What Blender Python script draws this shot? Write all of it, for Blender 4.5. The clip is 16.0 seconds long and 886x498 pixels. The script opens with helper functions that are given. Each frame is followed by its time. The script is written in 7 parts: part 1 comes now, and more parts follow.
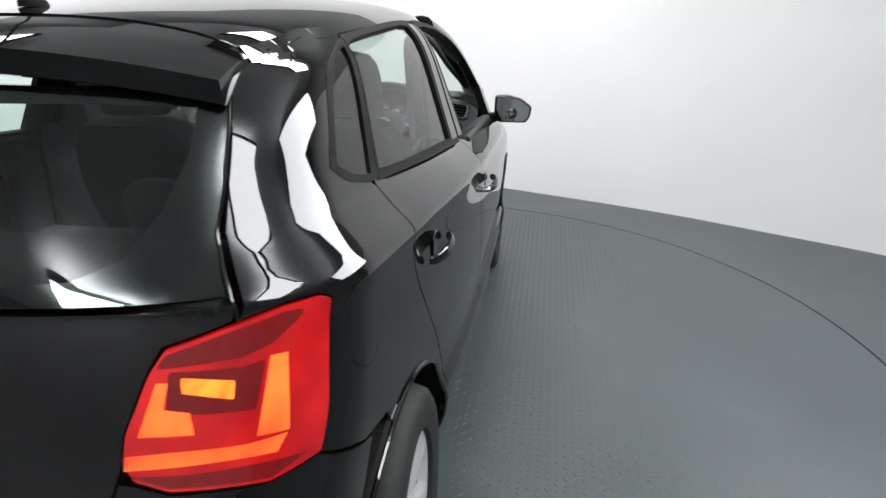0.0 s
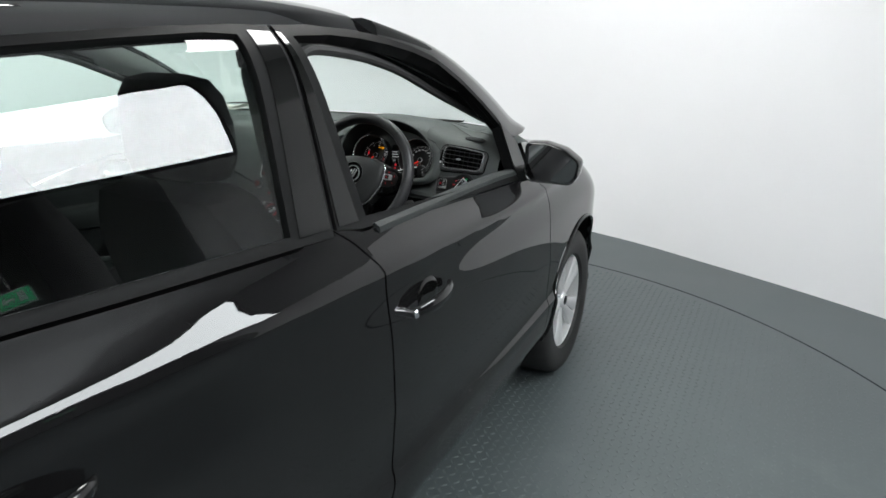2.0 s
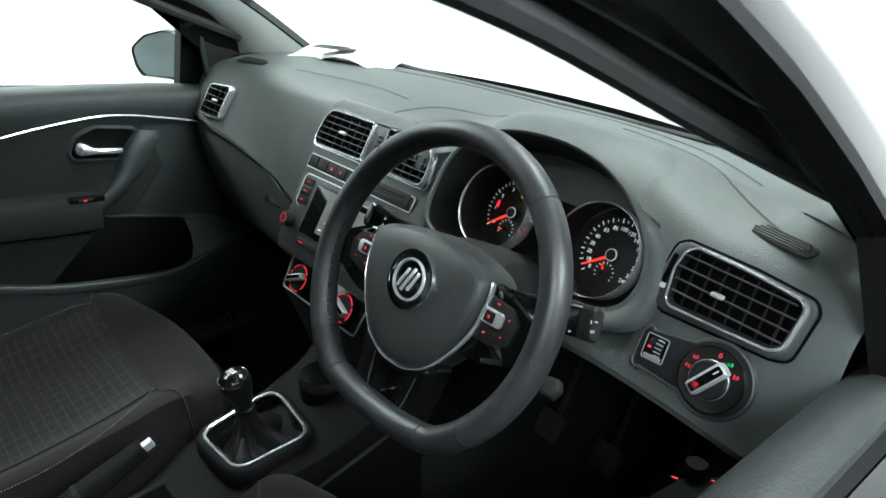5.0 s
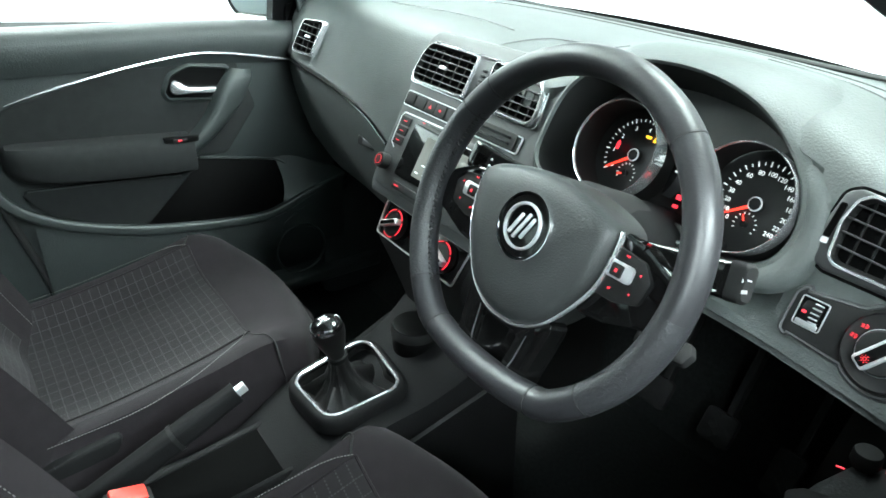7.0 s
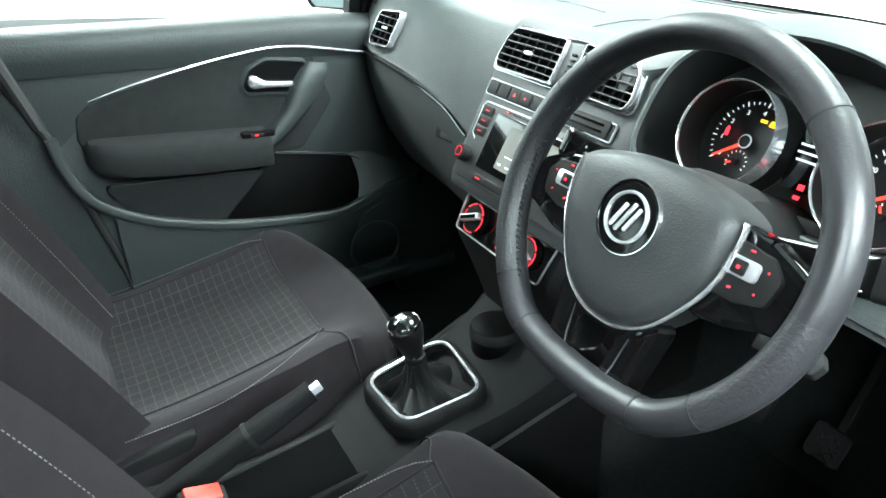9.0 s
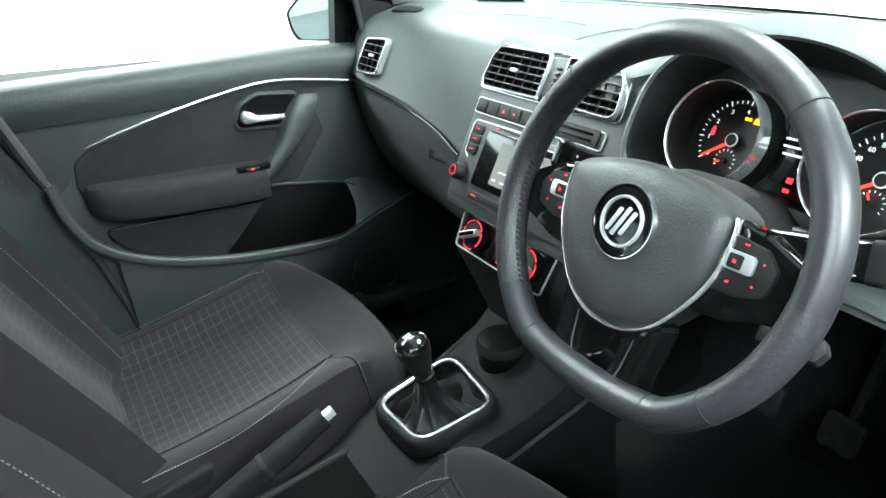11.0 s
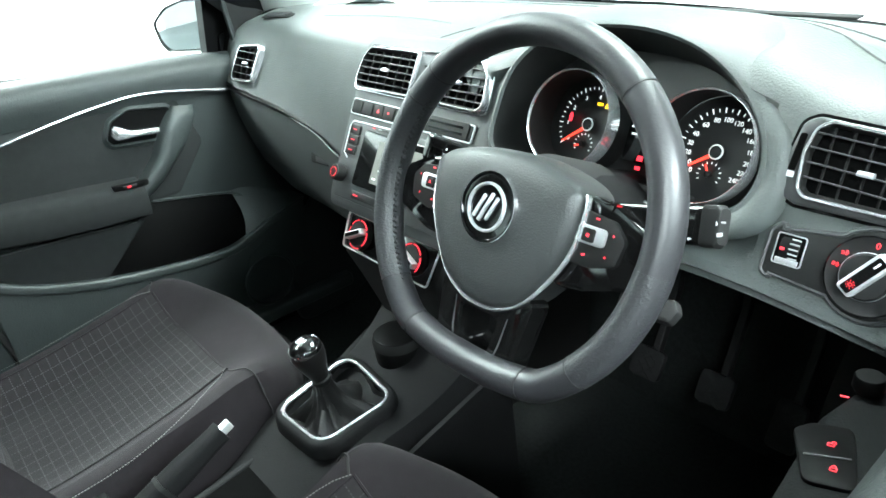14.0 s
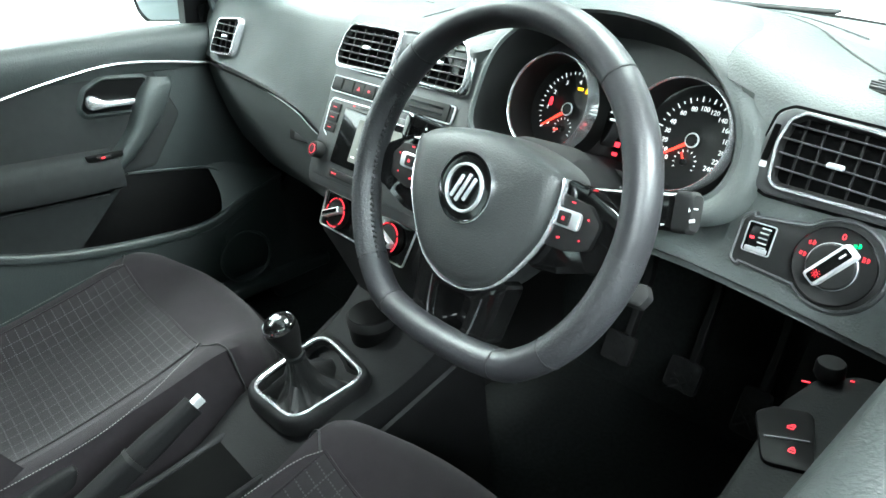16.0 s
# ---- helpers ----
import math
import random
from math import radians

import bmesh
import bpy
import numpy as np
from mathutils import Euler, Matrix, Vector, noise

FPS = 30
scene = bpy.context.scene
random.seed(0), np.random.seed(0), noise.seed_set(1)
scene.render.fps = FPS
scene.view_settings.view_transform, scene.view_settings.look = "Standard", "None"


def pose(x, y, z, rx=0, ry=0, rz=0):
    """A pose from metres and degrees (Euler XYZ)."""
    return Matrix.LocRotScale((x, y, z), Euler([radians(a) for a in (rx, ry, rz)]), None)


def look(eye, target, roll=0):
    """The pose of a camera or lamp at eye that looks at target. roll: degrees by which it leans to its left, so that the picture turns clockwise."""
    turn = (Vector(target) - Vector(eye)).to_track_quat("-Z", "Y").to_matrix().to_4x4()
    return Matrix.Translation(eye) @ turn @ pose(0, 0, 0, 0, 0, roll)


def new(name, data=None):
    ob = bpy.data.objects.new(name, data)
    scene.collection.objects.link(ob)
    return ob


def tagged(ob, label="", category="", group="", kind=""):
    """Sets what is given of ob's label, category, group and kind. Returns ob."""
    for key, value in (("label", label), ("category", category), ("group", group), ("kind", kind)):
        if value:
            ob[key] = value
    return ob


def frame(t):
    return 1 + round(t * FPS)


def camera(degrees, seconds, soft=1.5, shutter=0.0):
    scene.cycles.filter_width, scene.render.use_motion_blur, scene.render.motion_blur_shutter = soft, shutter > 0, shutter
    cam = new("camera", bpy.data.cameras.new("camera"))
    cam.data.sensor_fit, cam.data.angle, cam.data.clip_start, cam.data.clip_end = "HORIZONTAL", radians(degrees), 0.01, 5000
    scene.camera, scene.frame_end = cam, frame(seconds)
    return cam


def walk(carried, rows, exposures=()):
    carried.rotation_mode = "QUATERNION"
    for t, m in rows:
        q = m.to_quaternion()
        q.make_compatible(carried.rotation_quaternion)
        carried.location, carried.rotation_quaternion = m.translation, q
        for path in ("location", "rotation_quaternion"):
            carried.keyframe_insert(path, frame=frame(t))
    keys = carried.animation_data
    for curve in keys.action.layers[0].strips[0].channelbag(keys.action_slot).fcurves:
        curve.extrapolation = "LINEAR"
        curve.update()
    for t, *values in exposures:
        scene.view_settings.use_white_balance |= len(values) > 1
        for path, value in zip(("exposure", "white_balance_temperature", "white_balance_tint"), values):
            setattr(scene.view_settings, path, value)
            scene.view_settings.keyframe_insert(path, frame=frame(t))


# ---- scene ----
cam = camera(65.1, 16.0, shutter=0.3)
PATH = [
    (0, (1.06, -1.338, 1.453), (0.771, 0.525, 0.785), -0.4),
    (0.5, (1.283, -1.114, 1.453), (0.818, 0.71, 0.778), -0.5),
    (1, (1.439, -0.814, 1.459), (0.905, 1.009, 0.832), -0.1),
    (1.5, (1.525, -0.475, 1.448), (0.864, 1.311, 0.835), 0.6),
    (2, (1.502, -0.097, 1.424), (0.656, 1.595, 0.775), -0.2),
    (2.5, (1.449, 0.254, 1.427), (0.563, 1.903, 0.722), 0.3),
    (3, (1.376, 0.607, 1.444), (0.303, 2.126, 0.706), 1.1),
    (3.5, (1.214, 0.835, 1.422), (-0.063, 2.171, 0.658), 0.8),
    (3.7, (1.13, 0.907, 1.422), (-0.169, 2.222, 0.659), 0.6),
    (5.8, (0.821, 1.188, 1.259), (-0.519, 2.382, 0.376), 3.4),
    (6, (0.807, 1.188, 1.265), (-0.539, 2.353, 0.353), 2.4),
    (6.5, (0.809, 1.188, 1.276), (-0.581, 2.286, 0.347), 1.3),
    (7, (0.802, 1.182, 1.269), (-0.626, 2.216, 0.324), 1.3),
    (7.5, (0.783, 1.181, 1.252), (-0.665, 2.175, 0.296), 1.2),
    (8, (0.767, 1.184, 1.24), (-0.697, 2.149, 0.279), 1.2),
    (8.5, (0.759, 1.185, 1.239), (-0.731, 2.113, 0.28), 0.5),
    (9, (0.752, 1.189, 1.235), (-0.782, 2.061, 0.294), -1.1),
    (11.5, (0.774, 1.178, 1.241), (-0.777, 2.086, 0.365), -5.8),
    (12, (0.79, 1.182, 1.246), (-0.759, 2.11, 0.386), -6.3),
    (12.5, (0.8, 1.19, 1.251), (-0.71, 2.188, 0.4), -5.9),
    (13, (0.812, 1.186, 1.262), (-0.665, 2.235, 0.413), -6.1),
    (13.5, (0.807, 1.185, 1.244), (-0.653, 2.25, 0.387), -6.7),
    (14, (0.798, 1.192, 1.236), (-0.6, 2.3, 0.331), -6.2),
    (14.5, (0.795, 1.189, 1.238), (-0.568, 2.317, 0.304), -5.4),
    (15, (0.793, 1.188, 1.232), (-0.553, 2.325, 0.286), -4.5),
    (15.5, (0.798, 1.187, 1.237), (-0.548, 2.319, 0.286), -4.4),
    (16, (0.802, 1.19, 1.234), (-0.538, 2.328, 0.282), -3.7),
]
EXPOSURES = [(0.0, 0.36, 6450, 10), (1.2, 0.27, 6400, 8), (2.8, 0.36, 6400, 8), (3.7, 0.85, 6350, 6), (5.8, 1.7, 6000, -2), (6.5, 2.15, 6000, -3), (8.5, 2.85, 6000, -2), (11.3, 2.78, 6000, -3), (16.0, 2.90, 6000, -3)]
walk(cam, [(t, look(eye, target, roll)) for t, eye, target, roll in PATH], EXPOSURES)

# ---- world and light ----
world = bpy.data.worlds.new("world")
scene.world = world
world.use_nodes = True
world.node_tree.nodes["Background"].inputs[0].default_value = (0.8, 0.9, 1.0, 1)
world.node_tree.nodes["Background"].inputs[1].default_value = 0.05

# ---- materials ----
def mat(name, base, rough=0.5, metal=0.0, coat=0.0, spec=0.5, vary=0.15, scale=8.0, bump=0.0, bump_scale=200.0, dist=0.001,
        emit=None, power=0.0, rough_vary=0.0):
    """A principled material with colour mottling, a fine relief and, where given, glow."""
    m = bpy.data.materials.new(name)
    m.use_nodes = True
    nt = m.node_tree
    b = nt.nodes["Principled BSDF"]
    b.inputs["Roughness"].default_value = rough
    b.inputs["Metallic"].default_value = metal
    b.inputs["Coat Weight"].default_value = coat
    b.inputs["Coat Roughness"].default_value = 0.02
    b.inputs["Specular IOR Level"].default_value = spec
    co = nt.nodes.new("ShaderNodeTexCoord")
    n = nt.nodes.new("ShaderNodeTexNoise")
    n.inputs["Scale"].default_value = scale
    n.inputs["Detail"].default_value = 6
    nt.links.new(co.outputs["Object"], n.inputs["Vector"])
    r = nt.nodes.new("ShaderNodeMapRange")
    r.inputs["From Min"].default_value, r.inputs["From Max"].default_value = 0.3, 0.7
    r.inputs["To Min"].default_value, r.inputs["To Max"].default_value = 1 - vary, 1 + vary
    nt.links.new(n.outputs["Fac"], r.inputs["Value"])
    mx = nt.nodes.new("ShaderNodeVectorMath")
    mx.operation = "SCALE"
    mx.inputs[0].default_value = base[:3]
    nt.links.new(r.outputs["Result"], mx.inputs["Scale"])
    nt.links.new(mx.outputs["Vector"], b.inputs["Base Color"])
    if rough_vary:
        r2 = nt.nodes.new("ShaderNodeMapRange")
        r2.inputs["From Min"].default_value, r2.inputs["From Max"].default_value = 0.3, 0.7
        r2.inputs["To Min"].default_value, r2.inputs["To Max"].default_value = rough - rough_vary, rough + rough_vary
        nt.links.new(n.outputs["Fac"], r2.inputs["Value"])
        nt.links.new(r2.outputs["Result"], b.inputs["Roughness"])
    if bump:
        v = nt.nodes.new("ShaderNodeTexNoise")
        v.inputs["Scale"].default_value = bump_scale
        v.inputs["Detail"].default_value = 3
        nt.links.new(co.outputs["Object"], v.inputs["Vector"])
        bp = nt.nodes.new("ShaderNodeBump")
        bp.inputs["Strength"].default_value = bump
        bp.inputs["Distance"].default_value = dist
        nt.links.new(v.outputs["Fac"], bp.inputs["Height"])
        nt.links.new(bp.outputs["Normal"], b.inputs["Normal"])
    if emit:
        b.inputs["Emission Color"].default_value = (*emit, 1)
        b.inputs["Emission Strength"].default_value = power
    return m


def glass(name, tint, rough=0.0):
    """Thin clear sheet: straight passage with a tint, and a mirror film by Fresnel."""
    m = bpy.data.materials.new(name)
    m.use_nodes = True
    nt = m.node_tree
    nt.nodes.remove(nt.nodes["Principled BSDF"])
    out = nt.nodes["Material Output"]
    tr = nt.nodes.new("ShaderNodeBsdfTransparent")
    tr.inputs["Color"].default_value = (*tint, 1)
    gl = nt.nodes.new("ShaderNodeBsdfGlossy")
    gl.inputs["Roughness"].default_value = rough
    lw = nt.nodes.new("ShaderNodeLayerWeight")
    pw = nt.nodes.new("ShaderNodeMath")
    pw.operation = "POWER"
    pw.inputs[1].default_value = 5
    lw.inputs["Blend"].default_value = 0.5
    nt.links.new(lw.outputs["Facing"], pw.inputs[0])
    fr = nt.nodes.new("ShaderNodeMapRange")
    fr.inputs["To Min"].default_value, fr.inputs["To Max"].default_value = 0.07, 1.0
    nt.links.new(pw.outputs[0], fr.inputs["Value"])
    mx = nt.nodes.new("ShaderNodeMixShader")
    nt.links.new(fr.outputs["Result"], mx.inputs["Fac"])
    nt.links.new(tr.outputs["BSDF"], mx.inputs[1])
    nt.links.new(gl.outputs["BSDF"], mx.inputs[2])
    nt.links.new(mx.outputs["Shader"], out.inputs["Surface"])
    return m


def fabric(name, base, line, pitch_a, pitch_b, width):
    """Woven seat cloth with broken light check lines."""
    m = mat(name, base, rough=0.9, spec=0.2, vary=0.2, scale=60, bump=0.5, bump_scale=900, dist=0.0006)
    nt = m.node_tree
    b = nt.nodes["Principled BSDF"]
    b.inputs["Sheen Weight"].default_value = 0.05
    b.inputs["Sheen Roughness"].default_value = 0.5
    co = nt.nodes.new("ShaderNodeTexCoord")
    sx = nt.nodes.new("ShaderNodeSeparateXYZ")
    nt.links.new(co.outputs["UV"], sx.inputs[0])

    def wave(socket, pitch, low):
        d = nt.nodes.new("ShaderNodeMath"); d.operation = "DIVIDE"; d.inputs[1].default_value = pitch
        f = nt.nodes.new("ShaderNodeMath"); f.operation = "FRACT"
        g = nt.nodes.new("ShaderNodeMath"); g.operation = "LESS_THAN"; g.inputs[1].default_value = low
        nt.links.new(socket, d.inputs[0]); nt.links.new(d.outputs[0], f.inputs[0]); nt.links.new(f.outputs[0], g.inputs[0])
        return g.outputs[0]

    def both(a, c, op):
        q = nt.nodes.new("ShaderNodeMath"); q.operation = op
        nt.links.new(a, q.inputs[0]); nt.links.new(c, q.inputs[1])
        return q.outputs[0]
    la = both(wave(sx.outputs[0], pitch_a, width / pitch_a), wave(sx.outputs[1], 0.0045, 0.6), "MULTIPLY")
    lb = both(wave(sx.outputs[1], pitch_b, width / pitch_b), wave(sx.outputs[0], 0.0045, 0.6), "MULTIPLY")
    both_l = both(la, lb, "MAXIMUM")
    mx = nt.nodes.new("ShaderNodeMix"); mx.data_type = "RGBA"
    mx.inputs["B"].default_value = (*line, 1)
    src = b.inputs["Base Color"].links[0].from_socket
    nt.links.new(both_l, mx.inputs["Factor"])
    nt.links.new(src, mx.inputs["A"])
    nt.links.new(mx.outputs["Result"], b.inputs["Base Color"])
    return m


M_PAINT = mat("black_paint", (0.0055, 0.0053, 0.0056), rough=0.3, coat=1.0, spec=0.0, vary=0.05, scale=30)
M_TRIM = mat("satin_black_trim", (0.0065, 0.0065, 0.0067), rough=0.5, spec=0.07, vary=0.1, scale=40, bump=0.15, bump_scale=700)
M_RUBBER = mat("black_rubber", (0.012, 0.012, 0.012), rough=0.7, vary=0.2, scale=30, bump=0.3, bump_scale=300)
M_PEDAL = mat("worn_pedal_rubber", (0.012, 0.012, 0.012), rough=0.75, spec=0.15, vary=0.3, scale=60, bump=0.3, bump_scale=300)
M_GLOSS = mat("gloss_black_plastic", (0.004, 0.004, 0.004), rough=0.08, vary=0.02)
M_CHROME = mat("chrome", (0.8, 0.8, 0.81), rough=0.12, metal=1.0, vary=0.03)
M_BRIGHT = mat("bright_silver_trim", (0.80, 0.81, 0.82), rough=0.2, metal=0.8, vary=0.03)
M_SATIN = mat("satin_chrome", (0.68, 0.69, 0.70), rough=0.3, metal=0.7, vary=0.04)
M_ALLOY = mat("silver_alloy", (0.72, 0.72, 0.72), rough=0.3, metal=0.5, coat=0.3, vary=0.05)
M_GLASS = glass("side_glass", (0.78, 0.88, 0.84))
M_CLEAR = glass("clear_glass", (0.88, 0.96, 0.93))
M_MIRROR = mat("mirror_glass", (0.9, 0.9, 0.9), rough=0.01, metal=1.0, vary=0.0)
M_SOFT = mat("soft_dash_grain", (0.050, 0.057, 0.055), rough=0.55, spec=0.5, vary=0.08, scale=25, bump=0.5, bump_scale=420, dist=0.0012)
M_DASH = mat("hard_dash_grain", (0.034, 0.035, 0.036), rough=0.5, spec=0.45, vary=0.08, scale=25, bump=0.3, bump_scale=850, dist=0.0008)
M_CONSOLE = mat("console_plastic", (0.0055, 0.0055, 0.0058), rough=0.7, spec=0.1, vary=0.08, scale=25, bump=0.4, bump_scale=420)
M_ARMREST = mat("armrest_plastic", (0.0045, 0.005, 0.005), rough=0.65, spec=0.08, vary=0.08, scale=25, bump=0.4, bump_scale=420)
# Black switch plastic; also the painted shade inside the door's map pocket.
M_LOCK = mat("black_plastic_and_pocket_shade", (0.0025, 0.0025, 0.0025), rough=0.45, spec=0.06, vary=0.05, scale=30)
M_CARD = mat("door_card_plastic", (0.0195, 0.0232, 0.0228), rough=0.5, spec=0.35, vary=0.08, scale=20, bump=0.6, bump_scale=330, dist=0.0012)
M_CARDCLOTH = mat("door_cloth", (0.011, 0.012, 0.012), rough=0.9, spec=0.2, vary=0.15, scale=50, bump=0.4, bump_scale=900, dist=0.0006)
M_BLACK = mat("matt_black_plastic", (0.007, 0.007, 0.007), rough=0.65, spec=0.25, vary=0.1, scale=30)
M_PAD = mat("airbag_cover_grain", (0.023, 0.0245, 0.0245), rough=0.46, spec=0.5, vary=0.08, scale=25, bump=0.45, bump_scale=520, dist=0.0009, rough_vary=0.05)
M_LEATHER = mat("wheel_leather", (0.017, 0.0166, 0.0186), rough=0.43, spec=0.5, vary=0.12, scale=30, bump=0.35, bump_scale=260, dist=0.0008, rough_vary=0.06)
M_PERF = mat("perforated_leather", (0.021, 0.021, 0.023), rough=0.44, vary=0.15, scale=300, bump=0.8, bump_scale=330, dist=0.001)
M_BOOT = mat("boot_leatherette", (0.0030, 0.0030, 0.0030), rough=0.42, spec=0.4, vary=0.1, scale=40, bump=0.4, bump_scale=260)
M_CLOTH = mat("seat_cloth", (0.0082, 0.0067, 0.0078), rough=0.92, spec=0.1, vary=0.15, scale=45, bump=0.5, bump_scale=1000, dist=0.0006)
M_CLOTH.node_tree.nodes["Principled BSDF"].inputs["Sheen Weight"].default_value = 0.05
M_CHECK = fabric("check_cloth", (0.0065, 0.0054, 0.0062), (0.027, 0.0262, 0.028), 0.0235, 0.0165, 0.0019)
M_CARPET = mat("black_carpet", (0.013, 0.0145, 0.014), rough=1.0, spec=0.1, vary=0.35, scale=120, bump=1.0, bump_scale=600, dist=0.003)
M_LINER = mat("grey_headliner", (0.30, 0.31, 0.30), rough=0.9, vary=0.06, scale=40, bump=0.2, bump_scale=800)
M_PILLAR = mat("grey_pillar_trim", (0.22, 0.23, 0.22), rough=0.6, vary=0.05, bump=0.2, bump_scale=500)
M_STITCH = mat("pale_thread", (0.12, 0.12, 0.115), rough=0.8)
M_WHITE = mat("white_print", (0.75, 0.75, 0.75), rough=0.6, vary=0.0, emit=(1, 1, 1), power=0.15)
M_PRINT = mat("grey_print", (0.55, 0.55, 0.55), rough=0.6, vary=0.0)
M_RED = mat("red_backlight", (0.25, 0.01, 0.015), rough=0.5, vary=0.0, emit=(1.0, 0.03, 0.05), power=0.4)
M_NEEDLE = mat("red_needle", (0.5, 0.02, 0.02), rough=0.5, vary=0.0, emit=(1.0, 0.04, 0.02), power=0.5)
M_AMBER = mat("amber_telltale", (0.4, 0.2, 0.0), rough=0.5, vary=0.0, emit=(1.0, 0.38, 0.0), power=0.55)
M_GREEN = mat("green_telltale", (0.02, 0.3, 0.08), rough=0.5, vary=0.0, emit=(0.05, 1.0, 0.3), power=0.35)
M_SCREEN = mat("lit_screen", (0.06, 0.06, 0.055), rough=0.3, vary=0.3, scale=18, emit=(0.62, 0.60, 0.50), power=0.035)
M_DIAL = mat("dial_face", (0.006, 0.006, 0.006), rough=0.45, vary=0.1)
M_BUCKLE = mat("red_buckle_plastic", (0.55, 0.03, 0.02), rough=0.4, vary=0.03)
M_PAPER = mat("paper", (0.7, 0.68, 0.62), rough=0.8, vary=0.05)
M_LIGHT_RED = mat("red_lamp_lens", (0.22, 0.003, 0.005), rough=0.12, coat=1.0, vary=0.3, scale=9, emit=(1.0, 0.004, 0.01), power=0.10)
M_LIGHT_DARK = mat("dark_red_lamp_lens", (0.12, 0.002, 0.003), rough=0.15, coat=1.0, vary=0.2, scale=60, emit=(0.5, 0.004, 0.004), power=0.12)
M_GLOW = mat("lit_lamp_guide", (0.8, 0.1, 0.02), rough=0.3, vary=0.1, scale=25, emit=(1.0, 0.085, 0.008), power=1.5)
M_GLOW2 = mat("lit_indicator", (0.8, 0.2, 0.02), rough=0.3, vary=0.1, scale=90, emit=(1.0, 0.20, 0.012), power=1.7)
M_WALL = mat("white_wall_paint", (0.82, 0.82, 0.83), rough=0.75, vary=0.015, scale=1.2, bump=0.05, bump_scale=120)
M_DARKWALL = mat("grey_wall_paint", (0.27, 0.275, 0.28), rough=0.7, vary=0.1, scale=1.5)
M_CEIL = mat("ceiling_paint", (0.72, 0.73, 0.74), rough=0.9, vary=0.03, scale=1.0)
M_FLOOR = mat("grey_green_floor_paint", (0.070, 0.084, 0.086), rough=0.4, spec=0.4, vary=0.10, scale=1.3, bump=0.12, bump_scale=90, dist=0.002, rough_vary=0.08)
M_GROOVE = mat("dark_gap", (0.012, 0.013, 0.014), rough=0.9)
M_PANEL = mat("light_panel", (0.9, 0.9, 0.9), rough=0.5, vary=0.0, emit=(1.0, 0.985, 0.965), power=13.0)
M_PANEL_SIDE = mat("bright_light_panel", (0.9, 0.9, 0.9), rough=0.5, vary=0.0, emit=(0.97, 0.985, 1.0), power=15.0)
M_PANEL_BOX = mat("light_box_panel", (0.9, 0.9, 0.9), rough=0.5, vary=0.0, emit=(0.95, 0.985, 1.0), power=12.0)
M_SLAT = mat("vent_slat_plastic", (0.038, 0.038, 0.040), rough=0.30, spec=0.6, vary=0.05)
# Near-black with no sheen: shade painted into vents, slot, well and tray.
M_VOID = mat("recess_shade", (0.003, 0.003, 0.003), rough=1.0, spec=0.0, vary=0.0)
M_SIGN = mat("green_sign", (0.02, 0.3, 0.12), rough=0.4, vary=0.0, emit=(0.02, 0.55, 0.22), power=1.0)


def glow(m, dim, bright, power, scale):
    """Uneven lamp glow: the light of a guide runs from deep red to orange."""
    nt = m.node_tree
    b = nt.nodes["Principled BSDF"]
    co = nt.nodes.new("ShaderNodeTexCoord")
    n = nt.nodes.new("ShaderNodeTexNoise")
    n.inputs["Scale"].default_value = scale
    n.inputs["Detail"].default_value = 1
    nt.links.new(co.outputs["Object"], n.inputs["Vector"])
    r = nt.nodes.new("ShaderNodeValToRGB")
    r.color_ramp.elements[0].position, r.color_ramp.elements[1].position = 0.32, 0.66
    r.color_ramp.elements[0].color, r.color_ramp.elements[1].color = (*dim, 1), (*bright, 1)
    nt.links.new(n.outputs["Fac"], r.inputs["Fac"])
    nt.links.new(r.outputs["Color"], b.inputs["Emission Color"])
    b.inputs["Emission Strength"].default_value = power


glow(M_GLOW, (0.62, 0.012, 0.003), (1.0, 0.14, 0.02), 1.25, 13)
glow(M_GLOW2, (1.0, 0.07, 0.006), (1.0, 0.24, 0.02), 1.3, 40)
glow(M_LIGHT_RED, (0.40, 0.0, 0.003), (0.95, 0.010, 0.008), 0.42, 11)


def specks(m, light):
    """Pale scuffs and drips on the floor paint, at two sizes."""
    nt = m.node_tree
    b = nt.nodes["Principled BSDF"]
    src = b.inputs["Base Color"].links[0].from_socket
    co = nt.nodes.new("ShaderNodeTexCoord")
    for scale, lo, hi, k in ((38.0, 0.735, 0.77, 0.8), (2.6, 0.60, 0.78, 0.16)):
        n = nt.nodes.new("ShaderNodeTexNoise")
        n.inputs["Scale"].default_value = scale
        n.inputs["Detail"].default_value = 5
        nt.links.new(co.outputs["Object"], n.inputs["Vector"])
        r = nt.nodes.new("ShaderNodeMapRange")
        r.inputs["From Min"].default_value, r.inputs["From Max"].default_value = lo, hi
        r.inputs["To Max"].default_value = k
        nt.links.new(n.outputs["Fac"], r.inputs["Value"])
        mx = nt.nodes.new("ShaderNodeMix")
        mx.data_type = "RGBA"
        nt.links.new(r.outputs["Result"], mx.inputs[0])
        nt.links.new(src, mx.inputs[6])
        mx.inputs[7].default_value = (*light, 1)
        src = mx.outputs[2]
    nt.links.new(src, b.inputs["Base Color"])


specks(M_FLOOR, (0.20, 0.21, 0.20))

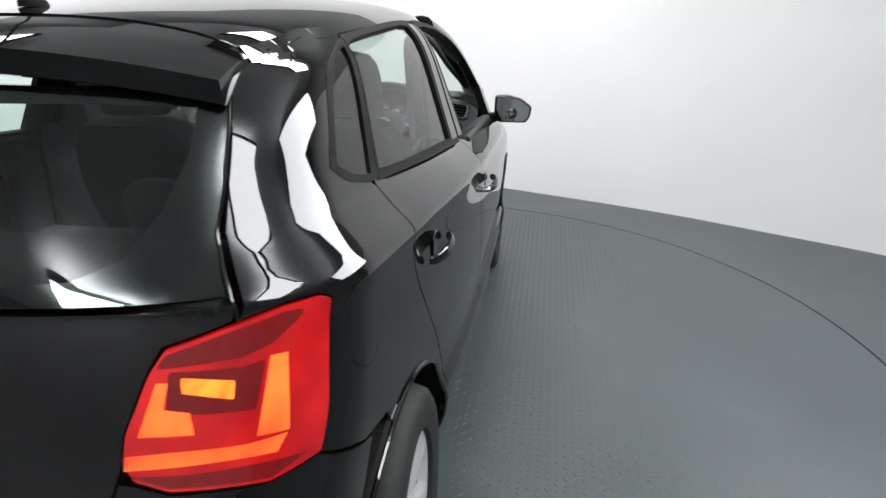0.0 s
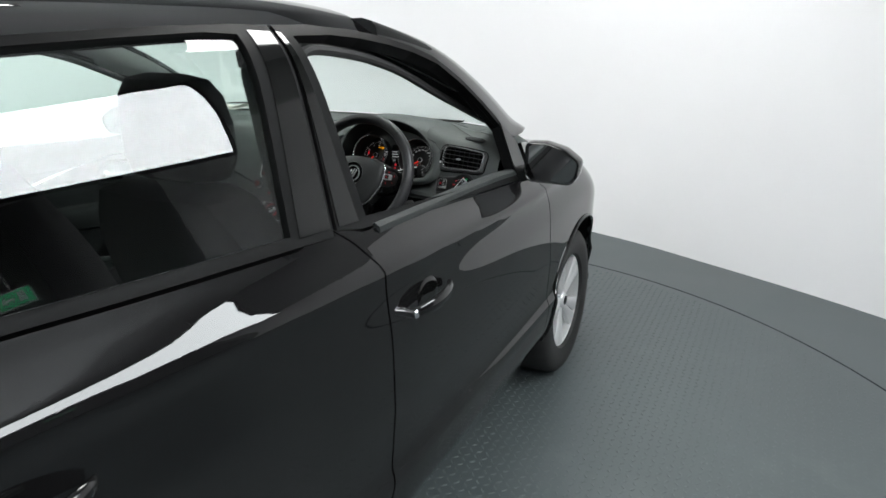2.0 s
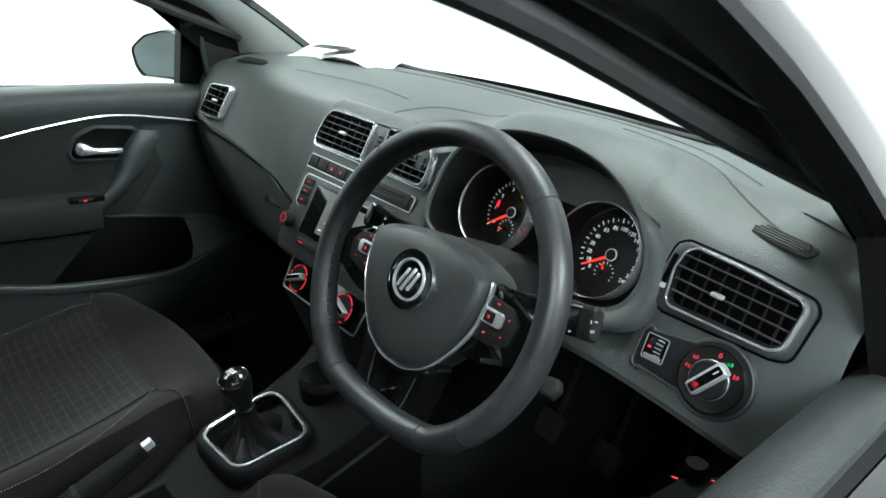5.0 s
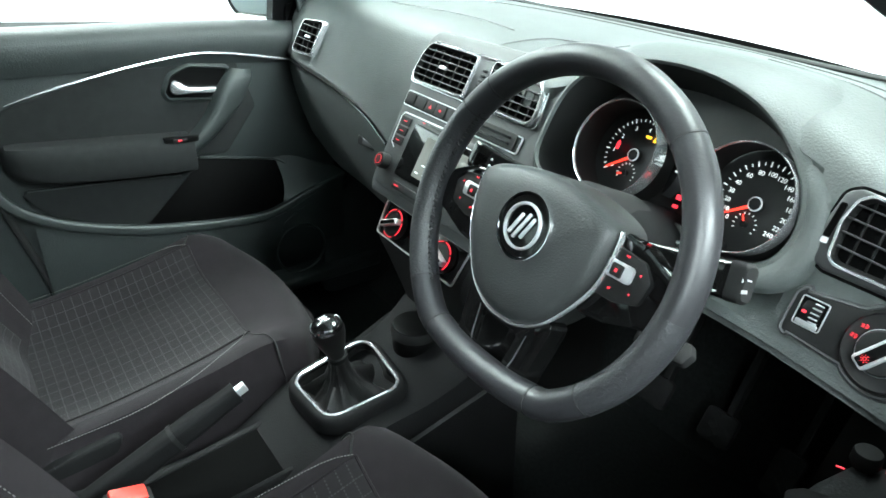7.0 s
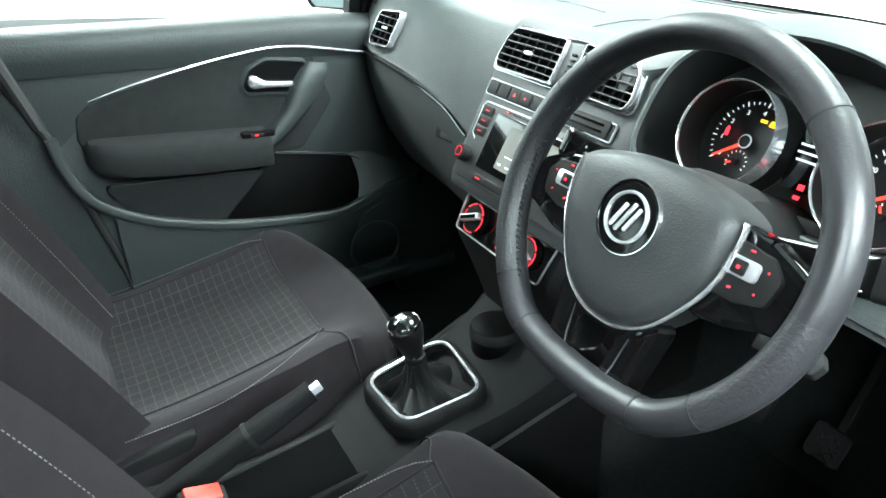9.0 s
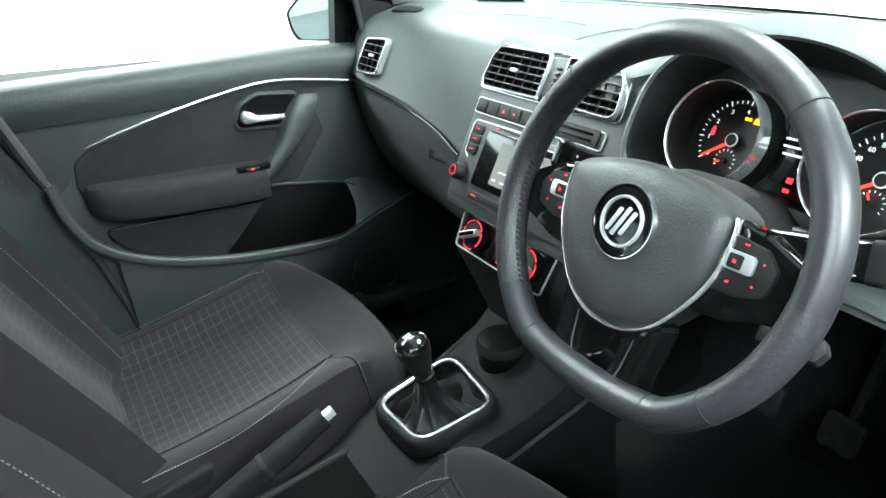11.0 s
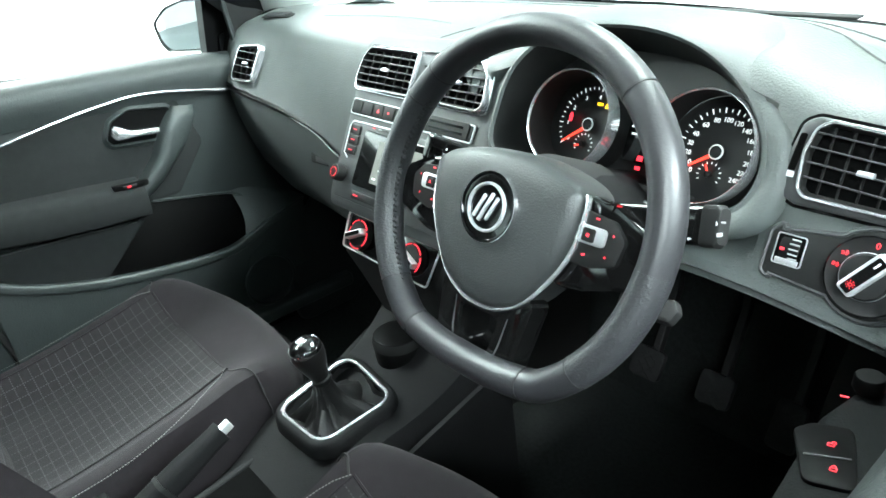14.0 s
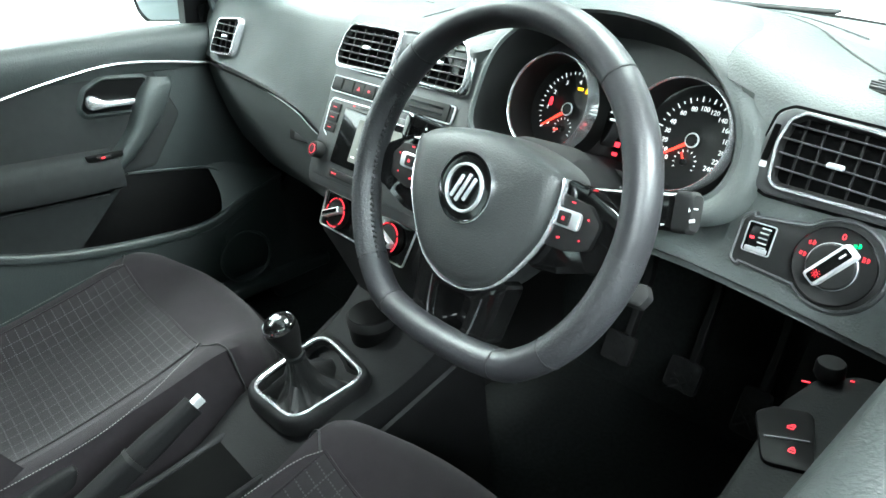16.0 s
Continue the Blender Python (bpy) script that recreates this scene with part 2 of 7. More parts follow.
# ---- mesh helpers ----
def part(name, me, material, parent=None, label="", smooth=True, at=None):
    """Links a bmesh or mesh as one object."""
    if isinstance(me, bmesh.types.BMesh):
        bm, me = me, bpy.data.meshes.new(name)
        bmesh.ops.recalc_face_normals(bm, faces=bm.faces)
        bm.to_mesh(me)
        bm.free()
        if smooth:
            me.shade_smooth()
            me.set_sharp_from_angle(angle=radians(38))
    if material and not me.materials:
        me.materials.append(material)
    ob = new(name, me)
    if at is not None:
        ob.matrix_basis = at
    if parent and parent.parent and parent.parent.parent:
        parent = parent.parent
    ob.parent = parent
    if label:
        tagged(ob, label)
    return ob


def thing(name, label, category, kind="", group="", at=None):
    ob = new(name)
    if at is not None:
        ob.matrix_basis = at
    return tagged(ob, label, category, group, kind)


def box(size, centre=(0, 0, 0), bevel=0.0, seg=2, m=None, bm=None):
    """A bevelled box added to bm."""
    b = bmesh.new()
    bmesh.ops.create_cube(b, size=1, matrix=Matrix.Diagonal((*size, 1)))
    if bevel:
        bmesh.ops.bevel(b, geom=b.edges[:], offset=bevel, segments=seg, profile=0.5, affect="EDGES", clamp_overlap=True)
    b.transform((m or Matrix()) @ Matrix.Translation(centre))
    return join(bm, b)


def join(bm, b):
    """Adds bmesh b to bm and returns the sum."""
    if bm is None:
        return b
    me = bpy.data.meshes.new("tmp")
    b.to_mesh(me)
    b.free()
    bm.from_mesh(me)
    bpy.data.meshes.remove(me)
    return bm


def loft(rings, closed=True, cap=True, wrap=False, bm=None):
    """Skin over rings of equal length. closed: each ring is a loop; wrap: the last ring joins the first."""
    b = bmesh.new()
    vs = [[b.verts.new(p) for p in r] for r in rings]
    n = len(rings[0])
    for i in range(len(rings) if wrap else len(rings) - 1):
        a, c = vs[i], vs[(i + 1) % len(rings)]
        for j in range(n if closed else n - 1):
            k = (j + 1) % n
            b.faces.new((a[j], a[k], c[k], c[j]))
    if cap and closed and not wrap:
        b.faces.new(vs[0][::-1])
        b.faces.new(vs[-1])
    return join(bm, b)


def circle(r, n=24, rx=None):
    return [(r * math.cos(2 * math.pi * i / n), (rx or r) * math.sin(2 * math.pi * i / n)) for i in range(n)]


def sweep(path, profile, closed=False, up=(0, 0, 1), cap=True, bm=None, scale=None):
    """Sweeps a closed 2D profile (side, up) along a 3D path."""
    pts = [Vector(p) for p in path]
    rings = []
    for i, p in enumerate(pts):
        a = pts[i - 1] if (i or closed) else p
        c = pts[(i + 1) % len(pts)] if (i + 1 < len(pts) or closed) else p
        d = (c - a).normalized()
        s = d.cross(Vector(up)).normalized()
        u = s.cross(d)
        k = scale(i / max(1, len(pts) - 1)) if scale else 1
        rings.append([p + k * (s * x + u * y) for x, y in profile])
    return loft(rings, True, cap, closed, bm)


def lathe(profile, n=32, m=None, bm=None, turn=360.0, cap=False):
    """Turns (radius, height) pairs about z."""
    rings = []
    full = turn >= 360
    for i in range(n if full else n + 1):
        a = radians(turn) * i / n
        rings.append([Vector((r * math.cos(a), r * math.sin(a), h)) for r, h in profile])
    b = loft(rings, False, False, full)
    bmesh.ops.remove_doubles(b, verts=b.verts, dist=1e-6)
    if m is not None:
        b.transform(m)
    return join(bm, b)


def spline(pts, n=8, closed=False):
    """Catmull-Rom through the points (any dimension)."""
    P = [np.array(p, float) for p in pts]
    out = []
    last = len(P) if closed else len(P) - 1
    for i in range(last):
        p1, p2 = P[i], P[(i + 1) % len(P)]
        p0 = P[i - 1] if (i or closed) else 2 * p1 - p2
        p3 = P[(i + 2) % len(P)] if (i + 2 < len(P) or closed) else 2 * p2 - p1
        for k in range(n):
            t = k / n
            out.append(tuple(0.5 * (2 * p1 + (p2 - p0) * t + (2 * p0 - 5 * p1 + 4 * p2 - p3) * t * t + (3 * p1 - p0 - 3 * p2 + p3) * t ** 3)))
    if not closed:
        out.append(tuple(P[-1]))
    return out


def fillet(pts, r, n=5):
    """Rounds the corners of a closed 2D outline. r: one radius or one for each corner."""
    out = []
    for i, p in enumerate(pts):
        p, a, c = Vector(p), Vector(pts[i - 1]), Vector(pts[(i + 1) % len(pts)])
        rad = r[i] if isinstance(r, (list, tuple)) else r
        u, w = (a - p), (c - p)
        if rad <= 0 or u.length < 1e-6 or w.length < 1e-6:
            out.append(tuple(p))
            continue
        ang = u.angle(w)
        d = min(rad / math.tan(ang / 2), 0.48 * u.length, 0.48 * w.length)
        s, e = p + u.normalized() * d, p + w.normalized() * d
        for k in range(n + 1):
            t = k / n
            out.append(tuple(s * (1 - t) ** 2 + p * 2 * t * (1 - t) + e * t * t))
    return out


def rect(w, h, r=0.0, n=5, cx=0.0, cy=0.0):
    return fillet([(cx - w / 2, cy - h / 2), (cx + w / 2, cy - h / 2), (cx + w / 2, cy + h / 2), (cx - w / 2, cy + h / 2)], r, n)


def resample(pts, step, closed=True):
    out = []
    for i in range(len(pts) if closed else len(pts) - 1):
        a, c = Vector(pts[i]), Vector(pts[(i + 1) % len(pts)])
        k = max(1, math.ceil((c - a).length / step))
        out += [tuple(a.lerp(c, j / k)) for j in range(k)]
    if not closed:
        out.append(tuple(pts[-1]))
    return out


def fill2d(outline, holes=()):
    b = bmesh.new()
    for loop in (outline, *holes):
        vs = [b.verts.new((p[0], p[1], 0)) for p in loop]
        for i, v in enumerate(vs):
            b.edges.new((v, vs[(i + 1) % len(vs)]))
    bmesh.ops.triangle_fill(b, edges=b.edges[:], use_beauty=True, use_dissolve=False)
    for f in b.faces:
        if f.normal.z < 0:
            f.normal_flip()
    return b


def plate(outline, depth, bevel=0.0, holes=(), m=None, bm=None, seg=2):
    """A flat outline (x, y) raised by depth along z with a rounded front rim."""
    if holes:
        b = fill2d(outline, holes)
    else:
        b = bmesh.new()
        b.faces.new([b.verts.new((p[0], p[1], 0)) for p in outline])
        if b.faces[:][0].normal.z < 0:
            bmesh.ops.reverse_faces(b, faces=b.faces)
    r = bmesh.ops.extrude_face_region(b, geom=b.faces[:])
    top = [v for v in r["geom"] if isinstance(v, bmesh.types.BMVert)]
    for v in top:
        v.co.z += depth
    if bevel:
        ts = set(top)
        tf = [f for f in b.faces if all(v in ts for v in f.verts)]
        tfs = set(tf)
        es = [e for e in b.edges if len(e.link_faces) == 2 and (e.link_faces[0] in tfs) != (e.link_faces[1] in tfs)]
        bmesh.ops.bevel(b, geom=es, offset=bevel, segments=seg, profile=0.5, affect="EDGES", clamp_overlap=True)
    if m is not None:
        b.transform(m)
    return join(bm, b)


def ring2d(outline, width, depth, bevel=0.0, m=None, bm=None, profile=None):
    """A rim that follows a closed outline: width across, depth along z."""
    prof = profile or [(0, 0), (width, 0), (width, depth * 0.6), (width * 0.7, depth), (width * 0.3, depth), (0, depth * 0.6)]
    n = len(outline)
    if sum(outline[i - 1][0] * outline[i][1] - outline[i][0] * outline[i - 1][1] for i in range(n)) < 0:
        outline = outline[::-1]
    rings = []
    for i in range(n):
        a, p, c = Vector(outline[i - 1]), Vector(outline[i]), Vector(outline[(i + 1) % n])
        d = ((p - a).normalized() + (c - p).normalized())
        d = d.normalized() if d.length > 1e-6 else (c - p).normalized()
        nrm = Vector((-d.y, d.x))
        rings.append([(p.x + nrm.x * x, p.y + nrm.y * x, z) for x, z in prof])
    b = loft(rings, True, False, True)
    if m is not None:
        b.transform(m)
    return join(bm, b)


def surf_panel(outline, holes, fn, depth, step, side=1):
    """A curved sheet: the 2D outline (with holes) is cut fine, set on the surface fn(u, v) -> (point, normal) and given a turned-in
    edge. side -1 mirrors it in x. Returns a mesh with the surface's own normals."""
    b = fill2d(outline, holes)
    us = [v.co.x for v in b.verts]
    vs = [v.co.y for v in b.verts]
    for axis, lo, hi, st in ((0, min(us), max(us), step[0]), (1, min(vs), max(vs), step[1])):
        k = max(1, math.ceil((hi - lo) / st))
        for i in range(1, k):
            co = [0, 0, 0]
            co[axis] = lo + (hi - lo) * i / k
            nrm = [0, 0, 0]
            nrm[axis] = 1
            bmesh.ops.bisect_plane(b, geom=b.verts[:] + b.edges[:] + b.faces[:], plane_co=co, plane_no=nrm, dist=1e-6)
    b.verts.index_update()
    data = [fn(v.co.x, v.co.y) for v in b.verts]
    P = [d[0] for d in data]
    N = [d[1] for d in data]
    F = [[v.index for v in f.verts] for f in b.faces]
    rim = [(e.verts[0].index, e.verts[1].index, e.link_faces[0]) for e in b.edges if len(e.link_faces) == 1]
    if depth:
        for i, j, f in rim:
            loop = [v.index for v in f.verts]
            if loop[(loop.index(i) + 1) % len(loop)] != j:
                i, j = j, i
            s = len(P)
            e = (P[j] - P[i]).normalized()
            out = e.cross((N[i] + N[j]).normalized())
            P += [P[i], P[j], P[j] - N[j] * depth, P[i] - N[i] * depth]
            N += [out] * 4
            F.append([s + 1, s, s + 3, s + 2])
    b.free()
    if side < 0:
        P = [Vector((-p.x, p.y, p.z)) for p in P]
        N = [Vector((-p.x, p.y, p.z)) for p in N]
        F = [f[::-1] for f in F]
    me = bpy.data.meshes.new("panel")
    me.from_pydata(P, [], F)
    me.update()
    me.shade_smooth()
    me.normals_split_custom_set_from_vertices(N)
    return me


def text(s, size, m, material, parent, name="marking", thick=0.0002, align="CENTER"):
    """Raised lettering in the built-in font, as a mesh."""
    cu = bpy.data.curves.new("text", "FONT")
    cu.body, cu.size, cu.extrude, cu.align_x, cu.align_y = s, size, thick, align, "CENTER"
    cu.resolution_u = 3
    ob = new("text_tmp", cu)
    dg = bpy.context.evaluated_depsgraph_get()
    me = bpy.data.meshes.new_from_object(ob.evaluated_get(dg))
    bpy.data.objects.remove(ob)
    bpy.data.curves.remove(cu)
    me.materials.clear()
    return part(name, me, material, parent, at=m)


def bars(items, m, material, parent, name="marking", thick=0.0004):
    """Small flat bars (x, y, w, h, degrees) for signs too small to read."""
    bm = None
    for x, y, w, h, a in items:
        bm = box((w, h, thick), (0, 0, thick / 2), m=m @ pose(x, y, 0, 0, 0, a), bm=bm)
    return part(name, bm, material, parent, smooth=False)


def basis(o, x, y):
    """A pose at o whose x axis is x and whose y axis lies towards y."""
    x = Vector(x).normalized()
    z = x.cross(Vector(y)).normalized()
    y = z.cross(x)
    return Matrix(((x.x, y.x, z.x, o[0]), (x.y, y.y, z.y, o[1]), (x.z, y.z, z.z, o[2]), (0, 0, 0, 1)))

# ---- room ----
TABLE = (0.012, 1.30, 2.503)
structure = dict(kind="structure")


def disc(r0, r1, z, n=128):
    b = bmesh.new()
    ra = [b.verts.new((TABLE[0] + r0 * math.cos(2 * math.pi * i / n), TABLE[1] + r0 * math.sin(2 * math.pi * i / n), z)) for i in range(n)]
    if r1 is None:
        b.faces.new(ra)
        return b
    rb = [b.verts.new((TABLE[0] + r1 * math.cos(2 * math.pi * i / n), TABLE[1] + r1 * math.sin(2 * math.pi * i / n), z)) for i in range(n)]
    for i in range(n):
        k = (i + 1) % n
        b.faces.new((ra[i], ra[k], rb[k], rb[i]))
    return b


tagged(part("turntable", disc(TABLE[2] - 0.005, None, 0.0), M_FLOOR, smooth=False), "grey painted round turntable plate set flush in the floor", "floor", **structure)
tagged(part("floor", disc(TABLE[2] + 0.006, 10.0, 0.0), M_FLOOR, smooth=False), "grey painted studio floor round the turntable", "floor", **structure)
tagged(part("floor_gap", disc(TABLE[2] - 0.03, TABLE[2] + 0.03, -0.03), M_GROOVE, smooth=False), "dark gap round the turntable", "floor", **structure)


def treads():
    """Raised lozenges of the tread plate, side by side at right angles to each other."""
    V, F = [], []
    rnd = random.Random(5)
    pitch = 0.030
    for i in range(int(2.0 / pitch)):
        for j in range(int(5.2 / pitch)):
            x, y = 0.62 + i * pitch, -1.3 + j * pitch
            if math.hypot(x - TABLE[0], y - TABLE[1]) > TABLE[2] - 0.05 or x > 2.4:
                continue
            a = radians(45 if (i + j) % 2 else -45)
            worn = max(0.06, 1 - max(0, x - 1.1 - 0.12 * math.sin(y * 3.1)) * 0.95) * (0.8 + 0.4 * rnd.random())
            h, L, w = 0.0021 * worn, 0.0115, 0.0040
            ca, sa = math.cos(a), math.sin(a)
            s = len(V)
            for px, py, pz in ((-L, 0, 0), (0, -w, 0), (L, 0, 0), (0, w, 0), (-L * 0.45, 0, h), (L * 0.45, 0, h)):
                V.append((x + px * ca - py * sa, y + px * sa + py * ca, pz + 0.0001))
            F += [(s, s + 1, s + 4), (s + 1, s + 5, s + 4), (s + 1, s + 2, s + 5), (s + 2, s + 3, s + 5), (s + 3, s + 4, s + 5), (s + 3, s, s + 4)]
    me = bpy.data.meshes.new("tread")
    me.from_pydata(V, [], F)
    return tagged(part("tread_pattern", me, M_FLOOR), "raised lozenge tread pattern on the turntable plate", "tread plate", kind="stuff")


treads()


def wall_strip(pts, z0, z1, name, material, label, thick=0.15):
    """A wall of even thickness along a plan line."""
    pl = spline(pts, 8)
    rings = []
    for i, p in enumerate(pl):
        a, c = Vector(pl[max(0, i - 1)]), Vector(pl[min(len(pl) - 1, i + 1)])
        d = (c - a).normalized()
        o = Vector((-d.y, d.x)) * thick
        rings.append([(p[0], p[1], z0), (p[0] + o.x, p[1] + o.y, z0), (p[0] + o.x, p[1] + o.y, z1), (p[0], p[1], z1)])
    return tagged(part(name, loft(rings), material), label, "wall", kind="structure")


HIGH = 3.4
NORTH = [(3.52, 2.78), (3.17, 3.08), (2.58, 3.46), (1.98, 3.83), (1.26, 4.19), (0.55, 4.49), (-0.6, 4.77), (-2.0, 4.4), (-3.2, 3.4), (-3.9, 1.6), (-3.9, -0.4), (-3.4, -2.2), (-2.6, -4.0)]
wall_strip(NORTH, -0.05, 2.35, "wall_north", M_WALL, "curved white painted studio wall")
# Added out of view so that the car's roof mirrors something dark.
wall_strip(NORTH, 2.355, HIGH, "wall_north_upper", M_DARKWALL, "unseen dark grey band added over the white studio wall to darken the roof's reflection")
wall_strip([(-2.58, -4.05), (-1.4, -4.7), (0.0, -5.0), (3.2, -4.8)], -0.05, HIGH, "wall_south", M_DARKWALL, "dark grey painted wall behind the car")
wall_strip([(3.2, -4.8), (6.0, -4.0), (7.0, -1.5), (7.0, 1.6), (6.2, 3.6), (4.6, 4.0), (3.62, 2.86)], -0.05, HIGH, "wall_east", M_DARKWALL, "dark grey painted studio wall")
tagged(part("ceiling", box((13, 12, 0.1), (1.6, -0.2, HIGH + 0.05)), M_CEIL, smooth=False), "pale grey studio ceiling", "ceiling", **structure)


def ceiling_light(x, y, w, h, turn=0, material=M_PANEL, closed=True):
    t = thing("ceiling_light", "flat white rectangular light panel, out of view overhead", "ceiling light", group="studio ceiling lights", at=pose(x, y, HIGH - 0.25, 0, 0, turn))
    part("diffuser", box((w, h, 0.02), (0, 0, 0)), material, t, "glowing white diffuser", smooth=False)
    f = ring2d(rect(w, h), -0.04, 0.08, profile=[(0, -0.02), (-0.03, -0.02), (-0.03, 0.06), (0, 0.06)])
    part("casing", f, M_TRIM, t, smooth=False)
    if closed:
        part("back_plate", box((w + 0.07, h + 0.07, 0.02), (0, 0, 0.055)), M_TRIM, t, "black back plate", smooth=False)
    for sx in (-1, 1):
        part("hanger", sweep([(sx * w * 0.35, 0, 0.01), (sx * w * 0.35, 0, 0.25)], circle(0.006, 8), up=(1, 0, 0)), M_SATIN, t)


ceiling_light(2.75, -1.25, 0.8, 1.9, 28, M_PANEL_SIDE, False)
# No known source: added to light dashboard and wall, placed outside the side reflections.
ceiling_light(0.35, 2.9, 1.3, 0.95, 0)
# Also added out of view, as fill from the passenger side.
ceiling_light(-2.5, 1.0, 1.0, 3.0)
ceiling_light(0.2, -3.6, 1.5, 0.8, 0, M_PANEL_SIDE, False)

# wide light box hung over the driver's side, tipped towards the car
light_box = thing("light_box", "wide white studio light box hung beside the wall", "studio light", at=pose(3.08, 1.90, 2.56, 112, -13, -52))
part("diffuser", box((2.26, 0.92, 0.02), (0.12, 0.10, 0)), M_PANEL_BOX, light_box, "glowing white diffuser", smooth=False)
part("casing", box((2.32, 0.98, 0.12), (0.12, 0.10, -0.075), 0.02), M_TRIM, light_box, "black casing")
for sx in (-0.7, 0.7):
    part("hanger", sweep([(sx, 0.3, -0.1), (sx, 0.76, -0.30)], circle(0.008, 8), up=(1, 0, 0)), M_SATIN, light_box)

sign = thing("exit_sign", "green and white emergency exit sign hung below the light box", "sign", at=pose(3.55, 1.50, 1.80, 90, 0, -62))
part("housing", box((0.18, 0.09, 0.03), (0, 0, 0), 0.005), M_WHITE, sign, "white housing")
part("sign_face", box((0.165, 0.076, 0.004), (0, 0, 0.017)), M_SIGN, sign, "green lit face", smooth=False)
bars([(-0.035, 0, 0.035, 0.05, 0), (0.028, 0, 0.05, 0.014, 0), (0.05, 0.008, 0.028, 0.008, -45), (0.05, -0.008, 0.028, 0.008, 45)], Matrix.Translation((0, 0, 0.020)), M_WHITE, sign)
part("hanger", sweep([(0, 0.04, 0), (0, 0.2, 0.0)], circle(0.006, 8), up=(1, 0, 0)), M_SATIN, sign)

# ---- car body surface ----
def curve(pts, v):
    """Smooth value at v through (place, value) pairs."""
    if v <= pts[0][0]:
        return pts[0][1]
    if v >= pts[-1][0]:
        return pts[-1][1]
    for i in range(len(pts) - 1):
        a, b = pts[i], pts[i + 1]
        if v <= b[0]:
            h = b[0] - a[0]
            t = (v - a[0]) / h
            s = (b[1] - a[1]) / h
            sa = s if i == 0 else ((a[1] - pts[i - 1][1]) / (a[0] - pts[i - 1][0]) + s) / 2
            sb = s if i == len(pts) - 2 else ((pts[i + 2][1] - b[1]) / (pts[i + 2][0] - b[0]) + s) / 2
            return (2 * t ** 3 - 3 * t * t + 1) * a[1] + (t ** 3 - 2 * t * t + t) * h * sa + (3 * t * t - 2 * t ** 3) * b[1] + (t ** 3 - t * t) * h * sb


REAR = [(0.18, -0.66), (0.35, -0.70), (0.55, -0.705), (0.72, -0.655), (0.80, -0.625), (0.98, -0.575), (1.08, -0.53), (1.25, -0.43), (1.40, -0.32), (1.46, -0.27)]
LOWER = [(0.16, 0.735), (0.22, 0.762), (0.28, 0.795), (0.34, 0.823), (0.42, 0.837), (0.445, 0.838), (0.472, 0.828), (0.53, 0.829), (0.62, 0.836)]
UPPER = [(0.0, 0.836), (0.4, 0.838), (0.70, 0.834), (0.77, 0.8372), (0.80, 0.8371), (0.82, 0.8328), (0.9, 0.8066), (1.0, 0.786)]
TAPER = [(-0.7, 0.80), (-0.3, 0.896), (-0.1, 0.919), (0.1, 0.9392), (0.25, 0.9530), (0.6, 0.981), (1.1, 1.0)]
SHOULDER = [(-0.7, 0.045), (0.1, 0.041), (0.9, 0.023), (1.5, 0.0)]
WING = [(1.96, 0.965), (2.15, 0.943), (2.4, 0.905), (2.7, 0.845), (2.9, 0.775), (3.1, 0.66)]
BELT = [(-0.6, 1.13), (-0.1, 1.10), (0.5, 1.06), (1.1, 1.015), (1.9, 0.955)]
ROOF = [(-0.5, 1.40), (-0.3, 1.428), (0.2, 1.460), (0.8, 1.477), (1.3, 1.468), (1.6, 1.418), (2.0, 1.27)]
RAD, EXP = 0.38, 2.5


def corner(d, r, n):
    if d <= 0:
        return 0.0
    return 1.0 if d >= r else (1 - (1 - d / r) ** n) ** (1 / n)


def plain_width(y, z):
    """Half width with no rear corner."""
    k = 1 - 0.040 * ((y - 1.7) / 1.5) ** 2 if y > 1.7 else curve(TAPER, y)
    k *= corner(3.29 - y, 0.76, 2.25)
    zb = curve(BELT, y)
    if z <= 0.62:
        return curve(LOWER, z) * k
    if z <= zb:
        h = (z - 0.62) / (zb - 0.62)
        w = curve(UPPER, h) - curve(SHOULDER, y) * max(0.0, (h - 0.79) / 0.21) ** curve([(0.1, 1.3), (0.6, 4.2)], y)
        if y > 1.9:
            ze = curve(WING, y)
            w -= 0.085 * min(1.0, (y - 1.9) / 0.30) * max(0.0, (z - ze + 0.15) / 0.15) ** 2.2
        return w * k
    zc = curve(ROOF, y)
    h = min((z - zb) / (zc - zb), 1.0)
    return (0.786 - curve(SHOULDER, y) - (0.36 - 0.7 * curve(SHOULDER, y)) * (z - zb)) * (1 - h ** 9) ** 0.4 * k


def width(y, z):
    return plain_width(y, z) * corner(y - curve(REAR, z), RAD, EXP)


def to_q(y, z):
    """Girth place of a side point: 0 at the middle of the tail, pi/2 where the rear corner ends, then metres forward."""
    d = y - curve(REAR, z)
    if d >= RAD:
        return math.pi / 2 + (d - RAD)
    return math.acos(max(0.0, 1 - max(d, 0) / RAD) ** (EXP / 2))


def skin_point(q, z):
    yr = curve(REAR, z)
    s = 1 if q >= 0 else -1
    q = abs(q)
    if q >= math.pi / 2:
        y = yr + RAD + q - math.pi / 2
        return Vector((s * plain_width(y, z), y, z))
    y = yr + RAD * (1 - math.cos(q) ** (2 / EXP))
    return Vector((s * plain_width(y, z) * math.sin(q) ** (2 / EXP), y, z))


